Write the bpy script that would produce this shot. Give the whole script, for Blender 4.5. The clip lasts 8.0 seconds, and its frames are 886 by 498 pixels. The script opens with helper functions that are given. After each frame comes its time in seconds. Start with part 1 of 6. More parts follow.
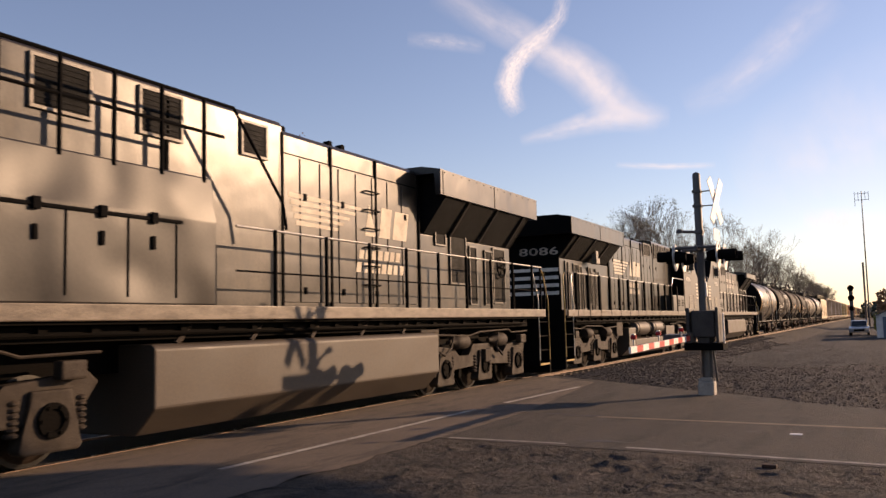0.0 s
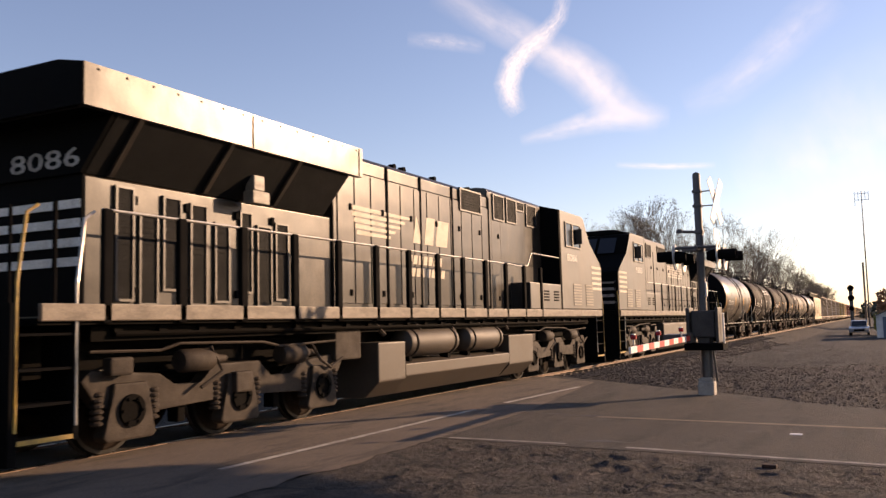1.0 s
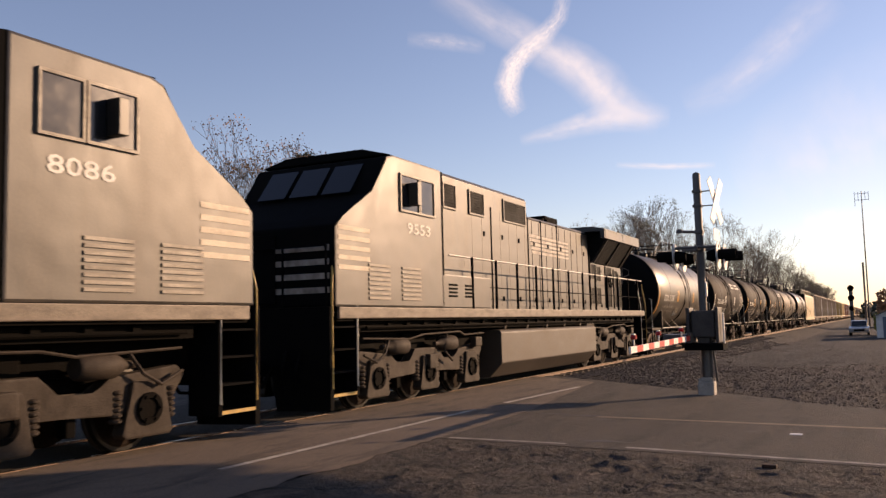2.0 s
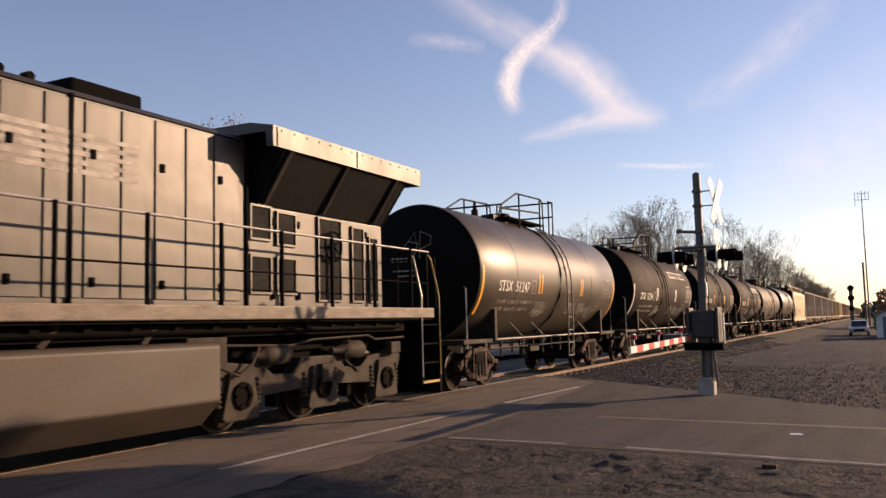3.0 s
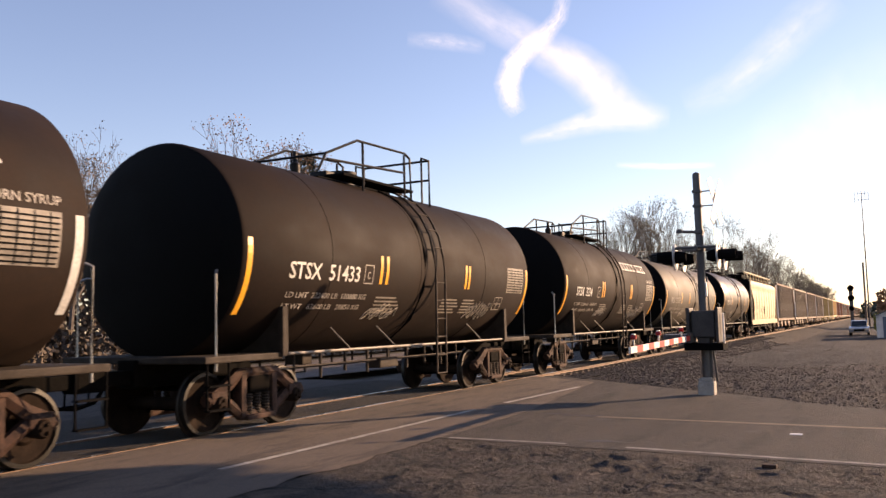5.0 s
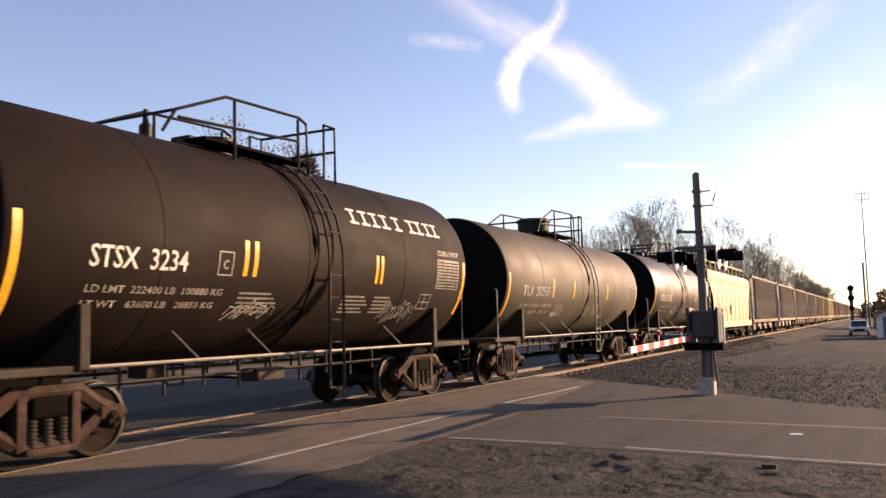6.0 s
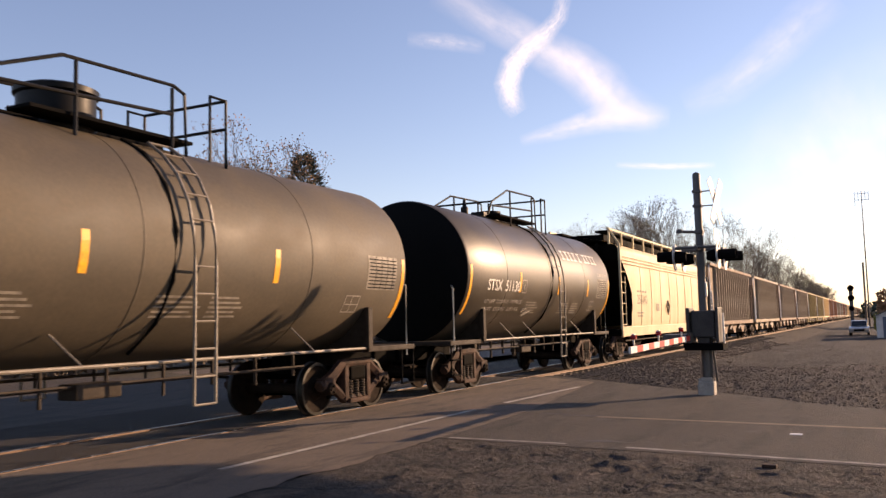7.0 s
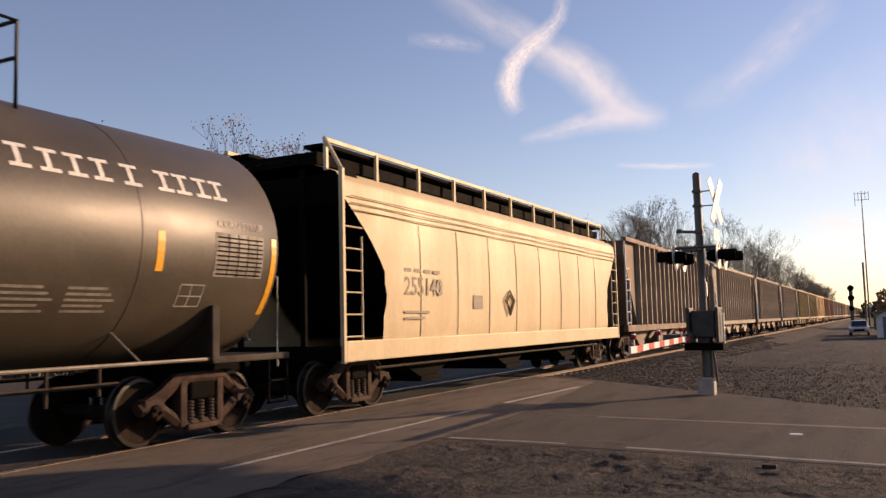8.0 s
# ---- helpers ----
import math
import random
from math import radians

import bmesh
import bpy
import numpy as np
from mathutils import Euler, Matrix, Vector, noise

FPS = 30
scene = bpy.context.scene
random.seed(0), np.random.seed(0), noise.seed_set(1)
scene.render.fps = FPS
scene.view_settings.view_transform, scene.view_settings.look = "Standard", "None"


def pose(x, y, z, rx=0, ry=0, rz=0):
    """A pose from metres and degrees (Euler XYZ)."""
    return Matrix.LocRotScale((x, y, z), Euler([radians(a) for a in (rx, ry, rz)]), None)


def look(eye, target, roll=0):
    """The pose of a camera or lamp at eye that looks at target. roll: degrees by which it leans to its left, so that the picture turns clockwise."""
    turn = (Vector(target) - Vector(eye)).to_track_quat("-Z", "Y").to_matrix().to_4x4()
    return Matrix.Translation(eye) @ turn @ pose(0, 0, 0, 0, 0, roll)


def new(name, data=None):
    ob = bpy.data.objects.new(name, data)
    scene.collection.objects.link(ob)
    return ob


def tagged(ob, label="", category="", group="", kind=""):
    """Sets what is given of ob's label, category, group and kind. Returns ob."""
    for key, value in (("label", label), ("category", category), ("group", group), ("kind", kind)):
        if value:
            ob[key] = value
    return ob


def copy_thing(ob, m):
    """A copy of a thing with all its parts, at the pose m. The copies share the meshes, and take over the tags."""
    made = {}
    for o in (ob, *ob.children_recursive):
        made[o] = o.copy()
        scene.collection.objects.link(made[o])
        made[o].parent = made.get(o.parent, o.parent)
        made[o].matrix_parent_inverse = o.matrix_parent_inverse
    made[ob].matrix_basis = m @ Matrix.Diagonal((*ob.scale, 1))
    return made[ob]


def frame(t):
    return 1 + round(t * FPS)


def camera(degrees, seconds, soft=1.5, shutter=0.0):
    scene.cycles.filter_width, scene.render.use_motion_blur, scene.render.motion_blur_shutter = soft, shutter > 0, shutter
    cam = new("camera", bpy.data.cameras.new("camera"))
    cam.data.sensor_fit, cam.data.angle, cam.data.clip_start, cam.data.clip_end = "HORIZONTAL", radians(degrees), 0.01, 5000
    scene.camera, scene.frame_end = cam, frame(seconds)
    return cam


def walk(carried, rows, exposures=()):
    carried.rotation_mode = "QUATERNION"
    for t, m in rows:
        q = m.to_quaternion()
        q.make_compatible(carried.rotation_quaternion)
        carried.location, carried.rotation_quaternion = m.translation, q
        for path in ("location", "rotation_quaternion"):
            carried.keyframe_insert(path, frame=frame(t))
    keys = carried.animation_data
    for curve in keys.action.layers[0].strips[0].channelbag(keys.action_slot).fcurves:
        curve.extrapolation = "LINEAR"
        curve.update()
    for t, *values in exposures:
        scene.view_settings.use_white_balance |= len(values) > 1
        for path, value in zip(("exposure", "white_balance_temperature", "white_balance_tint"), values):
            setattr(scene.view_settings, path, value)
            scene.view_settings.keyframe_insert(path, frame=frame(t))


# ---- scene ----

# camera: stands still beside a level crossing; x runs along the track, y across it, z = 0 is the rail head
cam = camera(55.09, 8.0, soft=1.4, shutter=0.06)
EYE = Vector((0.0, 0.0, 1.524))
_az, _el = radians(26.84), radians(5.06)
AIM = EYE + Vector((math.cos(_az) * math.cos(_el), math.sin(_az) * math.cos(_el), math.sin(_el)))
# the clip's own camera opens up while the dark tank cars fill its picture
EXPOSURES = ((0.0, 0.24), (0.5, 0.38), (1.0, 0.5), (1.5, 0.32), (3.0, 0.27), (3.5, 0.48), (4.0, 0.5), (4.5, 0.78), (6.0, 0.8), (6.5, 0.8), (7.0, 0.6), (7.5, 0.45), (8.0, 0.18))
walk(cam, [(0.0, look(EYE, AIM, -1.42)), (8.0, look(EYE, AIM, -1.42))], exposures=[(t, e, 7900, 28) for t, e in EXPOSURES])
TRACK = 9.563      # y of the track's middle line
SPEED = 17.714     # m/s, towards -x

# world and sun
SUN_FROM = Vector((0.79, -0.613, 0.2875)).normalized()
world = bpy.data.worlds.new("sky")
scene.world = world
world.use_nodes = True
wn = world.node_tree
sky = wn.nodes.new("ShaderNodeTexSky")
sky.sky_type, sky.sun_disc = "NISHITA", False
sky.sun_elevation, sky.sun_rotation = math.asin(SUN_FROM.z), math.atan2(SUN_FROM.x, SUN_FROM.y)
sky.air_density, sky.dust_density, sky.ozone_density = 1.0, 0.2, 3.5
wn.nodes["Background"].inputs[1].default_value = 0.15
tint = wn.nodes.new("ShaderNodeMix")     # late-autumn sky, a little towards violet
tint.data_type, tint.blend_type = "RGBA", "MULTIPLY"
tint.inputs[0].default_value, tint.inputs[7].default_value = 1.0, (1.065, 0.975, 0.965, 1)
wn.links.new(sky.outputs[0], tint.inputs[6])
wn.links.new(tint.outputs[2], wn.nodes["Background"].inputs[0])
sun = new("sun", bpy.data.lights.new("sun", "SUN"))
sun.data.energy, sun.data.angle, sun.data.color = 5.0, radians(0.5), (1.0, 0.78, 0.52)
sun.matrix_world = look(SUN_FROM * 100, (0, 0, 0))


# ---- materials ----
def mat(name, c, rough=0.6, metal=0.0, dirt=None, amount=0.4, scale=2.0, grain=40.0, bump=0.15, coat=0.0, stretch=(1, 1, 1), vary=0.0, spec=0.5, wave=0.0, wscale=1.7, rvar=0.2, gvar=0.2):
    """Painted, metal or mineral surface: base colour, broad stains of a second colour, fine grain and relief."""
    m = bpy.data.materials.new(name)
    m.use_nodes = True
    nt = m.node_tree
    N, L = nt.nodes.new, nt.links.new
    b = nt.nodes["Principled BSDF"]
    b.inputs["Metallic"].default_value = metal
    b.inputs["Coat Weight"].default_value = coat
    b.inputs["Specular IOR Level"].default_value = spec
    tc, mp = N("ShaderNodeTexCoord"), N("ShaderNodeMapping")
    mp.inputs["Scale"].default_value = stretch
    L(tc.outputs["Object"], mp.inputs[0])
    n1, n2 = N("ShaderNodeTexNoise"), N("ShaderNodeTexNoise")
    n1.inputs["Scale"].default_value, n1.inputs["Detail"].default_value, n1.inputs["Roughness"].default_value = scale, 6, 0.65
    n2.inputs["Scale"].default_value, n2.inputs["Detail"].default_value = grain, 4
    L(mp.outputs[0], n1.inputs[0])
    L(tc.outputs["Object"], n2.inputs[0])
    ramp = N("ShaderNodeMapRange")
    ramp.inputs[1].default_value, ramp.inputs[2].default_value = 0.42, 0.68
    ramp.inputs[3].default_value, ramp.inputs[4].default_value = 0.0, amount
    L(n1.outputs[0], ramp.inputs[0])
    mix = N("ShaderNodeMix")
    mix.data_type = "RGBA"
    mix.inputs[6].default_value = (*c, 1)
    d = dirt or tuple(v * 0.6 for v in c)
    mix.inputs[7].default_value = (*d, 1)
    L(ramp.outputs[0], mix.inputs[0])
    hs = N("ShaderNodeHueSaturation")
    L(mix.outputs[2], hs.inputs["Color"])
    val = N("ShaderNodeMapRange")
    val.inputs[1].default_value, val.inputs[2].default_value = 0.3, 0.7
    val.inputs[3].default_value, val.inputs[4].default_value = 1 - gvar, 1 + gvar
    L(n2.outputs[0], val.inputs[0])
    out = val.outputs[0]
    if vary:
        oi, mm = N("ShaderNodeObjectInfo"), N("ShaderNodeMapRange")
        mm.inputs[3].default_value, mm.inputs[4].default_value = 1 - vary, 1 + vary
        L(oi.outputs["Random"], mm.inputs[0])
        mu = N("ShaderNodeMath")
        mu.operation = "MULTIPLY"
        L(out, mu.inputs[0])
        L(mm.outputs[0], mu.inputs[1])
        out = mu.outputs[0]
    L(out, hs.inputs["Value"])
    L(hs.outputs[0], b.inputs["Base Color"])
    rr = N("ShaderNodeMapRange")
    rr.inputs[3].default_value, rr.inputs[4].default_value = max(0.05, rough - rvar), min(1, rough + rvar * 1.1)
    L(n1.outputs[0], rr.inputs[0])
    L(rr.outputs[0], b.inputs["Roughness"])
    if bump:
        bp = N("ShaderNodeBump")
        bp.inputs["Strength"].default_value, bp.inputs["Distance"].default_value = bump, 0.02
        L(n2.outputs[0], bp.inputs["Height"])
        L(bp.outputs[0], b.inputs["Normal"])
        if wave:
            wv, wb = N("ShaderNodeTexNoise"), N("ShaderNodeBump")
            wv.inputs["Scale"].default_value, wv.inputs["Detail"].default_value = wscale, 1
            wb.inputs["Strength"].default_value, wb.inputs["Distance"].default_value = 1.0, wave
            L(tc.outputs["Object"], wv.inputs[0])
            L(wv.outputs[0], wb.inputs["Height"])
            L(wb.outputs[0], bp.inputs["Normal"])
    return m


LOCO = mat("dusty_locomotive_paint", (0.010, 0.0083, 0.0068), 0.46, dirt=(0.042, 0.030, 0.0195), amount=0.9, scale=1.2, grain=25, bump=0.05, stretch=(1, 1, 0.35), spec=0.55, vary=0.2, wave=0.012, rvar=0.14)
GLOSS = mat("satin_black_hood_paint", (0.017, 0.0138, 0.0112), 0.325, dirt=(0.055, 0.041, 0.028), amount=0.85, scale=1.4, grain=25, bump=0.04, stretch=(1, 1, 0.3), spec=0.31, vary=0.25, wave=0.009, rvar=0.1)
LOCO_DENT = mat("dented_cabinet_paint", (0.012, 0.0105, 0.0095), 0.42, dirt=(0.024, 0.019, 0.0155), amount=0.8, scale=0.9, grain=25, bump=0.04, spec=0.28, vary=0.14, wave=0.14, wscale=0.75, rvar=0.06)
# darker copy of the black paint, with the ends' shade in its colour
LOCO_DARK = mat("locomotive_shaded_black", (0.00324, 0.00324, 0.00351), 0.85, dirt=(0.0081, 0.00702, 0.00594), amount=0.5, scale=1.5, bump=0.05, spec=0.04)
# grime kept near black: shade beneath the cars is put into its colour
SHADE_GRIME = mat("shaded_underframe_grime", (0.00264, 0.00228, 0.00192), 0.75, dirt=(0.0072, 0.0054, 0.00384), amount=0.6, scale=3, bump=0.3, spec=0.04)
TRUCK = mat("dusty_truck_steel", (0.03187, 0.02163, 0.01412), 0.75, dirt=(0.01434, 0.009468, 0.006376), amount=0.7, scale=4, bump=0.3, spec=0.3)
FUEL = mat("dusty_fuel_tank", (0.036, 0.0255, 0.0172), 0.6, dirt=(0.058, 0.0405, 0.027), amount=0.7, scale=0.9, bump=0.06, stretch=(1, 1, 2))
RUST = mat("rusty_cast_steel", (0.055, 0.027, 0.018), 0.8, dirt=(0.014, 0.0105, 0.009), amount=0.95, scale=6, bump=0.4, spec=0.25)
WHEEL = mat("wheel_steel", (0.02, 0.0125, 0.0085), 0.85, 0.0, dirt=(0.006, 0.0045, 0.0035), amount=0.7, scale=4, bump=0.1, spec=0.08)
TREAD = mat("bright_wheel_rim", (0.0405, 0.03888, 0.03645), 0.5, 1.0, amount=0.2, bump=0.02)
HAND = mat("worn_handrail", (0.44, 0.416, 0.376), 0.35, 0.7, amount=0.4, scale=6, bump=0.02)
BLACK = mat("black_steel", (0.00432, 0.00396, 0.00396), 0.8, amount=0.4, bump=0.05, spec=0.04)
YELLOW = mat("yellow_grab_rail", (0.42, 0.26, 0.05), 0.5, dirt=(0.16, 0.1, 0.04), amount=0.7, scale=8)
GRILLE = mat("dark_grille", (0.004, 0.004, 0.004), 0.7, amount=0.3, grain=120, bump=0.5, spec=0.15)
SILVER = mat("pale_trim_paint", (0.195, 0.165, 0.1275), 0.5, dirt=(0.075, 0.06, 0.045), amount=0.6, scale=3, stretch=(1, 1, 3))
SILL = mat("dusty_brown_sill", (0.115, 0.085, 0.058), 0.55, dirt=(0.05, 0.036, 0.025), amount=0.8, scale=2.5, stretch=(1, 1, 3))
HERALD = mat("cream_herald_paint", (0.5, 0.43, 0.33), 0.6, dirt=(0.3, 0.25, 0.19), amount=0.5, scale=4, bump=0.02)
WHITE = mat("white_lettering", (0.624, 0.608, 0.56), 0.6, dirt=(0.4, 0.368, 0.32), amount=0.5, scale=6, bump=0.02)
FADED = mat("faded_lettering", (0.336, 0.304, 0.264), 0.6, dirt=(0.12, 0.096, 0.08), amount=0.8, scale=5, bump=0.02)
GHOST = mat("ghost_lettering", (0.24, 0.21, 0.17), 0.6, dirt=(0.09, 0.08, 0.07), amount=0.8, scale=5, bump=0.02)
CLOTHGLASS = mat("cab_glass", (0.01, 0.01, 0.012), 0.08, amount=0.2, bump=0.0)
TANK = mat("tank_black_paint", (0.012, 0.0068, 0.0045), 0.7, dirt=(0.022, 0.0122, 0.0078), amount=0.8, scale=0.9, grain=18, bump=0.05, stretch=(1, 1, 1.6), spec=0.12, gvar=0.1)
TANK_GREY = mat("tank_dusty_bronze_black", (0.058, 0.046, 0.032), 0.41, dirt=(0.085, 0.067, 0.046), amount=0.8, scale=0.8, grain=18, bump=0.05, stretch=(1, 1, 1.6), spec=0.42, rvar=0.12, gvar=0.1)
TANK_DUST = mat("tank_matte_brown_grey", (0.06566, 0.05227, 0.0359), 0.62, dirt=(0.09849, 0.0765, 0.05049), amount=0.75, scale=0.8, grain=18, bump=0.04, stretch=(1, 1, 1.6), spec=0.35, gvar=0.1)
# heads darker than any shell: their shade is part of this colour
TANK_END = mat("shaded_tank_head_black", (0.004, 0.004, 0.004), 0.7, dirt=(0.01, 0.0085, 0.0075), amount=0.35, scale=1.5, bump=0.05, spec=0.06)
RAILING = mat("tank_railing_black", (0.007, 0.0065, 0.0065), 0.45, amount=0.4, bump=0.03, spec=0.15)
AMBER = mat("amber_reflector_tape", (0.85, 0.4, 0.03), 0.35, dirt=(0.5, 0.22, 0.03), amount=0.4, scale=9, bump=0.0)
TAN = mat("hopper_tan_paint", (0.58, 0.455, 0.265), 0.55, dirt=(0.40, 0.30, 0.17), amount=0.6, scale=0.8, grain=9, bump=0.04, stretch=(1, 1, 0.3), gvar=0.05)
TAN_SEAM = mat("hopper_tan_seam", (0.52, 0.4, 0.23), 0.6, dirt=(0.38, 0.28, 0.16), amount=0.6, scale=2)
DARKSTENCIL = mat("dark_stencil", (0.16, 0.13, 0.09), 0.6, dirt=(0.35, 0.27, 0.17), amount=0.6, scale=6, bump=0.0)
RIBS = mat("worn_pale_rib_paint", (0.3312, 0.2709, 0.2024), 0.6, dirt=(0.1472, 0.1049, 0.07286), amount=0.8, scale=2.0, stretch=(1, 1, 0.3))
HOPPERS = [mat("hopper_brown", (0.2088, 0.1297, 0.08395), 0.7, dirt=(0.1106, 0.07023, 0.04664), amount=0.8, scale=1.0, stretch=(1, 1, 0.3)),
           mat("hopper_grey", (0.3194, 0.2486, 0.1773), 0.7, dirt=(0.1596, 0.1189, 0.08395), amount=0.8, scale=1.0, stretch=(1, 1, 0.3)),
           mat("hopper_rust", (0.2948, 0.1297, 0.07462), 0.75, dirt=(0.1474, 0.07564, 0.04664), amount=0.8, scale=1.0, stretch=(1, 1, 0.3)),
           mat("hopper_olive", (0.3072, 0.2377, 0.1026), 0.7, dirt=(0.172, 0.1297, 0.06529), amount=0.7, scale=1.0, stretch=(1, 1, 0.3)),
           mat("hopper_cream", (0.7617, 0.5619, 0.2798), 0.6, dirt=(0.4914, 0.3458, 0.1865), amount=0.6, scale=1.0, stretch=(1, 1, 0.3))]
RAIL = mat("rail_steel_side", (0.2016, 0.126, 0.0819), 0.7, 0.2, dirt=(0.1008, 0.063, 0.0441), amount=0.7, scale=6)
RAILTOP = mat("polished_rail_head", (0.62, 0.58, 0.52), 0.28, 1.0, amount=0.15, bump=0.02)
GALV = mat("weathered_signal_paint", (0.0864, 0.08208, 0.07776), 0.55, 0.1, dirt=(0.03888, 0.03672, 0.03456), amount=0.6, scale=4, bump=0.08, stretch=(1, 1, 0.3))
GALVBOX = mat("dark_gate_box_paint", (0.045, 0.04, 0.036), 0.6, 0.1, dirt=(0.025, 0.022, 0.02), amount=0.6, scale=4, bump=0.1)
GALVLIGHT = mat("aluminium_paint", (0.55, 0.54, 0.52), 0.45, 0.4, dirt=(0.3, 0.29, 0.27), amount=0.5, scale=5, bump=0.05)
CONCRETE = mat("concrete_footing", (0.38, 0.35, 0.31), 0.85, dirt=(0.22, 0.2, 0.17), amount=0.7, scale=5, bump=0.4)
GATEWHITE = mat("gate_white_sheeting", (0.8, 0.78, 0.74), 0.45, amount=0.25, scale=5, bump=0.0)
GATERED = mat("gate_red_sheeting", (0.55, 0.04, 0.03), 0.4, amount=0.3, scale=5, bump=0.0)
REDLENS = mat("red_lens", (0.35, 0.01, 0.01), 0.15, amount=0.2, bump=0.0)
BARK = mat("grey_bark", (0.105, 0.085, 0.068), 0.9, dirt=(0.05, 0.04, 0.032), amount=0.7, scale=5, bump=0.5, vary=0.2)
LEAF = mat("dry_olive_leaves", (0.21, 0.165, 0.08), 0.8, dirt=(0.13, 0.09, 0.05), amount=0.8, scale=0.6, vary=0.25)
LEAF_DRY = mat("withered_brown_leaves", (0.2, 0.14, 0.09), 0.8, dirt=(0.12, 0.085, 0.06), amount=0.8, scale=0.6, vary=0.25)
LEAF_RED = mat("russet_leaves", (0.33, 0.18, 0.09), 0.8, dirt=(0.195, 0.12, 0.075), amount=0.8, scale=0.6, vary=0.2)
LEAF_DARK = mat("evergreen_needles", (0.04, 0.05, 0.03), 0.8, dirt=(0.025, 0.03, 0.02), amount=0.7, scale=1.5)
BRUSH = mat("dull_brown_brush", (0.085, 0.062, 0.042), 0.9, dirt=(0.045, 0.034, 0.025), amount=0.8, scale=0.7)
BUSH = mat("yellow_green_shrub", (0.17, 0.18, 0.03), 0.8, dirt=(0.09, 0.1, 0.02), amount=0.7, scale=2)
CARWHITE = mat("car_white_paint", (0.3375, 0.3375, 0.333), 0.25, amount=0.15, coat=0.6, bump=0.0)
SHED = mat("white_board_wall", (0.62, 0.6, 0.57), 0.7, dirt=(0.4, 0.38, 0.35), amount=0.6, scale=2)
ROOF = mat("grey_shingle_roof", (0.12, 0.11, 0.1), 0.85, amount=0.6, scale=3, bump=0.4)
SHEDDOOR = mat("slate_blue_door", (0.10, 0.12, 0.17), 0.6, amount=0.4)
TYRE = mat("tyre_rubber", (0.012, 0.012, 0.012), 0.85, amount=0.3, spec=0.15)


def ground_mat(name, c, patch, crack, stone=0.0, scale=0.35, cracks=0.6, rough=0.9, bump=0.5, blot=0.0):
    """Worn asphalt or gravel in world metres: broad patches, tar streaks, cracks and visible stones."""
    m = bpy.data.materials.new(name)
    m.use_nodes = True
    nt = m.node_tree
    N, L = nt.nodes.new, nt.links.new
    b = nt.nodes["Principled BSDF"]
    b.inputs["Roughness"].default_value = rough
    tc = N("ShaderNodeTexCoord")
    P = tc.outputs["Object"]
    def noise_tex(s, det=5, rg=0.6, stretch=None):
        n = N("ShaderNodeTexNoise")
        n.inputs["Scale"].default_value, n.inputs["Detail"].default_value, n.inputs["Roughness"].default_value = s, det, rg
        if stretch:
            mp = N("ShaderNodeMapping")
            mp.inputs["Scale"].default_value = stretch
            L(P, mp.inputs[0])
            L(mp.outputs[0], n.inputs[0])
        else:
            L(P, n.inputs[0])
        return n.outputs[0]
    def ramp(src, a, z, lo=0.0, hi=1.0):
        r = N("ShaderNodeMapRange")
        r.inputs[1].default_value, r.inputs[2].default_value, r.inputs[3].default_value, r.inputs[4].default_value = a, z, lo, hi
        L(src, r.inputs[0])
        return r.outputs[0]
    def mixc(fac, a, colour):
        x = N("ShaderNodeMix")
        x.data_type = "RGBA"
        L(fac, x.inputs[0])
        if isinstance(a, tuple):
            x.inputs[6].default_value = (*a, 1)
        else:
            L(a, x.inputs[6])
        x.inputs[7].default_value = (*colour, 1)
        return x.outputs[2]
    col = mixc(ramp(noise_tex(scale, 8, 0.7), 0.4, 0.65), c, patch)
    col = mixc(ramp(noise_tex(1.2, 6, 0.7, (0.35, 1.6, 1)), 0.5, 0.64, 0, 0.85), col, crack)
    if blot:
        col = mixc(ramp(noise_tex(7.0, 6, 0.75), 0.5, 0.62, 0, blot), col, patch)
        col = mixc(ramp(noise_tex(3.2, 5, 0.7, (1.0, 0.25, 1)), 0.6, 0.66, 0, blot), col, crack)
    fine = noise_tex(55 if not stone else 30, 4, 0.75)
    hs = N("ShaderNodeHueSaturation")
    L(col, hs.inputs["Color"])
    L(ramp(fine, 0.3, 0.7, 0.45, 1.7), hs.inputs["Value"])
    col = hs.outputs[0]
    vo = N("ShaderNodeTexVoronoi")
    vo.feature = "DISTANCE_TO_EDGE"
    vo.inputs["Scale"].default_value = 0.75
    wob = N("ShaderNodeMix")
    wob.data_type = "RGBA"
    wob.inputs[0].default_value = 0.25
    nz = N("ShaderNodeTexNoise")
    nz.inputs["Scale"].default_value = 2.5
    L(P, nz.inputs[0])
    L(P, wob.inputs[6])
    L(nz.outputs[1], wob.inputs[7])
    L(wob.outputs[2], vo.inputs[0])
    if cracks:
        col = mixc(ramp(vo.outputs[0], 0.0, 0.03, cracks, 0.0), col, crack)
    L(col, b.inputs["Base Color"])
    bp = N("ShaderNodeBump")
    bp.inputs["Strength"].default_value, bp.inputs["Distance"].default_value = bump, 0.045
    if blot:
        add = N("ShaderNodeMath")
        add.operation, add.inputs[1].default_value = "MULTIPLY_ADD", 3.0
        L(noise_tex(9.0, 6, 0.7), add.inputs[0])
        L(fine, add.inputs[2])
        L(add.outputs[0], bp.inputs["Height"])
    else:
        L(fine, bp.inputs["Height"])
    L(bp.outputs[0], b.inputs["Normal"])
    return m


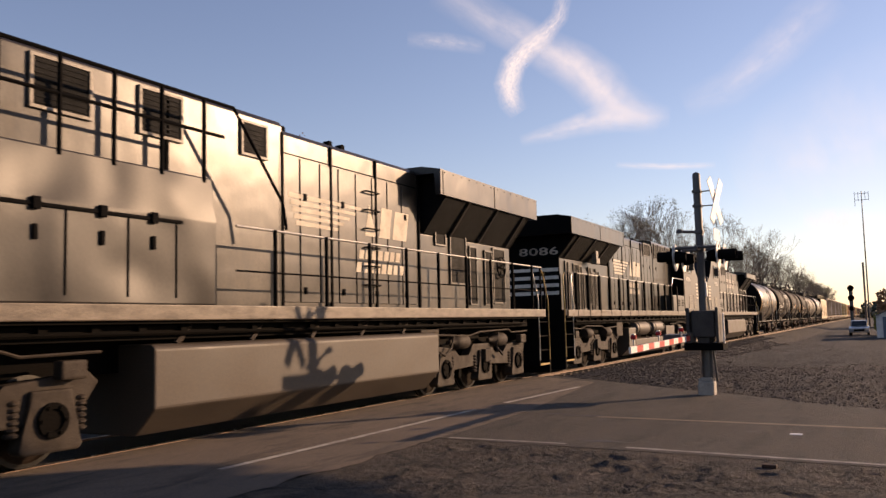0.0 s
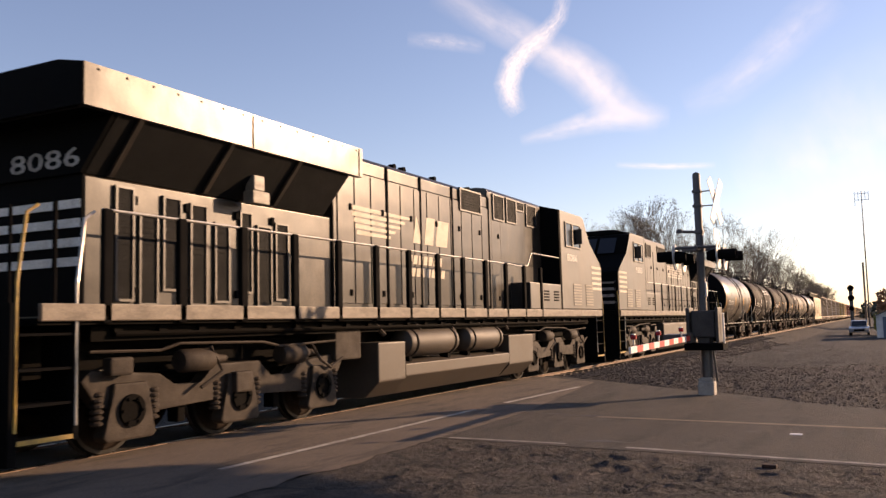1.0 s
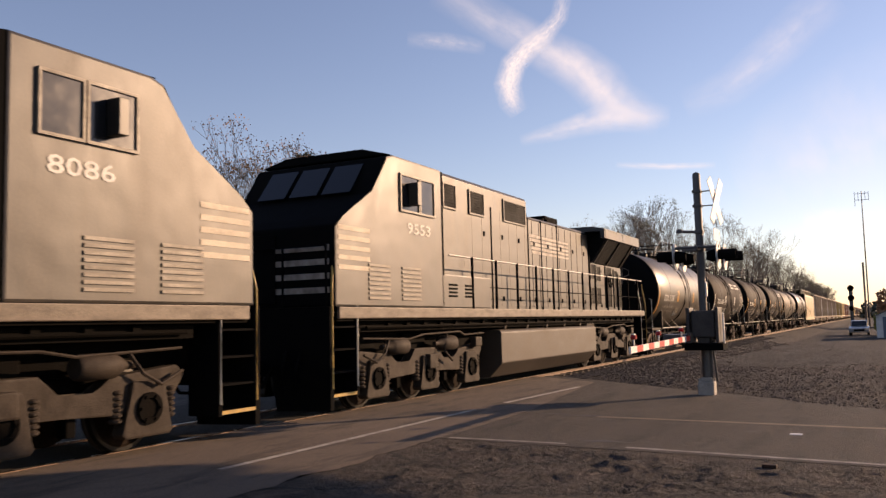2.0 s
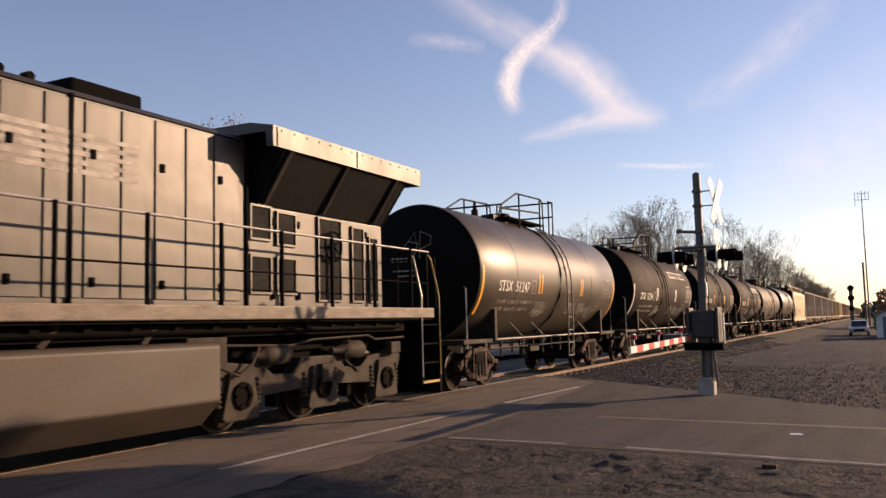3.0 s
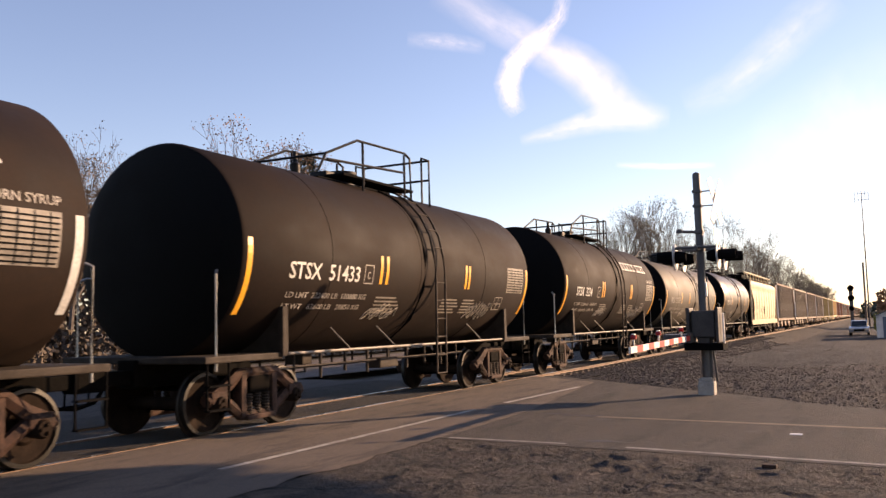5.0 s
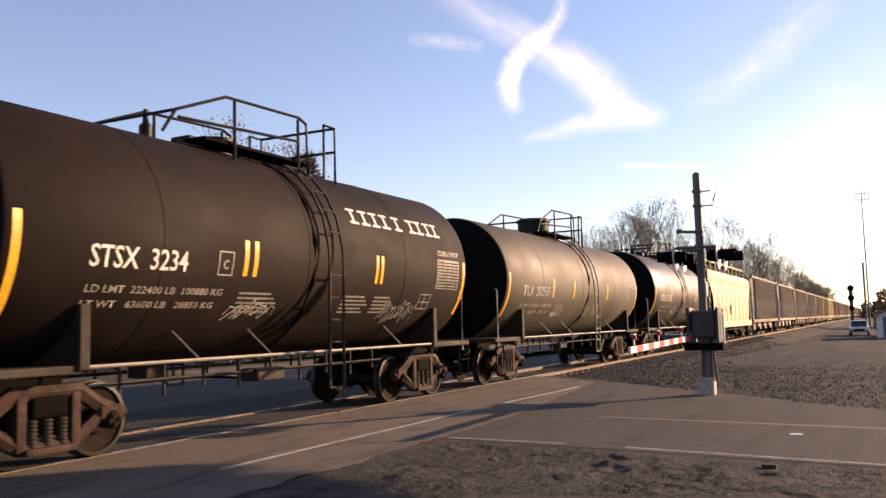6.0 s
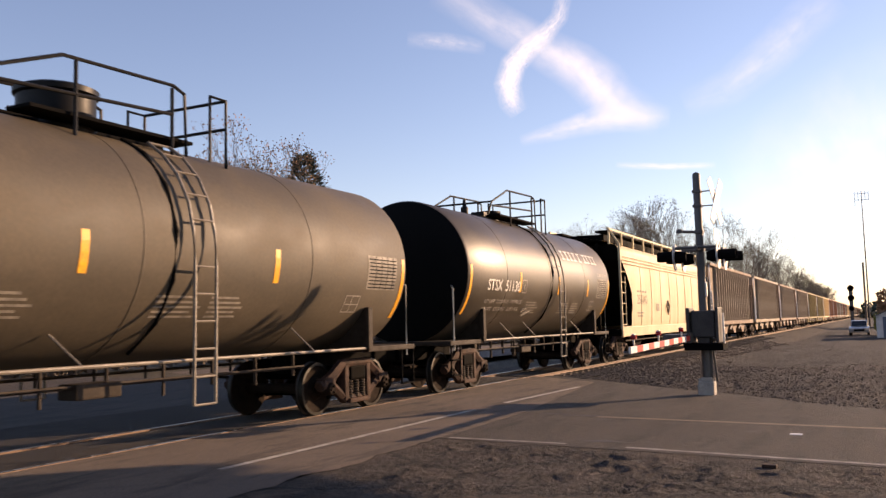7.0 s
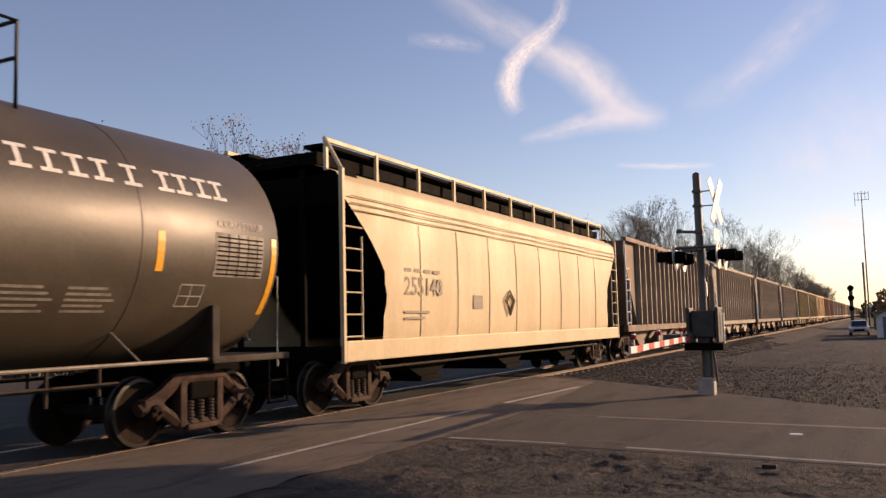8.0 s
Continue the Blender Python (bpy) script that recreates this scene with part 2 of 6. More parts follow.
OLD_ASPHALT = ground_mat("old_cracked_asphalt", (0.074, 0.056, 0.043), (0.025, 0.0195, 0.016), (0.005, 0.0043, 0.004), scale=1.1, cracks=1.0, bump=1.0, blot=0.8)
INFILL = ground_mat("infill_asphalt", (0.0231, 0.01672, 0.0112), (0.0147, 0.01056, 0.0077), (0.0084, 0.00616, 0.0042), scale=1.3, cracks=0.4, bump=0.8)
ROAD = ground_mat("road_asphalt", (0.0495, 0.0405, 0.03285), (0.036, 0.0297, 0.0243), (0.0135, 0.0117, 0.0099), cracks=0.3)
CROSSING = ground_mat("crossing_surface", (0.118, 0.089, 0.067), (0.09, 0.068, 0.052), (0.034, 0.027, 0.021), cracks=0.15, bump=0.3)
GRAVEL = ground_mat("gravel_yard", (0.038, 0.029, 0.0225), (0.022, 0.0172, 0.014), (0.011, 0.009, 0.0078), stone=1.0, cracks=0.0, bump=1.0)
EARTH = ground_mat("far_earth", (0.06, 0.051, 0.036), (0.042, 0.039, 0.024), (0.03, 0.024, 0.018), scale=0.06, cracks=0.0)
DIRT = ground_mat("dark_dirt_yard", (0.0135, 0.0102, 0.0078), (0.009, 0.0071, 0.0058), (0.006, 0.005, 0.0044), scale=0.25, cracks=0.0, bump=0.8)
STONE = mat("ballast_stone", (0.095, 0.078, 0.066), 0.8, dirt=(0.035, 0.03, 0.028), amount=0.9, scale=9, bump=0.4)
LINE_WHITE = mat("worn_white_road_paint", (0.4125, 0.39, 0.345), 0.7, dirt=(0.15, 0.1275, 0.105), amount=0.95, scale=5, bump=0.2)
LINE_FAINT = mat("faded_white_road_paint", (0.252, 0.231, 0.203), 0.7, dirt=(0.084, 0.07, 0.0595), amount=0.95, scale=4, bump=0.2)
LINE_YELLOW = mat("faded_yellow_road_paint", (0.165, 0.1125, 0.0525), 0.7, dirt=(0.09, 0.07125, 0.0525), amount=0.95, scale=3, bump=0.2)


# ---- mesh helpers ----
def box(bm, x0, x1, y0, y1, z0, z1, bev=0.0):
    vs = bmesh.ops.create_cube(bm, size=1)["verts"]
    for v in vs:
        v.co = Vector(((x0 + x1) / 2 + v.co.x * (x1 - x0), (y0 + y1) / 2 + v.co.y * (y1 - y0), (z0 + z1) / 2 + v.co.z * (z1 - z0)))
    if bev:
        es = list({e for v in vs for e in v.link_edges})
        bmesh.ops.bevel(bm, geom=es, offset=bev, segments=2, affect="EDGES", profile=0.6)
    return bm


def tube(bm, pts, r, n=8, closed=True):
    """A round bar along a line of points; each corner is mitred."""
    pts = [Vector(p) for p in pts]
    rings = []
    for i, p in enumerate(pts):
        a = (p - pts[i - 1]).normalized() if i else (pts[1] - p).normalized()
        b = (pts[i + 1] - p).normalized() if i < len(pts) - 1 else a
        d = (a + b).normalized() if (a + b).length > 1e-4 else a
        u = d.cross(Vector((0, 0, 1)))
        if u.length < 0.05:
            u = d.cross(Vector((0, 1, 0)))
        u.normalize()
        w = d.cross(u)
        rr = r[i] if isinstance(r, (list, tuple)) else r
        rings.append([bm.verts.new(p + (u * math.cos(k * 2 * math.pi / n) + w * math.sin(k * 2 * math.pi / n)) * rr) for k in range(n)])
    for a, b in zip(rings, rings[1:]):
        for k in range(n):
            bm.faces.new((a[k], a[(k + 1) % n], b[(k + 1) % n], b[k]))
    if closed and n > 2:
        bm.faces.new(rings[0][::-1])
        bm.faces.new(rings[-1])
    return bm


def prism(bm, prof, a, b, axis="x", bev=0.0):
    """Extrudes a closed outline between a and b. axis x: outline in (y, z); axis y: outline in (x, z)."""
    def at(p, t):
        return Vector((t, p[0], p[1])) if axis == "x" else Vector((p[0], t, p[1]))
    lo = [bm.verts.new(at(p, a)) for p in prof]
    hi = [bm.verts.new(at(p, b)) for p in prof]
    fs = [bm.faces.new(lo[::-1]), bm.faces.new(hi)]
    n = len(prof)
    for k in range(n):
        fs.append(bm.faces.new((lo[k], lo[(k + 1) % n], hi[(k + 1) % n], hi[k])))
    if bev:
        es = list({e for f in fs for e in f.edges})
        bmesh.ops.bevel(bm, geom=es, offset=bev, segments=2, affect="EDGES", profile=0.6)
    return bm


def lathe(bm, prof, axis="x", n=32, centre=(0, 0, 0)):
    """Turns a profile of (along, radius) about an axis through centre."""
    c = Vector(centre)
    def at(t, r, k):
        u, w = math.cos(k * 2 * math.pi / n) * r, math.sin(k * 2 * math.pi / n) * r
        return c + (Vector((t, u, w)) if axis == "x" else Vector((u, t, w)) if axis == "y" else Vector((u, w, t)))
    rings = []
    for t, r in prof:
        rings.append([bm.verts.new(at(t, 0, 0))] if r < 1e-5 else [bm.verts.new(at(t, r, k)) for k in range(n)])
    for a, b in zip(rings, rings[1:]):
        for k in range(n):
            j = (k + 1) % n
            if len(a) == 1 and len(b) > 1:
                bm.faces.new((a[0], b[j], b[k]))
            elif len(b) == 1 and len(a) > 1:
                bm.faces.new((a[k], a[j], b[0]))
            elif len(a) > 1:
                bm.faces.new((a[k], a[j], b[j], b[k]))
    return bm


def mesh_of(name, bm, material, smooth=False, mats=()):
    bmesh.ops.recalc_face_normals(bm, faces=bm.faces)
    me = bpy.data.meshes.new(name)
    bm.to_mesh(me)
    bm.free()
    for m in (material, *mats):
        me.materials.append(m)
    if smooth:
        me.polygons.foreach_set("use_smooth", [True] * len(me.polygons))
        me.set_sharp_from_angle(angle=radians(35))
    return me


def part(name, bm, material, parent, label="", smooth=False):
    ob = new(name, mesh_of(name, bm, material, smooth))
    ob.parent = parent
    return tagged(ob, label)


def piece(name, me, parent, m=None):
    ob = new(name, me)
    ob.parent = parent
    if m is not None:
        ob.matrix_basis = m
    return ob


def thing(name, m, label, category, group="", kind=""):
    ob = new(name)
    ob.matrix_basis = m
    return tagged(ob, label, category, group, kind)


def solid(name, bm, material, label, category="", kind="", smooth=False, group=""):
    return tagged(new(name, mesh_of(name, bm, material, smooth)), label, category, group, kind)


def B():
    return bmesh.new()


def letters(name, text, width, height, place, material, parent, label=""):
    """Built-in font as flat letters, fitted to width x height, and laid by place(u, v) -> Vector."""
    cu = bpy.data.curves.new("writing", "FONT")
    cu.body, cu.size, cu.resolution_u, cu.offset = text, 1.0, 2, 0.012
    ob = bpy.data.objects.new("writing", cu)
    scene.collection.objects.link(ob)
    bpy.context.view_layer.update()
    me = bpy.data.meshes.new_from_object(ob.evaluated_get(bpy.context.evaluated_depsgraph_get()))
    bpy.data.objects.remove(ob)
    me.name = name
    xs, ys = [v.co.x for v in me.vertices], [v.co.y for v in me.vertices]
    x0, x1, y0, y1 = min(xs), max(xs), min(ys), max(ys)
    for v in me.vertices:
        v.co = place((v.co.x - x0) / (x1 - x0) * width, (v.co.y - y0) / (y1 - y0) * height)
    me.materials.clear()
    me.materials.append(material)
    return tagged(piece(name, me, parent), label)


def sheet(bm, place, u0, u1, v0, v1, nv=1, nu=1):
    """A decal patch laid by place(u, v)."""
    g = [[bm.verts.new(place(u0 + (u1 - u0) * i / nu, v0 + (v1 - v0) * j / nv)) for j in range(nv + 1)] for i in range(nu + 1)]
    for i in range(nu):
        for j in range(nv):
            bm.faces.new((g[i][j], g[i + 1][j], g[i + 1][j + 1], g[i][j + 1]))
    return bm


# ---- setting: ground, road, crossing, track ----
def flat_poly(pts, z):
    bm = B()
    bm.faces.new([bm.verts.new((x, y, z)) for x, y in pts])
    return bm


def smooth(a, b, v):
    t = min(1.0, max(0.0, (v - a) / (b - a)))
    return t * t * (3 - 2 * t)


def rough(x, y, scale):
    return noise.fractal(Vector((x * scale, y * scale, 3.1)), 1.0, 2.1, 5)


def yard_z(x, y):
    """The yard falls away from the road; a ballast bank leads up to the track."""
    return -0.06 - 0.5 * smooth(19, 80, x) + (0.36 * smooth(19, 80, x) - 0.02) * smooth(5.4, 7.7, y)


def grid_sheet(xs, ys, height):
    verts = [(x, y, height(x, y)) for x in xs for y in ys]
    n = len(ys)
    faces = [(i * n + j, (i + 1) * n + j, (i + 1) * n + j + 1, i * n + j + 1) for i in range(len(xs) - 1) for j in range(n - 1)]
    return verts, faces


def terrain(name, xs, ys, height, material, label):
    me = bpy.data.meshes.new(name)
    verts, faces = grid_sheet(xs, ys, height)
    me.from_pydata(verts, [], faces)
    me.materials.append(material)
    me.polygons.foreach_set("use_smooth", [True] * len(me.polygons))
    return tagged(new(name, me), label, kind="structure")


terrain("ground", (-2500, 10, 20, 50, 85, 2500), (-2500, 7.0, 9.0, 2500), lambda x, y: -0.27 if y > 8 else -0.27 - 0.38 * smooth(19, 80, x), EARTH, "dry earth and grass reaching the horizon")


def road_edge(y):
    """x of the ragged border between road and gravel."""
    base = 15.0 if y < -1 else 15.3 + 0.92 * y if y > 0 else 15.0 + 0.3 * (y + 1)
    return base + 0.16 * rough(7.0, y, 0.9)


YARD_XS = [15.0 + 0.07 * k for k in range(215)] + [30.2 + 0.6 * k for k in range(84)] + [82, 90, 110, 150, 300, 700]
YARD_YS = [-60, -30, -15] + [-8 + 0.35 * k for k in range(18)] + [-1.8 + 0.085 * k for k in range(115)]
terrain("gravel_yard", YARD_XS, YARD_YS, lambda x, y: yard_z(x, y) + 0.05 * rough(x, y, 0.7) + 0.028 * rough(x, y, 5.0) - 0.13 * (1 - smooth(-0.1, 0.35, x - road_edge(y))), GRAVEL, "dark gravel yard beside the track")
terrain("dirt_yard", [24 + 0.5 * k for k in range(40)] + [44 + 2 * k for k in range(22)] + [95, 130, 200, 700], [-60, -30, -14] + [-8 + 0.3 * k for k in range(46)], lambda x, y: yard_z(x, y) + 0.05 * rough(x, y, 0.7) + 0.03 * rough(x, y, 1.3) + 0.11 * smooth(25, 33, x + 2.5 * rough(x, y, 0.25)) - 0.07, DIRT, "dark brown dirt yard with tyre tracks")
def apron_edge(y):
    return 9.75 + 0.13 * max(0.0, y)


# near part of the apron: crumbled, lumpy asphalt with pits
def apron_z(x, y):
    worn = 0.35 + 0.65 * smooth(-0.15, 0.25, rough(x, y, 0.55))
    pit = min(0.0, rough(x + 9, y, 2.2) + 0.12)
    edge = smooth(0.0, 0.5, apron_edge(y) - x) * smooth(0.0, 0.5, 5.4 - y)
    return -0.023 + edge * (worn * (0.024 * rough(x, y, 3.0) + 0.016 * rough(x, y, 11.0)) + 0.05 * pit)


APRON_XS, APRON_YS = [4.6 + 0.036 * k for k in range(166)], [-3.2 + 0.036 * k for k in range(241)]
terrain("pavement", APRON_XS, APRON_YS, apron_z, OLD_ASPHALT, "old cracked and crumbled asphalt apron")
solid("pavement_near", flat_poly([(-60, -60), (9.95, -60), (9.75, -3.18), (4.62, -3.18), (4.62, 5.45), (-60, 5.35)], -0.024), OLD_ASPHALT, "old patched asphalt apron", kind="structure")
solid("road", flat_poly([(9.75, -60), (9.75, 0.0), (10.45, 5.5), (10.5, 8.5)] + [(road_edge(8.5 - 0.25 * k) + 0.25, 8.5 - 0.25 * k) for k in range(40)] + [(15.2, -60)], -0.018), ROAD, "worn road asphalt at the crossing", kind="structure")
solid("road_far", flat_poly([(6.0, 10.6), (21.0, 10.6), (24.0, 120), (8.0, 120)], -0.03), ROAD, "road beyond the track", kind="structure")
solid("parking_lot", flat_poly([(21.2, 16.0), (60, 16.0), (60, 24.0), (24.0, 24.0)], -0.034), CROSSING, "pale lot beyond the track", kind="structure")
solid("crossing_apron", flat_poly([(-40, 5.38), (4.4, 5.38)] + [(4.5 + 0.12 * k, 5.38 + 0.16 * rough(4.5 + 0.12 * k, 2.0, 1.1) + 0.08 * rough(0.12 * k, 7.0, 4.0)) for k in range(50)] + [(10.6, 5.38), (14.0, 5.5), (20.9, 6.4), (22.6, 8.3), (22.9, 8.77), (-40, 8.77)], -0.014), CROSSING, "smooth paved crossing surface beside the rail", kind="structure")
solid("crossing_infill", flat_poly([(-40, 8.93), (22.6, 8.93), (22.6, 10.2), (-40, 10.2)], -0.02), INFILL, "dark asphalt between the rails", kind="structure")
solid("crossing_apron_far", flat_poly([(-40, 10.36), (20.9, 10.36), (20.9, 13.0), (-40, 13.0)], -0.02), INFILL, "paved strip on the far side of the rails", kind="structure")


def stripe(name, a, b, w, material, label, z=-0.012):
    a, b = Vector(a), Vector(b)
    n = Vector((-(b - a).y, (b - a).x)).normalized() * w / 2
    rnd = random.Random(int(a.x * 10))
    bm = B()
    steps = max(2, int((b - a).length / 0.25))
    lo, hi = [], []
    for i in range(steps + 1):
        p = a + (b - a) * i / steps
        lo.append(bm.verts.new((*(p - n * (1 + 0.15 * rnd.uniform(-1, 1))), z)))
        hi.append(bm.verts.new((*(p + n * (1 + 0.15 * rnd.uniform(-1, 1))), z)))
    for i in range(steps):
        bm.faces.new((lo[i], lo[i + 1], hi[i + 1], hi[i]))
    return solid(name, bm, material, label, kind="structure")


stripe("stop_line", (7.4, 6.57), (14.0, 6.52), 0.11, LINE_WHITE, "white line painted along the track")
stripe("stop_line", (15.3, 6.48), (19.4, 6.3), 0.12, LINE_WHITE, "white line painted along the track")
stripe("edge_line", (10.52, 5.3), (10.42, 3.6), 0.09, LINE_FAINT, "faded white edge line", -0.0165)
stripe("edge_line", (10.33, 2.8), (9.86, -0.3), 0.10, LINE_FAINT, "faded white edge line", -0.0165)
stripe("centre_line", (13.45, 4.1), (12.3, -6.0), 0.14, LINE_YELLOW, "faded yellow centre line", -0.0165)


def irregular(name, cx, cy, rx, ry, seed, material, label, z):
    rnd = random.Random(seed)
    bm = B()
    pts = []
    for k in range(22):
        a = k * 2 * math.pi / 22
        r = 0.55 + 0.45 * rnd.random()
        pts.append((cx + rx * r * math.cos(a), cy + ry * r * math.sin(a)))
    return solid(name, flat_poly(pts, z), material, label, kind="structure")


TAR = mat("tar_patch", (0.022, 0.019, 0.017), 0.7, dirt=(0.05, 0.042, 0.035), amount=0.6, scale=3, bump=0.3)
for k, (x, y, rx, ry) in enumerate(((13.55, 4.4, 0.12, 0.45), (13.7, 4.9, 0.1, 0.3), (10.75, 3.2, 0.1, 0.42), (13.1, 3.9, 0.05, 0.22), (12.2, 1.6, 0.05, 0.15), (12.9, 2.6, 0.04, 0.5))):
    irregular("tar_patch", x, y, rx, ry, k, TAR, "dark tar patch in the asphalt", -0.0155)
bm = B()
box(bm, 12.0, 12.12, 0.95, 1.1, -0.018, -0.01)
solid("litter", bm, GATEWHITE, "scrap of white paper on the road", "litter")
bm = B()
box(bm, 9.35, 9.47, 1.0, 1.14, -0.03, 0.014, 0.008)
solid("litter", bm, RUST, "small orange-brown scrap on the asphalt", "litter")

# rails, ties, ballast
for y in (TRACK - 0.755, TRACK + 0.755):
    bm = B()
    prism(bm, [(y - 0.075, -0.17), (y - 0.075, -0.155), (y - 0.01, -0.14), (y - 0.01, -0.04), (y - 0.037, -0.03), (y - 0.037, -0.004), (y + 0.037, -0.004), (y + 0.037, -0.03), (y + 0.01, -0.04), (y + 0.01, -0.14), (y + 0.075, -0.155), (y + 0.075, -0.17)], -150, 900)
    rail = thing("rail", pose(0, 0, 0), "steel rail with a rusty web", "rail", "rails")
    part("rail_web", bm, RAIL, rail)
    bm = B()
    prism(bm, [(y - 0.03, -0.003), (y - 0.026, 0.0), (y + 0.026, 0.0), (y + 0.03, -0.003)], -150, 900)
    part("rail_head", bm, RAILTOP, rail, "polished running surface")
bm = B()
prism(bm, [(TRACK - 3.9, -0.7), (TRACK - 1.6, -0.15), (TRACK + 1.75, -0.15), (TRACK + 3.6, -0.265)], 22.6, 900)
solid("ballast_bed", bm, GRAVEL, "ballast bed under the track", kind="structure")
tie = B()
box(tie, -0.11, 0.11, -1.08, 1.08, -0.14, -0.075, 0.01)
tie_me = mesh_of("tie", tie, BARK)
track = tagged(new("track_ties"), "weathered wooden ties under the rails", kind="structure")
for k in range(90):
    piece("tie", tie_me, track, pose(22.9 + k * 0.6, TRACK, -0.005, 0, 0, random.uniform(-1.5, 1.5)))
rnd = random.Random(4)
verts, faces = [], []
def pebble(x, y, z, r):
    b = len(verts)
    for dx, dy, dz in ((1, 0, 0), (-1, 0, 0), (0, 1, 0), (0, -1, 0), (0, 0, 1), (0, 0, -1)):
        q = r * rnd.uniform(0.6, 1.25)
        verts.append((x + dx * q + rnd.uniform(-0.3, 0.3) * r, y + dy * q + rnd.uniform(-0.3, 0.3) * r, z + dz * q * 0.8))
    for a, c, d in ((0, 2, 4), (2, 1, 4), (1, 3, 4), (3, 0, 4), (2, 0, 5), (1, 2, 5), (3, 1, 5), (0, 3, 5)):
        faces.append((b + a, b + c, b + d))
for k in range(34000):
    x = 15.2 + 50 * rnd.random() ** 3.0
    y = 7.9 - 9.5 * rnd.random() ** 1.25
    if x < road_edge(y) + rnd.uniform(-0.25, 0.35) ** 3 or rnd.random() > 0.15 + 0.85 * smooth(-1.0, 6.0, y):
        continue
    pebble(x, y, yard_z(x, y) + 0.05 * rough(x, y, 0.7) + 0.012, rnd.uniform(0.012, 0.03) * (1.35 if y > 4.5 else 1))
for k in range(9000):
    x = 22.8 + 50 * rnd.random() ** 1.5
    y = rnd.uniform(TRACK - 2.3, TRACK - 0.85)
    pebble(x, y, -0.12 if y > TRACK - 1.6 else yard_z(x, y) + 0.03, rnd.uniform(0.02, 0.04))
me = bpy.data.meshes.new("loose_stones")
me.from_pydata(verts, [], faces)
me.materials.append(STONE)
tagged(new("loose_stones", me), "loose dark ballast stones", "gravel", kind="stuff")
verts, faces = [], []
for k in range(9000):
    x, y = rnd.uniform(5.5, 9.9), rnd.uniform(-1, 5.3)
    pebble(x, y, apron_z(x, y), rnd.uniform(0.003, 0.008) * (2.0 if k % 9 == 0 else 1))
me = bpy.data.meshes.new("loose_grit")
me.from_pydata(verts, [], faces)
me.materials.append(STONE)
tagged(new("loose_grit", me), "grit scattered on the asphalt", "gravel", kind="stuff")


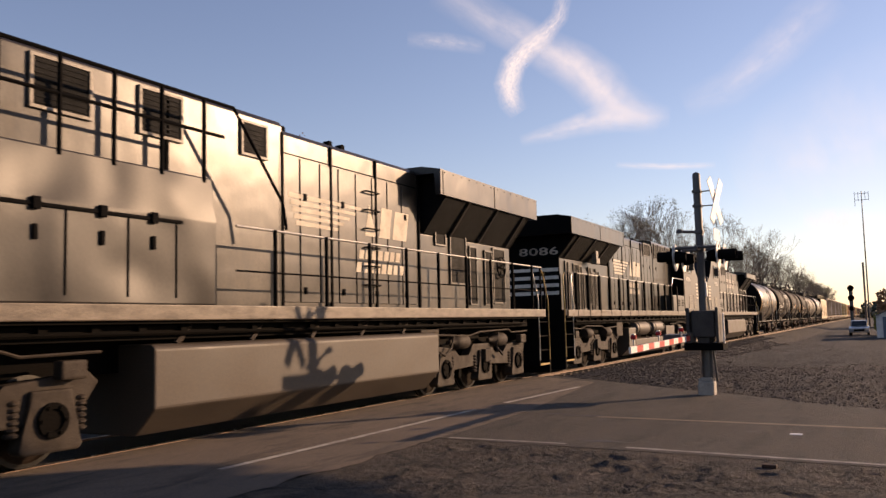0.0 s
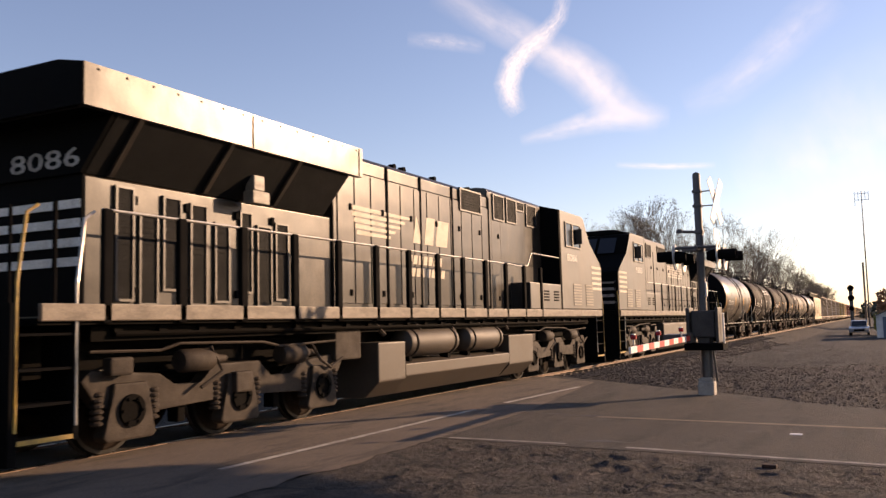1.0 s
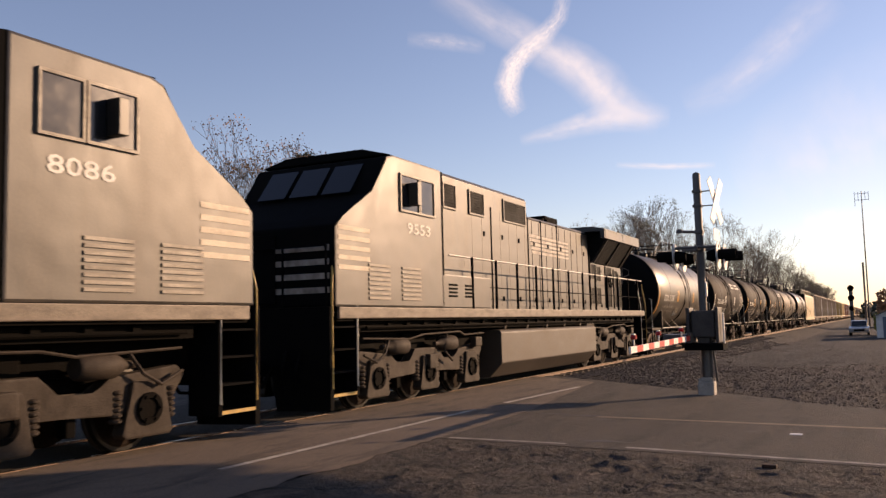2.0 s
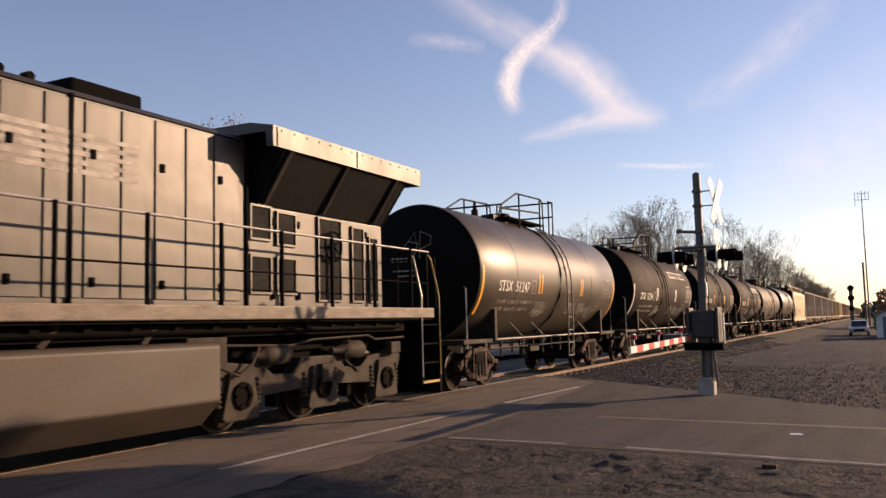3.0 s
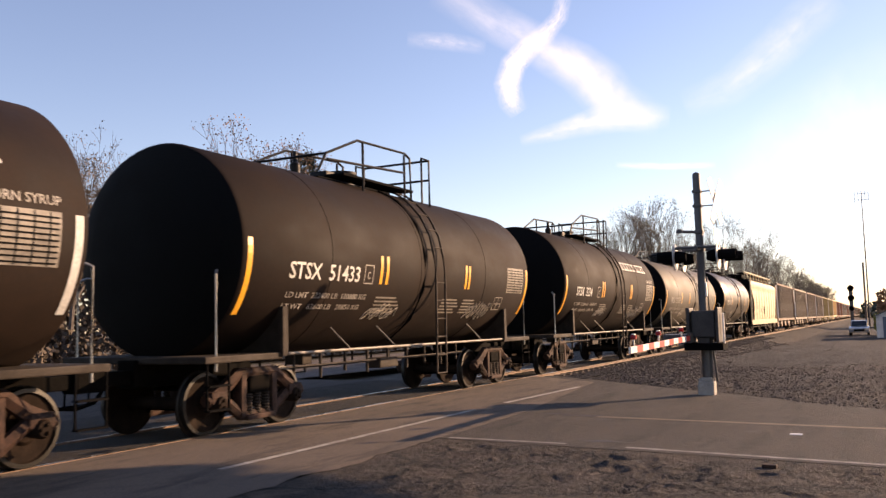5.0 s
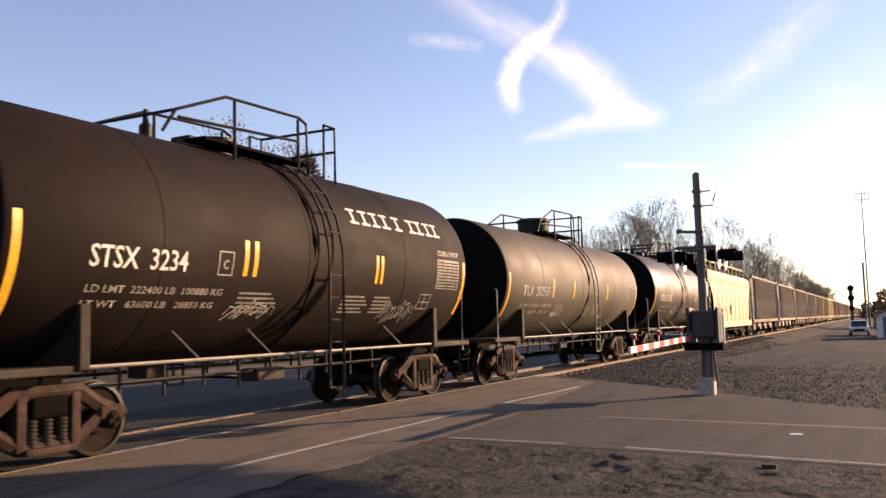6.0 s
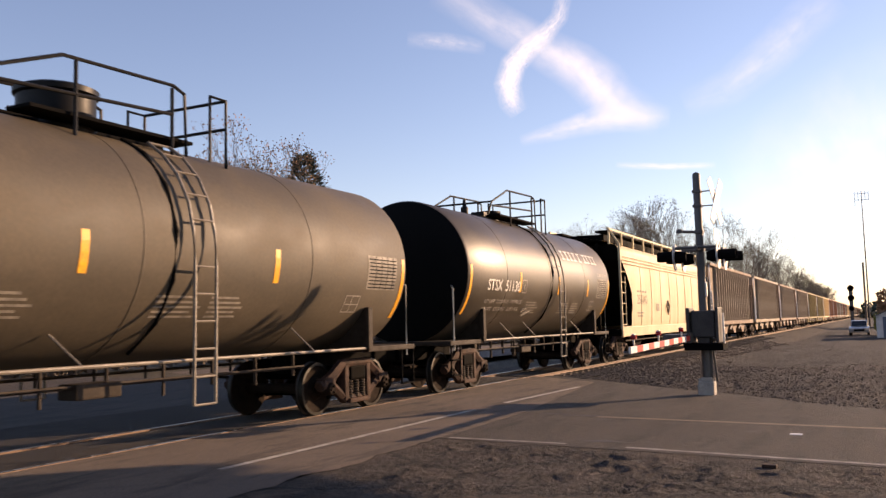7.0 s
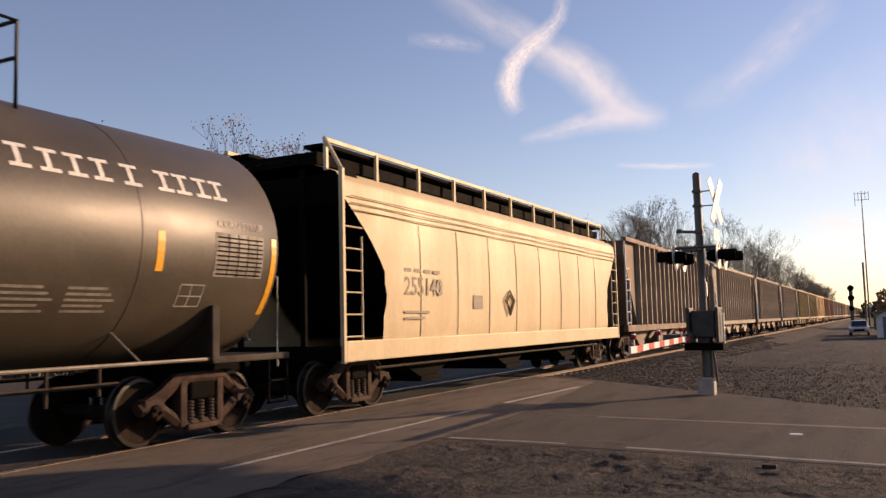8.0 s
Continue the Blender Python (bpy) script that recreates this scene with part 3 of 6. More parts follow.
# ---- level crossing signal and gate ----
def crossing_signal():
    x, y = 17.8, 3.12
    sig = thing("crossing_signal", pose(x, y, -0.05, 0, -0.6, 0), "grey crossing signal mast with crossbuck, lamps and gate box", "crossing signal")
    bm = B()
    box(bm, -0.16, 0.16, -0.16, 0.16, 0, 0.3, 0.03)
    box(bm, -0.11, 0.11, -0.11, 0.11, 0.3, 0.38, 0.02)
    for k in (-1, 1):
        for j in (-1, 1):
            lathe(bm, [(0.3, 0), (0.3, 0.02), (0.36, 0.02), (0.36, 0)], "z", 8, (k * 0.13, j * 0.13, 0))
    part("footing", bm, CONCRETE, sig, "pale cast footing", False)
    bm = B()
    lathe(bm, [(0.3, 0), (0.3, 0.082), (4.5, 0.078), (4.53, 0.066), (4.56, 0)], "z", 16)
    part("mast", bm, GALV, sig, "weathered grey mast", True)
    bm = B()
    box(bm, -0.02, 0.02, -0.13, -0.08, 0.3, 1.15, 0.005)
    tube(bm, [(0.05, -0.2, 0.3), (0.05, -0.12, 1.3), (0.05, -0.09, 2.4)], 0.022, 6)
    part("conduit", bm, GALV, sig)
    # crossbuck faces the traffic along y
    bm = B()
    for s in (-1, 1):
        a = radians(56 * s)
        c, sn = math.cos(a), math.sin(a)
        vs = bmesh.ops.create_cube(bm, size=1)["verts"]
        for v in vs:
            u, w, h = v.co.x * 1.04, v.co.y * 0.012 - 0.012 * s, v.co.z * 0.2
            along = u * c - h * sn
            v.co = Vector((along * 0.978, -0.36 + w - along * 0.208, 3.93 + u * sn + h * c))
    part("crossbuck", bm, GATEWHITE, sig, "white crossbuck boards seen edge-on")
    bm = B()
    for z in (4.15, 3.85):
        tube(bm, [(0, -0.06, z), (0, -0.36, z)], 0.014, 6)
        box(bm, -0.09, 0.09, -0.09, 0.09, z - 0.03, z + 0.03, 0.01)
    tagged(part("crossbuck_bracket", bm, GALV, sig), kind="stuff")
    bm = B()
    box(bm, -0.36, 0.36, -0.345, -0.335, 3.12, 3.35, 0.0)
    part("sign_plate", bm, GATEWHITE, sig, "small white plate sign")
    bm = B()
    tube(bm, [(-0.5, 0, 2.98), (0.5, 0, 2.98)], 0.04, 8)
    for xx in (-0.42, 0.42):
        tube(bm, [(xx, -0.44, 2.98), (xx, 0.44, 2.98)], 0.03, 8)
        tube(bm, [(xx, -0.26, 2.98), (xx, -0.26, 2.85)], 0.025, 6)
        tube(bm, [(xx, 0.26, 2.98), (xx, 0.26, 2.85)], 0.025, 6)
    tube(bm, [(0, 0.0, 3.32), (-0.05, 0.32, 3.34)], 0.03, 8)
    box(bm, -0.09, 0.09, -0.09, 0.09, 2.92, 3.04, 0.01)
    box(bm, -0.09, 0.09, -0.09, 0.09, 3.28, 3.36, 0.01)
    part("cross_arm", bm, GALV, sig)
    bm = B()
    lathe(bm, [(3.32, 0), (3.32, 0.08), (3.36, 0.075), (3.4, 0.04), (3.41, 0)], "z", 16, (-0.05, 0.38, 0))
    part("bell", bm, GALV, sig, "", True)
    # lamp units face both ways along the road: backing disc near the mast, long black hood outwards
    for xx in (-0.42, 0.42):
        for d in (-1, 1):
            lamp = B()
            lathe(lamp, [(d * 0.2, 0), (d * 0.2, 0.09), (d * 0.3, 0.12), (d * 0.42, 0.13), (d * 0.42, 0)], "y", 20, (xx, 0, 2.8))
            un = part("lamp_unit", lamp, BLACK, sig, "black flashing lamp unit", True)
            bm = B()
            lathe(bm, [(d * 0.41, 0.1), (d * 0.41, 0.27), (d * 0.425, 0.27), (d * 0.425, 0.1)], "y", 28, (xx, 0, 2.8))
            part("target_disc", bm, GALVLIGHT, un, "round pale backing disc", True)
            bm = B()
            n = 14
            ring = []
            for k in range(n + 1):
                a = radians(-40 + 260 * k / n)
                ring.append((0.12 * math.cos(a), 0.12 * math.sin(a)))
            for (p, q), (p2, q2) in zip(ring, ring[1:]):
                v = [bm.verts.new((xx + p, d * 0.42, 2.8 + q)), bm.verts.new((xx + p2, d * 0.42, 2.8 + q2)), bm.verts.new((xx + p2, d * 0.76, 2.8 + q2)), bm.verts.new((xx + p, d * 0.76, 2.8 + q))]
                bm.faces.new(v)
            bmesh.ops.remove_doubles(bm, verts=bm.verts, dist=0.001)
            bmesh.ops.solidify(bm, geom=bm.faces, thickness=0.008)
            part("hood", bm, BLACK, un, "long black lamp hood")
            bm = B()
            lathe(bm, [(d * 0.425, 0), (d * 0.425, 0.1), (d * 0.44, 0.08), (d * 0.445, 0)], "y", 20, (xx, 0, 2.8))
            part("lens", bm, REDLENS, un, "unlit red lens", True)
    # gate mechanism
    bm = B()
    box(bm, -0.2, 0.2, -0.24, 0.22, 1.18, 1.72, 0.03)
    box(bm, -0.14, 0.14, -0.12, 0.12, 1.02, 1.18, 0.02)
    part("gate_box", bm, GALVBOX, sig, "grey gate mechanism box")
    bm = B()
    box(bm, -0.3, 0.3, -0.4, 0.36, 0.93, 1.07, 0.02)
    part("base_plate", bm, BLACK, sig, "dark bracket under the gate box")
    for yy in (-0.3, 0.27):
        bm = B()
        box(bm, -0.3, 0.24, yy - 0.03, yy + 0.03, 1.08, 1.78, 0.015)
        for k in range(7):
            box(bm, 0.2, 0.27, yy - 0.05, yy + 0.05, 1.15 + k * 0.09, 1.2 + k * 0.09, 0.01)
        part("counterweight", bm, GALVBOX, sig, "stack of gate counterweights")
    bm = B()
    box(bm, -0.06, 0.0, -0.40, -0.365, 1.0, 1.66, 0.012)
    part("side_plate", bm, GATEWHITE, sig, "pale lit side plate")
    bm = B()
    box(bm, -0.06, 0.06, -0.1, -0.06, 2.0, 2.3, 0.01)
    part("small_sign", bm, GALVLIGHT, sig)
    return sig


crossing_signal()


def gate_arm():
    """Lowered gate arm across the road, with stripes and three small lamps."""
    a, b = Vector((17.7, 3.33, 1.135)), Vector((12.94, 3.39, 1.055))
    d = (b - a)
    ang = math.degrees(math.atan2(d.y, d.x))
    arm = thing("gate_arm", pose(*a, 0, 0.96, ang), "lowered red and white striped gate arm with small lamps", "gate arm")
    n = 13
    w = d.length / n
    for k in range(n):
        bm = B()
        box(bm, k * w, k * w + w - 0.001, -0.018, 0.018, -0.05, 0.05, 0.0)
        part("stripe", bm, GATERED if k % 2 else GATEWHITE, arm, "red reflective panel" if k % 2 else "white reflective panel")
    bm = B()
    box(bm, -0.4, 0.4, -0.03, 0.03, -0.1, 0.1, 0.01)
    box(bm, -0.5, 0.05, -0.6, 0.03, -0.06, 0.06, 0.01)
    part("arm_bracket", bm, GALV, arm)
    for x in (1.1, 2.9, d.length - 0.25):
        bm = B()
        box(bm, x - 0.012, x + 0.012, -0.012, 0.012, 0.06, 0.17)
        la = part("lamp", bm, GALVLIGHT, arm)
        bm = B()
        lathe(bm, [(-0.04, 0), (-0.04, 0.038), (0.04, 0.038), (0.04, 0)], "y", 14, (x, 0, 0.19))
        part("lamp_lens", bm, REDLENS, la, "small red gate lamp")
        bm = B()
        box(bm, x - 0.04, x + 0.04, -0.02, 0.02, 0.226, 0.245)
        part("lamp_cap", bm, GATEWHITE, la)
    return arm


gate_arm()


# ---- far things ----
def block_signal(x, y):
    sg = thing("block_signal", pose(x, y, yard_z(x, y)), "tall dark railway block signal with round heads", "railway signal")
    bm = B()
    lathe(bm, [(0, 0), (0, 0.2), (0.3, 0.18), (0.35, 0.08), (5.4, 0.07), (5.4, 0)], "z", 10)
    part("mast", bm, GALV, sg)
    for z in (5.1, 3.95, 2.75):
        bm = B()
        lathe(bm, [(-0.06, 0), (-0.06, 0.36 if z > 3 else 0.28), (0.0, 0.36 if z > 3 else 0.28), (0.02, 0)], "x", 24, (-0.1, 0, z))
        h = part("signal_head", bm, BLACK, sg, "round black target head", True)
        for k in range(3):
            bm = B()
            lathe(bm, [(-0.35, 0.09), (-0.07, 0.1), (-0.07, 0.08), (-0.35, 0.07)], "x", 12, (-0.1, 0.2 * math.cos(k * 2.1 + 1.57), z + 0.2 * math.sin(k * 2.1 + 1.57)))
            part("hood", bm, BLACK, h)
    bm = B()
    box(bm, 0.1, 0.16, -0.2, 0.2, 0.3, 5.3)
    part("ladder", bm, GALV, sg)
    return sg


block_signal(110, 2.5)


def antenna(x, y):
    an = thing("antenna_mast", pose(x, y, yard_z(x, y)), "slender antenna mast with a small rack on top", "antenna mast")
    bm = B()
    tube(bm, [(0, 0, 0), (0, 0, 12), (0, 0, 21.6)], [0.13, 0.1, 0.06], 8)
    part("mast", bm, GALV, an)
    bm = B()
    tube(bm, [(0.3, 0.45, 0), (0.3, 0.45, 10.2)], 0.16, 8)
    part("pole", bm, GALV, an, "shorter pole beside it")
    bm = B()
    for z in (20.2, 21.2):
        tube(bm, [(0, -1.0, z), (0, 1.0, z)], 0.04, 5)
    for y2 in (-1.0, -0.5, 0.5, 1.0):
        tube(bm, [(0, y2, 19.2 if y2 > 0.9 else 20.0), (0, y2, 21.5)], 0.035, 5)
    part("antenna_rack", bm, GALV, an)
    return an


antenna(150, 0.95)


def parked_car(x, y):
    car = thing("parked_car", pose(x, y, yard_z(x, y)) @ Matrix.Diagonal((1, 0.96, 0.88, 1)), "white parked car facing along the yard", "car")
    bm = B()
    prism(bm, [(-2.2, 0.35), (-2.3, 0.6), (-2.25, 0.85), (-1.3, 1.02), (2.1, 1.05), (2.25, 0.8), (2.2, 0.35)], -0.92, 0.92, "y", 0.08)
    part("body", bm, CARWHITE, car, "", True)
    bm = B()
    prism(bm, [(-1.25, 1.0), (-0.6, 1.6), (-0.3, 1.66), (1.6, 1.66), (2.05, 1.05)], -0.76, 0.76, "y", 0.08)
    part("cabin", bm, CARWHITE, car, "", True)
    bm = B()
    prism(bm, [(-1.24, 1.06), (-0.66, 1.57), (-0.68, 1.6), (-1.3, 1.08)], -0.68, 0.68, "y")
    part("windscreen", bm, CLOTHGLASS, car, "dark windscreen")
    for s in (-1, 1):
        bm = B()
        prism(bm, [(-0.9, 1.1), (-0.45, 1.52), (1.5, 1.52), (1.7, 1.1)], *sorted((s * 0.75, s * 0.785)), "y")
        part("side_window", bm, CLOTHGLASS, car)
        bm = B()
        box(bm, -2.31, -2.2, *sorted((s * 0.5, s * 0.85)), 0.68, 0.84, 0.02)
        part("headlight", bm, GALVLIGHT, car, "clear headlight")
        for xx in (-1.4, 1.4):
            bm = B()
            lathe(bm, [(s * 0.7, 0), (s * 0.7, 0.33), (s * 0.92, 0.33), (s * 0.92, 0)], "y", 20, (xx, 0, 0.33))
            w = part("wheel", bm, TYRE, car, "", True)
            bm = B()
            lathe(bm, [(s * 0.925, 0), (s * 0.925, 0.2), (s * 0.935, 0.2), (s * 0.935, 0)], "y", 16, (xx, 0, 0.33))
            part("rim", bm, GALVLIGHT, w)
    bm = B()
    box(bm, -2.32, -2.28, -0.48, 0.48, 0.5, 0.72)
    part("grille", bm, BLACK, car, "dark grille")
    return car


parked_car(93, 1.55)


def shed(x, y):
    sh = thing("shed", pose(x, y, yard_z(x, y) - 0.05), "low white board shed with a blue-grey door", "shed")
    bm = B()
    prism(bm, [(0, 0), (0, 2.0), (-2.2, 2.9), (-4.4, 2.0), (-4.4, 0)], 0, 5, "x")
    part("wall", bm, SHED, sh)
    bm = B()
    for s, a, b in ((1, 0.15, -2.2), (-1, -4.55, -2.2)):
        prism(bm, [(a, 1.95), (b, 2.98), (b, 2.9), (a, 1.87)], -0.2, 5.2, "x")
    part("roof", bm, ROOF, sh)
    bm = B()
    box(bm, -0.03, 0.02, -1.5, -0.5, 0.05, 1.85)
    part("door", bm, SHEDDOOR, sh)
    return sh


shed(80, 0.05)


# ---- trees ----
def tree_meshes(seed, height, spread, leaves, leaf_mat, thick=1.0):
    """Bare or thinly leaved deciduous tree: tapered trunk, limbs, many fine twigs, small leaf clusters."""
    rnd = random.Random(seed)
    wood, tv, tf, lv, lf = B(), [], [], [], []
    def twig(p, d, l, r):
        u = d.cross(Vector((rnd.uniform(-1, 1), rnd.uniform(-1, 1), 1.01))).normalized()
        b = len(tv)
        w = d.cross(u)
        for q, rr in ((p, r), (p + d * l, r * 0.4)):
            for k in range(3):
                a = k * 2.094
                tv.append(tuple(q + (u * math.cos(a) + w * math.sin(a)) * rr))
        for k in range(3):
            j = (k + 1) % 3
            tf.append((b + k, b + j, b + 3 + j, b + 3 + k))
    def leaf(p, r):
        n = Vector((rnd.uniform(-1, 1), rnd.uniform(-1, 1), rnd.uniform(-1, 1))).normalized()
        u = n.orthogonal().normalized()
        w = n.cross(u)
        b = len(lv)
        for s, t in ((-1, -0.4), (0.2, -0.9), (1, 0.2), (-0.1, 0.9)):
            lv.append(tuple(p + (u * s + w * t) * r))
        lf.append((b, b + 1, b + 2, b + 3))
    def grow(p, d, l, r, depth):
        pts, rad = [p], [r]
        n = 3
        for i in range(n):
            d = (d + Vector((rnd.uniform(-1, 1), rnd.uniform(-1, 1), rnd.uniform(-0.4, 0.9))) * 0.16).normalized()
            p = p + d * l / n
            pts.append(p)
            rad.append(r * (1 - 0.4 * (i + 1) / n))
        if depth < 3:
            tube(wood, pts, rad, 6 if depth < 2 else 4, False)
        else:
            for a, b in zip(pts, pts[1:]):
                twig(a, (b - a).normalized(), (b - a).length, max(0.012, r))
        if depth >= 5:
            if rnd.random() < leaves:
                for _ in range(7):
                    leaf(p + Vector((rnd.uniform(-1, 1), rnd.uniform(-1, 1), rnd.uniform(-1, 1))) * 0.3, rnd.uniform(0.03, 0.06))
            return
        kids = 3 if depth < 4 else 4
        for k in range(kids):
            a = k * 2 * math.pi / kids + rnd.uniform(-0.6, 0.6)
            side = Vector((math.cos(a), math.sin(a), 0))
            nd = (d * rnd.uniform(0.6, 1.0) + side * spread * rnd.uniform(0.6, 1.1) + Vector((0, 0, 0.15))).normalized()
            start = pts[-1] if k else pts[-1]
            if depth > 0 and k == kids - 1:
                start = pts[1 + rnd.randrange(2)]
            grow(start, nd, l * rnd.uniform(0.62, 0.82), rad[-1] * rnd.uniform(0.6, 0.8), depth + 1)
    grow(Vector((0, 0, 0)), Vector((0, 0, 1)), height * 0.3, height * 0.018 * thick, 0)
    top = max(v[2] for v in tv)
    for v in wood.verts:
        v.co *= height / top
    tv[:] = [tuple(c * height / top for c in v) for v in tv]
    lv[:] = [tuple(c * height / top for c in v) for v in lv]
    trunk = mesh_of("trunk", wood, BARK, True)
    tw = bpy.data.meshes.new("twigs")
    tw.from_pydata(tv, [], tf)
    tw.materials.append(BARK)
    lm = None
    if lv:
        lm = bpy.data.meshes.new("crown")
        lm.from_pydata(lv, [], lf)
        lm.materials.append(leaf_mat)
    return trunk, tw, lm


KINDS = [tree_meshes(11, 15, 0.42, 0.3, LEAF, 1.5), tree_meshes(12, 15, 0.38, 0.8, LEAF, 1.4), tree_meshes(13, 15, 0.46, 0.45, LEAF_DRY, 1.5), tree_meshes(14, 12, 0.5, 0.12, LEAF_RED), tree_meshes(15, 13, 0.5, 0.1, LEAF_RED), tree_meshes(16, 12, 0.4, 1.0, LEAF_RED, 1.3)]


def tree(kind, x, y, h, turn, label):
    trunk, tw, lm = KINDS[kind]
    f = h / (15, 15, 15, 12, 13, 12)[kind]
    t = thing("tree", pose(x, y, -0.2, 0, 0, turn), label, "tree", "trees beyond the track")
    t.scale = (f, f, f)
    piece("trunk", trunk, t)
    piece("branchwork", tw, t)
    if lm:
        piece("crown", lm, t)
    return t


rnd = random.Random(21)
LAB = ("bare grey deciduous tree in late autumn", "deciduous tree with sparse olive leaves", "bare spreading tree with fine twigs", "tree with thin russet leaves", "half-bare tree with a few russet leaves", "tall tree with pinkish russet leaves")
for x, y, h, k in ((80, 22, 12.5, 0), (86, 22.5, 14.5, 2), (90, 24, 13.5, 1), (96, 23, 13, 1), (104, 22, 16, 0), (112, 24, 16.5, 1), (118, 22, 15, 0), (126, 23, 16, 2), (134, 22, 16, 0), (143, 23, 17, 1), (152, 22, 16, 2), (164, 23, 16, 0), (176, 22, 18, 2), (186, 23, 20, 0), (198, 23, 17, 1)):
    tree(k, x, y, h * rnd.choice((0.85, 0.95, 1.04, 1.1)), rnd.uniform(0, 360), LAB[k])
    tree((k + 1) % 3, x + 3.5, y + 3, h * rnd.uniform(0.7, 0.95), rnd.uniform(0, 360), LAB[(k + 1) % 3])
x = 206.0
while x < 560:
    k = rnd.randrange(3)
    tree(k, x, 22 + rnd.uniform(-1, 4), rnd.uniform(14, 19) * (1 if x < 330 else 0.95), rnd.uniform(0, 360), LAB[k])
    x += rnd.uniform(6, 10)
for x, y, h, k in ((36.8, 30, 13.0, 5), (34.2, 31, 12.0, 4), (35.6, 33, 10.0, 2), (37.6, 32, 11.6, 0), (36.2, 31.5, 12.2, 4), (23.2, 33, 10.8, 2), (22.0, 35, 11.5, 0), (25.5, 35, 10.5, 3), (21.5, 28, 9.0, 4), (19.5, 33, 11.5, 2), (24.0, 29, 8.2, 3), (29.0, 32, 10.5, 0), (25, 31, 10.5, 2), (21.0, 30, 9.8, 0), (17.5, 31, 10, 2), (14, 30, 9, 4), (40.5, 32, 9.0, 2), (46, 31, 8.5, 0), (53, 30, 8, 2), (61, 27, 8.5, 4), (69, 25, 9.5, 0), (75, 24, 11, 2)):
    tree(k, x, y, h, rnd.uniform(0, 360), LAB[k])


def evergreen(x, y, h):
    t = thing("evergreen_tree", pose(x, y, -0.2), "dark shaggy evergreen tree", "tree")
    bm = B()
    tube(bm, [(0, 0, 0), (0, 0, h)], [0.2, 0.03], 7)
    part("trunk", bm, BARK, t)
    r2 = random.Random(5)
    verts, faces = [], []
    for k in range(2600):
        z = h * (0.15 + 0.85 * r2.random() ** 0.8)
        rad = (h - z) * 0.42 + 0.35
        a, q = r2.uniform(0, 6.283), rad * r2.random() ** 0.5
        p = Vector((q * math.cos(a), q * math.sin(a), z - q * 0.1))
        d = Vector((math.cos(a), math.sin(a), r2.uniform(0.1, 0.9))).normalized()
        u = d.orthogonal().normalized() * 0.09
        b = len(verts)
        verts += [tuple(p - u), tuple(p + u), tuple(p + d * r2.uniform(0.3, 0.6))]
        faces.append((b, b + 1, b + 2))
    me = bpy.data.meshes.new("needles")
    me.from_pydata(verts, [], faces)
    me.materials.append(LEAF_DARK)
    piece("needles", me, t)


evergreen(41.8, 30.5, 12.2)


def shade_tree(x, y, cx, cy, cz, rx, ry):
    """Broad full-crowned tree beside the yard, out of view; added only so that its shadow falls on the apron."""
    t = thing("shade_tree", pose(x, y, -0.1), "unseen broad tree added to cast a shadow", "tree")
    bm = B()
    tube(bm, [(0, 0, 0), (0.2, 0, 2.5), (cx * 0.5, cy * 0.5, 4.6), (cx, cy, cz)], [0.3, 0.24, 0.18, 0.08], 8)
    for k in range(7):
        a = k * 0.9
        tube(bm, [(cx * 0.4, cy * 0.4, 4.2), (cx + rx * 0.5 * math.cos(a), cy + ry * 0.5 * math.sin(a), cz - 0.4), (cx + rx * 0.85 * math.cos(a), cy + ry * 0.85 * math.sin(a), cz + 0.1)], [0.14, 0.08, 0.03], 5)
    part("trunk", bm, BARK, t)
    r2 = random.Random(77)
    verts, faces = [], []
    for k in range(34000):
        a, q = r2.uniform(0, 6.283), r2.random() ** 0.42
        q *= 0.97 + 0.03 * math.sin(a * 9) * math.sin(a * 4 + 1)
        h = (1 - q * q) ** 0.5 * 0.4 + 0.1
        ca, sa = (math.copysign(abs(v) ** 0.62, v) for v in (math.cos(a), math.sin(a)))
        p = Vector((cx + rx * q * ca, cy + ry * q * sa, cz + r2.uniform(-0.5, 1) * h))
        n = Vector((r2.uniform(-1, 1), r2.uniform(-1, 1), r2.uniform(-1, 1))).normalized()
        u = n.orthogonal().normalized() * r2.uniform(0.12, 0.26)
        w = n.cross(u)
        b = len(verts)
        verts += [tuple(p - u), tuple(p - w * 0.6), tuple(p + u), tuple(p + w * 0.6)]
        faces.append((b, b + 1, b + 2, b + 3))
    me = bpy.data.meshes.new("crown")
    me.from_pydata(verts, [], faces)
    me.materials.append(LEAF_DARK)
    piece("crown", me, t)


# out of view, sized and placed to fit the shadow's edge on the apron
shade_tree(16.0, -9.2, 4.5, 1.6, 6.6, 4.7, 2.55)


def thicket(name, rows, material, label, n, size, seed):
    """Undergrowth: many small leaf clumps and stems in a belt."""
    r2 = random.Random(seed)
    verts, faces = [], []
    for k in range(n):
        x0, x1, y0, y1, h = rows
        x, y = r2.uniform(x0, x1), r2.uniform(y0, y1)
        z = h * r2.random() * (0.55 + 0.45 * math.sin(x * 0.37) * math.sin(x * 0.13 + 1))
        s = size * r2.uniform(0.5, 1.4)
        n1 = Vector((r2.uniform(-1, 1), r2.uniform(-1, 1), r2.uniform(-1, 1))).normalized()
        u = n1.orthogonal().normalized()
        w = n1.cross(u)
        b = len(verts)
        for s1, t1 in ((-1, -0.5), (0.3, -0.9), (1, 0.3), (-0.2, 0.9)):
            verts.append(tuple(Vector((x, y, max(0, z))) + (u * s1 + w * t1) * s))
        faces.append((b, b + 1, b + 2, b + 3))
    me = bpy.data.meshes.new(name)
    me.from_pydata(verts, [], faces)
    me.materials.append(material)
    return tagged(new(name, me), label, "undergrowth", kind="stuff")


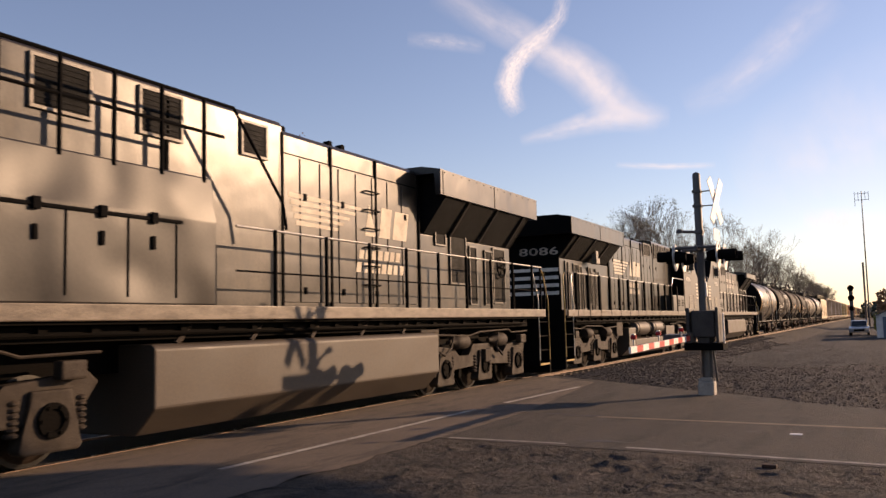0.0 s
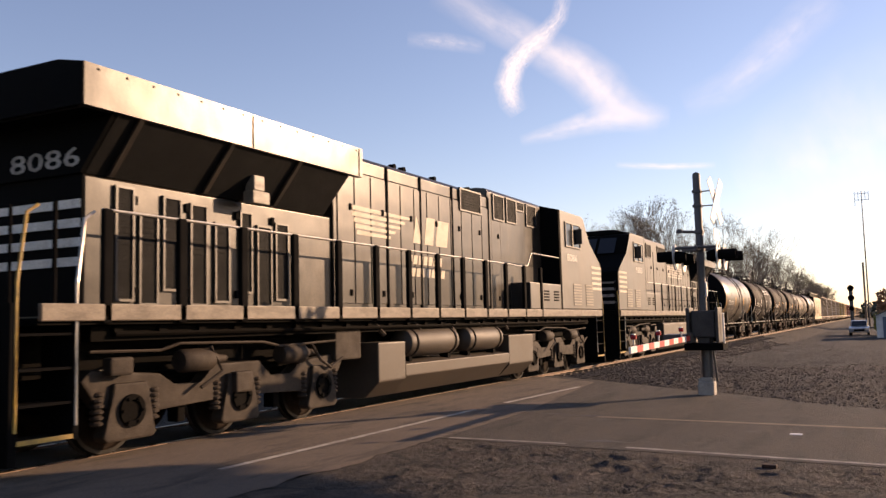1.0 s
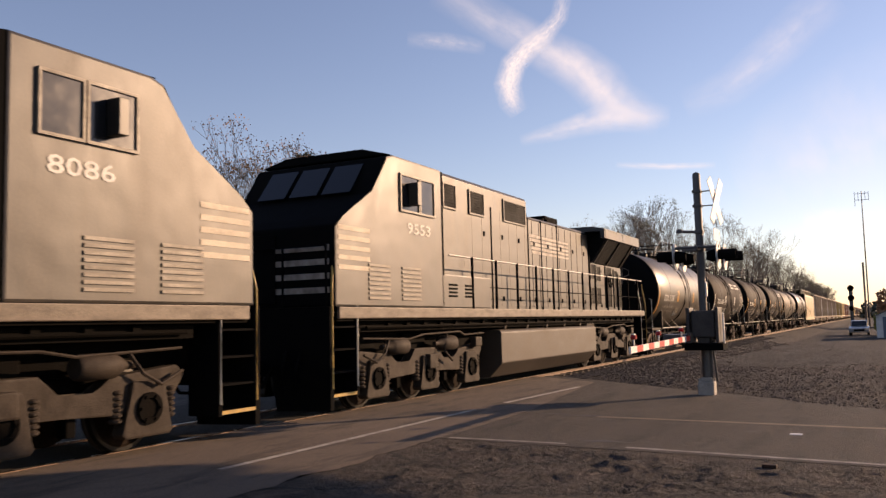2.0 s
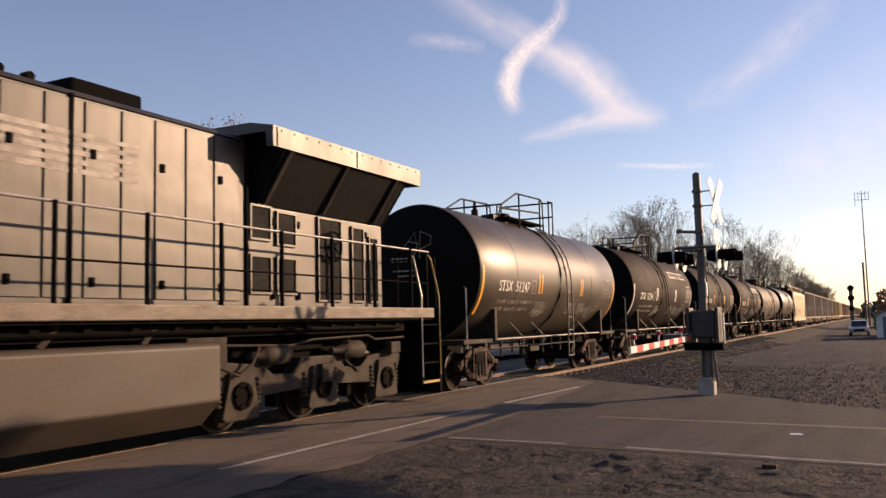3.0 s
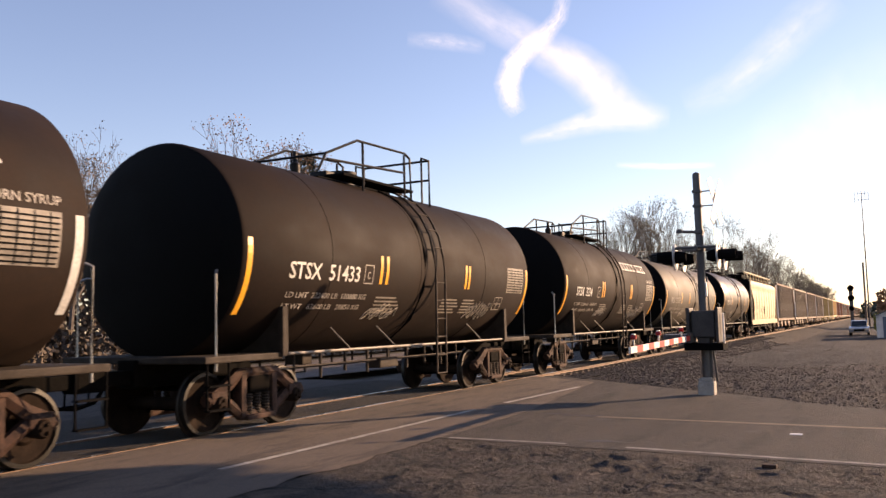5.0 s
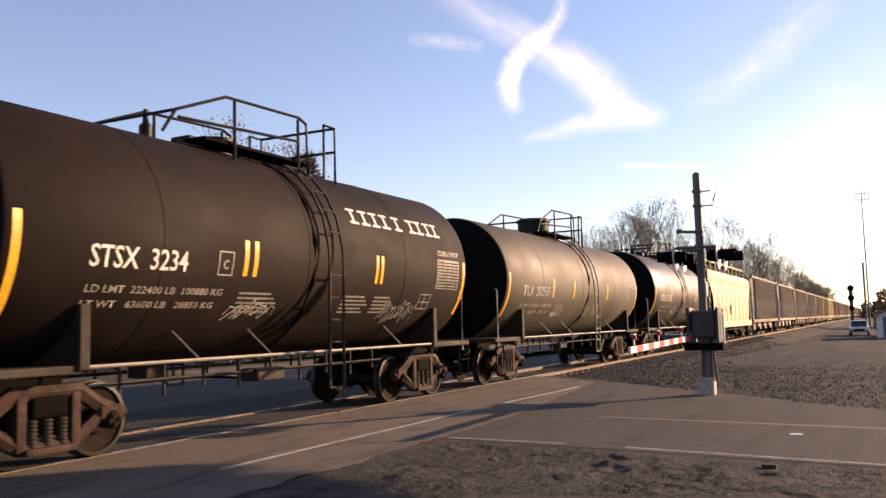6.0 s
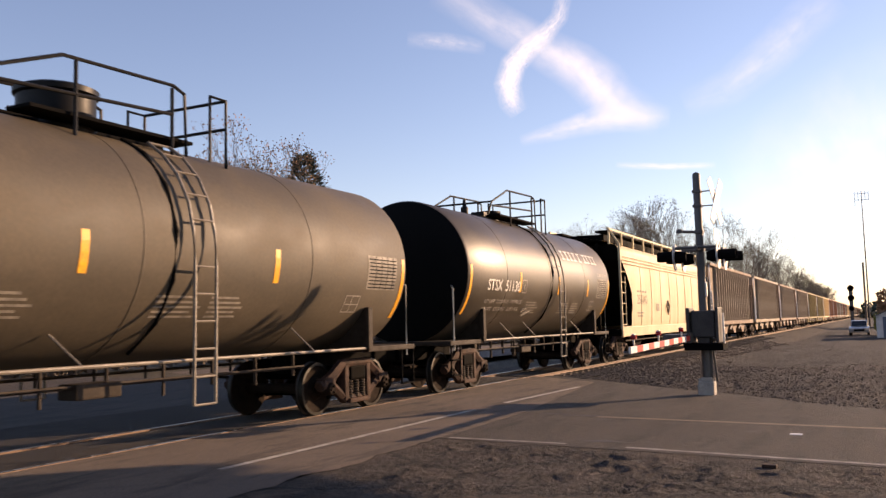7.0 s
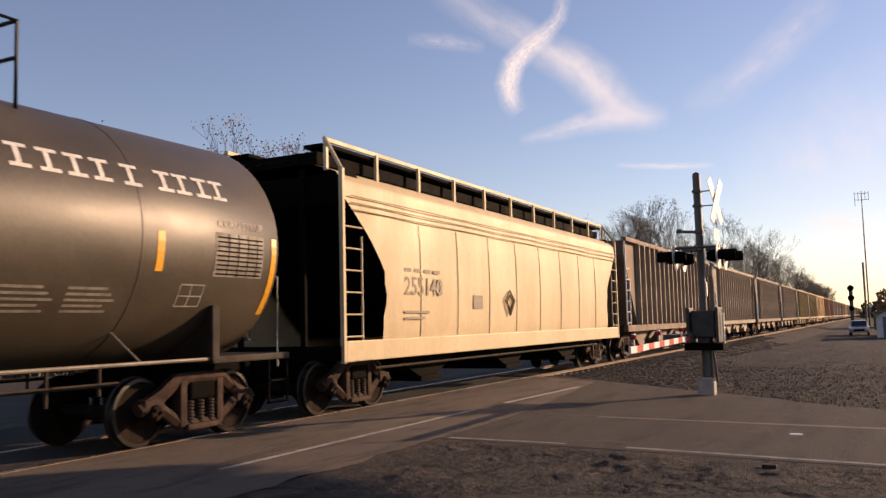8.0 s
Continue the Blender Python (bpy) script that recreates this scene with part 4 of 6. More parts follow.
thicket("undergrowth", (80, 500, 19.5, 25, 8.0), LEAF_DRY, "dry brush under the trees", 30000, 0.26, 8)
thicket("undergrowth", (8, 80, 27, 33, 4.0), BRUSH, "brown brush beyond the track", 22000, 0.1, 9)
thicket("undergrowth", (13, 31, 30, 36, 8.6), BRUSH, "bare brown brush and saplings beyond the track", 15000, 0.12, 14)
thicket("shrub", (90, 93, -4.2, 0.2, 2.3), BUSH, "yellow-green shrub behind the shed", 2500, 0.14, 10)
thicket("far_woods", (420, 900, -60, 6.5, 9), LEAF_DARK, "hazy far woods at the end of the yard", 9000, 1.0, 11)
thicket("far_trees", (140, 150, -9, -0.3, 6.6), LEAF_RED, "dark tree clump behind the shed", 3500, 0.3, 12)


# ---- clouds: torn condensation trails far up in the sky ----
def cloud_mat(name, density, scale, stretch):
    m = bpy.data.materials.new(name)
    m.use_nodes = True
    nt = m.node_tree
    N, L = nt.nodes.new, nt.links.new
    nt.nodes.remove(nt.nodes["Principled BSDF"])
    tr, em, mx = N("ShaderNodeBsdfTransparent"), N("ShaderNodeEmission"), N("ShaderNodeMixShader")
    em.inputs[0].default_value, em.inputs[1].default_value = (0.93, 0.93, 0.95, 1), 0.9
    tc, mp, n = N("ShaderNodeTexCoord"), N("ShaderNodeMapping"), N("ShaderNodeTexNoise")
    mp.inputs["Scale"].default_value = stretch
    n.inputs["Scale"].default_value, n.inputs["Detail"].default_value, n.inputs["Roughness"].default_value = scale, 8, 0.6
    L(tc.outputs["UV"], mp.inputs[0])
    L(mp.outputs[0], n.inputs[0])
    sx = N("ShaderNodeSeparateXYZ")
    L(tc.outputs["UV"], sx.inputs[0])
    def edge(src, pw):
        # 0 at both borders, 1 along the middle
        a, b, c = N("ShaderNodeMath"), N("ShaderNodeMath"), N("ShaderNodeMath")
        a.operation, a.inputs[1].default_value = "SUBTRACT", 0.5
        L(src, a.inputs[0])
        b.operation = "ABSOLUTE"
        L(a.outputs[0], b.inputs[0])
        c.operation, c.inputs[0].default_value, c.inputs[1].default_value = "MULTIPLY_ADD", 0, -2.0
        L(b.outputs[0], c.inputs[0])
        c.inputs[2].default_value = 1.0
        d = N("ShaderNodeMath")
        d.operation, d.inputs[1].default_value = "POWER", pw
        L(c.outputs[0], d.inputs[0])
        return d.outputs[0]
    e1, e2 = edge(sx.outputs[0], 0.5), edge(sx.outputs[1], 1.0)
    m1, m2, r = N("ShaderNodeMath"), N("ShaderNodeMath"), N("ShaderNodeMapRange")
    m1.operation = m2.operation = "MULTIPLY"
    L(e1, m1.inputs[0])
    L(e2, m1.inputs[1])
    r.inputs[1].default_value, r.inputs[2].default_value, r.inputs[3].default_value, r.inputs[4].default_value = 0.15, 0.75, 0.0, density
    L(n.outputs[0], r.inputs[0])
    L(m1.outputs[0], m2.inputs[0])
    L(r.outputs[0], m2.inputs[1])
    L(m2.outputs[0], mx.inputs[0])
    L(tr.outputs[0], mx.inputs[1])
    L(em.outputs[0], mx.inputs[2])
    L(mx.outputs[0], nt.nodes["Material Output"].inputs[0])
    return m


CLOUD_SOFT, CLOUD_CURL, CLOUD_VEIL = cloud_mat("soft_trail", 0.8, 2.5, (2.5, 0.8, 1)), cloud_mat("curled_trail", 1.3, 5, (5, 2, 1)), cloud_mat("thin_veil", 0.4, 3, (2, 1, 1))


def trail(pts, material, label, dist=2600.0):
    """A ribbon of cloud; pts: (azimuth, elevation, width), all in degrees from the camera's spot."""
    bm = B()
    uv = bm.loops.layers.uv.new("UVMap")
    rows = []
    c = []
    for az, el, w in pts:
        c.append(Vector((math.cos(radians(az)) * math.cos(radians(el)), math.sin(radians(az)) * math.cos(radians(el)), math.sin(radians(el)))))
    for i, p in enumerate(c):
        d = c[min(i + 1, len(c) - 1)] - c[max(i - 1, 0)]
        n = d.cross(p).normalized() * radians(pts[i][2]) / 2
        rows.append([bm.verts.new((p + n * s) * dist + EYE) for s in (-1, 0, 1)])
    L = len(rows) - 1
    for i in range(L):
        for k in range(2):
            f = bm.faces.new((rows[i][k], rows[i + 1][k], rows[i + 1][k + 1], rows[i][k + 1]))
            for lp, (a, b) in zip(f.loops, ((i, k), (i + 1, k), (i + 1, k + 1), (i, k + 1))):
                lp[uv].uv = (a / L, b / 2)
    me = bpy.data.meshes.new("cloud")
    bm.to_mesh(me)
    bm.free()
    me.materials.append(material)
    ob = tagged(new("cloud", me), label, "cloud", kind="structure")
    return ob


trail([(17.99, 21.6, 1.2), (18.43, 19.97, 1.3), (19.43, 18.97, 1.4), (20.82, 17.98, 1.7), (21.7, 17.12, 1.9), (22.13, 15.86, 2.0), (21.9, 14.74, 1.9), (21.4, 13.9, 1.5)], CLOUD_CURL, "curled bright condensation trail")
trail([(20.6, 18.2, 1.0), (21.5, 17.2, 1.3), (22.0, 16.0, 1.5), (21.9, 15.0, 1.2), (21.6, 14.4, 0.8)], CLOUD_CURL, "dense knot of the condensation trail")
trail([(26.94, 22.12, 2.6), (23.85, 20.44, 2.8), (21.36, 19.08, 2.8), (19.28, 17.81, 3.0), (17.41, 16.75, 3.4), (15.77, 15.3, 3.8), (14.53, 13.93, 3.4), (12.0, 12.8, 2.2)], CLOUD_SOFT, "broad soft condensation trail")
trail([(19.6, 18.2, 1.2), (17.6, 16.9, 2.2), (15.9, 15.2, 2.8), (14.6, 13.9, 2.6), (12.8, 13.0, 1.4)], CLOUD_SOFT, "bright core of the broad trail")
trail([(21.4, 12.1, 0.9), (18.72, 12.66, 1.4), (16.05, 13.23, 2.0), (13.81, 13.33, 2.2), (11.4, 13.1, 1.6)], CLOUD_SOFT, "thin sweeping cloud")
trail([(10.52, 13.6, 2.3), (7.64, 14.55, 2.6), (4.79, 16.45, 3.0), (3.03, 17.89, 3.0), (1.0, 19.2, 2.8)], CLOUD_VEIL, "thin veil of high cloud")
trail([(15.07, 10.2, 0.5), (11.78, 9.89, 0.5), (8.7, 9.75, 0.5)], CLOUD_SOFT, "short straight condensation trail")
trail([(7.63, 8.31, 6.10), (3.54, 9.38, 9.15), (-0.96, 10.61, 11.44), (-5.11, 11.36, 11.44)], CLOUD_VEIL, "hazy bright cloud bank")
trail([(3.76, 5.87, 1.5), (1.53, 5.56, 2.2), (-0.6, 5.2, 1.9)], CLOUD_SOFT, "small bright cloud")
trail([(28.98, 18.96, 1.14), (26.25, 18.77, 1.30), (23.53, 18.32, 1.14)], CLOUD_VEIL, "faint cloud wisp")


# ---- rolling stock ----
TRAIN, WHEELS = [], []      # moving things; (wheelset, wheel radius, sense)


def wheelset_mesh(r, cap):
    bm = B()
    lathe(bm, [(-0.9, 0), (-0.9, 0.09), (0.9, 0.09), (0.9, 0)], "y", 12)
    for s in (-1, 1):
        prof = [(0.685, 0.10), (0.685, r + 0.028), (0.715, r + 0.028), (0.73, r), (0.815, r - 0.006), (0.82, r - 0.055), (0.79, r - 0.075), (0.765, r * 0.45), (0.81, 0.16), (0.815, 0.1)]
        lathe(bm, [(s * a, b) for a, b in prof], "y", 36)
        lathe(bm, [(s * 0.9, 0), (s * 0.9, 0.11), (s * 1.1, 0.115), (s * cap, 0.09), (s * cap, 0)], "y", 14)
        for k in range(3):
            a = k * 2.094
            lathe(bm, [(s * (cap - 0.005), 0.0), (s * (cap - 0.005), 0.024), (s * (cap + 0.03), 0.024), (s * (cap + 0.03), 0)], "y", 6, (0.055 * math.cos(a), 0, 0.055 * math.sin(a)))
    me = mesh_of("wheelset", bm, WHEEL, True, (TREAD,))
    for p in me.polygons:
        c = p.center
        if math.hypot(c.x, c.z) > r - 0.035 and abs(c.y) > 0.72:
            p.material_index = 1
    return me


FREIGHT_WHEEL, LOCO_WHEEL = wheelset_mesh(0.457, 1.14), wheelset_mesh(0.533, 1.2)


def freight_meshes():
    fr = B()
    for dz, path in ((0.1, [(-1.1, 0.5), (-0.72, 0.66), (-0.42, 0.86), (0.42, 0.86), (0.72, 0.66), (1.1, 0.5)]), (0.085, [(-0.82, 0.56), (-0.34, 0.24), (0.34, 0.24), (0.82, 0.56)])):
        tube(fr, [(a, 0, b) for a, b in path], dz, 6)
    for s in (-1, 1):
        box(fr, s * 0.36 - 0.06, s * 0.36 + 0.06, -0.09, 0.09, 0.22, 0.88, 0.015)
        box(fr, s * 0.889 - 0.17, s * 0.889 + 0.17, -0.1, 0.1, 0.46, 0.64, 0.03)
    box(fr, -0.33, 0.33, -0.14, 0.12, 0.17, 0.25, 0.02)
    frame_me = mesh_of("side_frame", fr, RUST, True)
    sp = B()
    prof = []
    for k in range(7):
        z = 0.25 + k * 0.045
        prof += [(z, 0.05), (z + 0.012, 0.066), (z + 0.03, 0.066), (z + 0.042, 0.05)]
    lathe(sp, [(0.25, 0)] + prof + [(0.565, 0)], "z", 10)
    spring_me = mesh_of("spring", sp, TRUCK, True)
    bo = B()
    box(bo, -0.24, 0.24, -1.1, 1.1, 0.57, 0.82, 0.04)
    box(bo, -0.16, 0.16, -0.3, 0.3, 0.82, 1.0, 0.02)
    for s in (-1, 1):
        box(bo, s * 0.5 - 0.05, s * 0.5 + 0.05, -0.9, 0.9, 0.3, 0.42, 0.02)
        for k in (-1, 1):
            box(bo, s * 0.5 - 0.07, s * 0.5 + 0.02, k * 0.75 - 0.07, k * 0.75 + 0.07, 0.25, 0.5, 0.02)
    return frame_me, spring_me, mesh_of("truck", bo, SHADE_GRIME)


SIDE_FRAME, SPRING, BOLSTER = freight_meshes()


def freight_truck(car, x, sense=1):
    tr = piece("truck", BOLSTER, car, pose(x, 0, 0))
    for s in (-1, 1):
        piece("side_frame", SIDE_FRAME, tr, pose(0, s * 1.0, 0))
        for k in (-0.2, 0.0, 0.2):
            piece("spring", SPRING, tr, pose(k, s * 1.03, 0))
    for d in (-0.889, 0.889):
        WHEELS.append((piece("wheelset", FREIGHT_WHEEL, car, pose(x + d, 0, 0.457)), x + d, 0.457, sense))


def coupler(car, x, d):
    bm = B()
    box(bm, min(x, x + d * 0.55), max(x, x + d * 0.55), -0.09, 0.09, 0.78, 0.98, 0.02)
    box(bm, min(x + d * 0.5, x + d * 0.8), max(x + d * 0.5, x + d * 0.8), -0.16, 0.14, 0.72, 1.04, 0.05)
    tube(bm, [(x, 0.3, 0.9), (x + d * 0.3, 0.3, 0.55), (x + d * 0.75, 0.15, 0.5)], 0.03, 6)
    part("coupler", bm, SHADE_GRIME, car)


def tank_car(s0, length, radius, zc, paint, mark, marks, label, group="tank cars", brand=False, manway=False, bars=AMBER, mark_mat=WHITE, tape=True, bar_x=(3.72, 3.93, 7.28, 7.45), bar_w=0.09, short=False):
    car = thing("tank_car", pose(s0, TRACK, 0), label, "tank car", group)
    TRAIN.append(car)
    L, R = length, radius
    bm = B()
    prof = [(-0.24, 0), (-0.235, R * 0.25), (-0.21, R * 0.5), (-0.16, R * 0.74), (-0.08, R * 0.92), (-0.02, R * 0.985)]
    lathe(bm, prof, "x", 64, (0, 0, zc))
    # head colour carries the shade at the car's end
    part("head", bm, TANK_END, car, "domed tank head, near black for its shade", True)
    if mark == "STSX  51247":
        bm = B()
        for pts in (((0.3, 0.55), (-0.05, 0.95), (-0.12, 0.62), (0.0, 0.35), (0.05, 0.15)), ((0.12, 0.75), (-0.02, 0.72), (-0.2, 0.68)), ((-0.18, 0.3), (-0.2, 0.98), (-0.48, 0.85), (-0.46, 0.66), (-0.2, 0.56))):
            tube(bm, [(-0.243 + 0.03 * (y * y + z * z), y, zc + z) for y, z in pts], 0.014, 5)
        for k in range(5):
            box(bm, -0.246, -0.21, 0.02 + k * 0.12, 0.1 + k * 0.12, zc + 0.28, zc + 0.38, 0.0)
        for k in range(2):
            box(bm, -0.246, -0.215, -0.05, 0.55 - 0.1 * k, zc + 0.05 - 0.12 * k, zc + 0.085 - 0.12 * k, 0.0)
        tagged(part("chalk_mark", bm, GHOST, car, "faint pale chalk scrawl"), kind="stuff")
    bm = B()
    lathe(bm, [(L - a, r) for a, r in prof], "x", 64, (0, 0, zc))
    part("head", bm, TANK_END, car, "domed tank head, near black for its shade", True)
    bm = B()
    ring = [(-0.02, R * 0.985), (0.02, R)]
    for k in (0.2, 0.48, 0.76):
        x = L * k
        ring += [(x - 0.02, R), (x - 0.012, R + 0.006), (x + 0.012, R + 0.006), (x + 0.02, R)]
    lathe(bm, ring + [(L - 0.02, R), (L + 0.02, R * 0.985)], "x", 96, (0, 0, zc))
    part("shell", bm, paint, car, "", True)

    def on(side):
        def place(u, v, lift=0.006):
            # u along the car from the end that comes first, v up the shell from its middle line
            a = v / R
            x = u if side < 0 else L - u
            return Vector((x, side * (R + lift) * math.cos(a), zc + (R + lift) * math.sin(a)))
        return place
    for side in (-1, 1):
        P = on(side)
        letters("reporting_mark", mark, 1.98 if len(mark) > 10 else 1.55, 0.27, lambda u, v: P(1.07 + u, v - 0.44), mark_mat, car, "painted reporting mark and number")
        for k, (txt, w) in enumerate(marks):
            letters("weight_stencil", txt, w, 0.1, lambda u, v: P(1.1 + u, v - 0.75 - 0.2 * k), FADED if k < 2 else GHOST, car)
        bm = B()
        for x0, w in ((3.75, 0.9), (6.4, 0.85), (7.4, 0.7)):
            for k in range(5):
                sheet(bm, P, x0, x0 + w * (0.8 + 0.2 * ((k * 7) % 3) / 2), -0.72 - k * 0.075, -0.685 - k * 0.075)
        tagged(part("stencil_block", bm, GHOST, car, "small stencilled text as plain bars"), kind="stuff")
        bm = B()
        sheet(bm, lambda u, v: P(u, v, 0.004), L - 1.35, L - 0.35, -0.48, 0.13, 4, 2)
        part("data_panel", bm, GHOST, car, "grey stencilled data panel")
        bm = B()
        for k in range(9):
            sheet(bm, lambda u, v: P(u, v, 0.009), L - 1.32, L - 0.38, -0.45 + k * 0.063, -0.43 + k * 0.063)
        for k in range(4):
            sheet(bm, lambda u, v: P(u, v, 0.009), L - 1.1 + k * 0.2, L - 1.085 + k * 0.2, -0.47, 0.12, 4)
        tagged(part("data_panel_grid", bm, TANK_END, car), kind="stuff")
        bm = B()
        for a, b, c, d in ((3.2, 3.5, -0.46, -0.44), (3.2, 3.5, -0.14, -0.12), (3.2, 3.22, -0.46, -0.12), (3.48, 3.5, -0.46, -0.12), (L - 1.9, L - 1.45, -0.93, -0.91), (L - 1.9, L - 1.45, -0.62, -0.6), (L - 1.9, L - 1.88, -0.93, -0.6), (L - 1.47, L - 1.45, -0.93, -0.6), (L - 1.7, L - 1.68, -0.93, -0.6), (L - 1.9, L - 1.45, -0.78, -0.76)):
            sheet(bm, P, a, b, c, d, 2)
        part("stencil_box", bm, FADED, car)
        letters("plate_letter", "C", 0.1, 0.13, lambda u, v: P(3.3 + u, v - 0.37), FADED, car)
        if bars is not None:
            for x0 in bar_x:
                bm = B()
                sheet(bm, P, x0, x0 + bar_w, -0.45, 0.06, 4)
                part("reflector", bm, bars, car, "vertical reflective strip")
        if tape:
            bm = B()
            sheet(bm, P, 0.06, 0.17, -1.05, 0.12, 10)
            part("end_tape", bm, AMBER if bars is AMBER else bars, car, "reflective strip along the tank edge")
            bm = B()
            sheet(bm, P, L - 0.17, L - 0.06, -1.05, 0.12, 10)
            part("end_tape", bm, AMBER if bars is AMBER else bars, car, "reflective strip along the tank edge")
        if brand:
            letters_x = [0.0, 0.38, 0.74, 1.1, 1.55, 2.1, 2.42, 2.78, 3.1]
            bm = B()
            for k, x0 in enumerate(letters_x):
                x0 = x0 + L - 4.38
                sheet(bm, P, x0, x0 + 0.27, 0.60, 0.65)
                sheet(bm, P, x0 + 0.09, x0 + 0.16, 0.65, 0.86, 3)
                sheet(bm, P, x0, x0 + 0.27, 0.86, 0.91)
            tagged(part("company_name", bm, WHITE, car, "white company name drawn as plain bars"), kind="stuff")
            letters("product_name", "CORN SYRUP", 0.95, 0.11, lambda u, v: P(L - 1.3 + u, v + 0.2), FADED, car)
    # scrawled paint on the lower shell
    P = on(-1)
    rnd = random.Random(int(s0))
    bm = B()
    for g0, n, tall in ((3.6, 6, 0.12), (7.75, 8, 0.2)) if "STSX" in mark and "51130" not in mark else ((3.6, 3, 0.06),):
        for k in range(n):
            u, v = g0 + k * 0.15 + rnd.random() * 0.1, -0.92 - rnd.random() * 0.15
            pts = []
            for j in range(9):
                a = j * 0.8 + rnd.random()
                pts.append(P(u + 0.12 * math.cos(a) + 0.02 * j, v + tall * math.sin(a * 1.4), 0.004))
            tube(bm, pts, 0.009, 4)
    tagged(part("graffiti", bm, HERALD, car, "pale scrawled paint loops"), kind="stuff")
    # underframe: stub sills, end platforms, cradles, side bars, brake gear
    for x, d in ((0.0, -1), (L, 1)):
        bm = B()
        a, b = sorted((x - d * 1.9, x + d * 0.62))
        box(bm, a, b, -0.17, 0.17, 0.72, 1.12, 0.02)
        part("stub_sill", bm, SHADE_GRIME, car)
        coupler(car, x + d * 0.6, d)
        bm = B()
        a, b = sorted((x - d * 1.15, x + d * 0.55))
        box(bm, a, b, -1.42, 1.42, 1.06, 1.16, 0.02)
        part("end_platform", bm, TRUCK, car, "dusty steel end platform")
        for s in (-1, 1):
            bm = B()
            box(bm, x - d * 1.15 - 0.07, x - d * 1.15 + 0.07, s * 1.42 - 0.05, s * 1.42 + 0.05, 1.1, 1.86, 0.015)
            prism(bm, [(s * 0.5, 1.1), (s * 1.4, 1.1), (s * 1.4, 1.85), (s * 1.25, 1.85), (s * 0.9, 1.45), (s * 0.5, 1.25)], x - d * 1.18, x - d * 1.12)
            part("cradle", bm, TRUCK, car)
            bm = B()
            tube(bm, [(x + d * 0.3, s * 1.38, 0.95), (x + d * 0.3, s * 1.38, 2.3), (x + d * 0.2, s * 1.3, 2.36), (x + d * 0.05, s * 1.2, 2.36)], 0.02, 8)
            part("grab_iron", bm, HAND, car)
            bm = B()
            q = x + d * 0.28
            for k in (-0.22, 0.22):
                tube(bm, [(q + k, s * 1.4, 1.1), (q + k, s * 1.4, 0.42)], 0.018, 6)
            for z in (0.42, 0.75):
                box(bm, q - 0.22, q + 0.22, s * 1.4 - 0.05, s * 1.4 + 0.05, z - 0.012, z + 0.012)
            part("sill_step", bm, BLACK, car)
        freight_truck(car, x - d * 1.0)
    for s in (-1, 1):
        bm = B()
        tube(bm, [(1.1, s * 1.4, 1.13), (L - 1.1, s * 1.4, 1.13)], 0.026, 8)
        for x in (L * 0.28, L * 0.42, L * 0.78):
            tube(bm, [(x, s * 1.4, 1.13), (x - 0.25, s * 1.12, zc - R * 0.72)], 0.016, 6)
        part("side_bar", bm, SILVER, car, "worn steel side bar")
    bm = B()
    tube(bm, [(2.0, -0.75, 0.86), (L - 2.2, -0.75, 0.86)], 0.03, 6)
    tube(bm, [(2.0, 0.6, 0.92), (L - 2.2, 0.6, 0.92)], 0.025, 6)
    for k in range(9):
        x = 2.3 + k * (L - 4.8) / 8
        tube(bm, [(x, -0.75, 1.1), (x, -0.75, 0.72 - 0.08 * (k % 2))], 0.028, 6)
        tube(bm, [(x, 0.6, 1.3), (x, 0.6, 0.8)], 0.022, 6)
    box(bm, L * 0.45, L * 0.45 + 0.7, -0.85, -0.5, 0.7, 0.9, 0.03)
    box(bm, L * 0.3, L * 0.3 + 0.3, -0.2, 0.2, 0.85, 1.1, 0.03)
    part("brake_rigging", bm, TRUCK, car)
    # ladder up the shell, top platform, railing and valves
    lx = L * (0.555 if manway else 0.53) - (0.75 if short else 0)
    for s in (-1, 1):
        bm = B()
        for dx in (-0.2, 0.2):
            pts = [(lx + dx, s * (R + 0.1), 0.55), (lx + dx, s * (R + 0.12), zc - 0.3)]
            pts += [(lx + dx, s * (R + 0.1) * math.cos(a), zc + (R + 0.1) * math.sin(a)) for a in (0.1, 0.35, 0.6, 0.85, 1.05)]
            tube(bm, pts, 0.024, 6)
        for k in range(6):
            z = 0.56 + k * 0.36
            tube(bm, [(lx - 0.2, s * (R + 0.11), z), (lx + 0.2, s * (R + 0.11), z)], 0.016, 6)
        for a in (0.2, 0.42, 0.64, 0.86, 1.05):
            tube(bm, [(lx - 0.2, s * (R + 0.1) * math.cos(a), zc + (R + 0.1) * math.sin(a)), (lx + 0.2, s * (R + 0.1) * math.cos(a), zc + (R + 0.1) * math.sin(a))], 0.016, 6)
        part("ladder", bm, SILVER if paint is not TANK else TRUCK, car, "steel side ladder")
        bm = B()
        for a0 in (-1.1,):
            tube(bm, [(lx - 0.42, s * (R + 0.02) * math.cos(a), zc + (R + 0.02) * math.sin(a)) for a in (-1.1, -0.7, -0.3, 0.1, 0.5, 0.9, 1.2)], 0.03, 5)
        part("shell_band", bm, BLACK, car)
    top = zc + R
    bm = B()
    for k in range(3):
        box(bm, lx - 2.0, lx + 0.7, -0.8 + k * 0.58, -0.36 + k * 0.58, top + 0.0, top + 0.05, 0.01)
    part("top_platform", bm, BLACK, car)
    r = 0.026
    x0, x1 = (lx - 1.75, lx + 0.55) if short else (lx - 2.9, lx + 0.25)
    e0, e1 = (x1 + 0.4, x1 + 0.75) if short else (x1 + 0.75, x1 + 1.1)
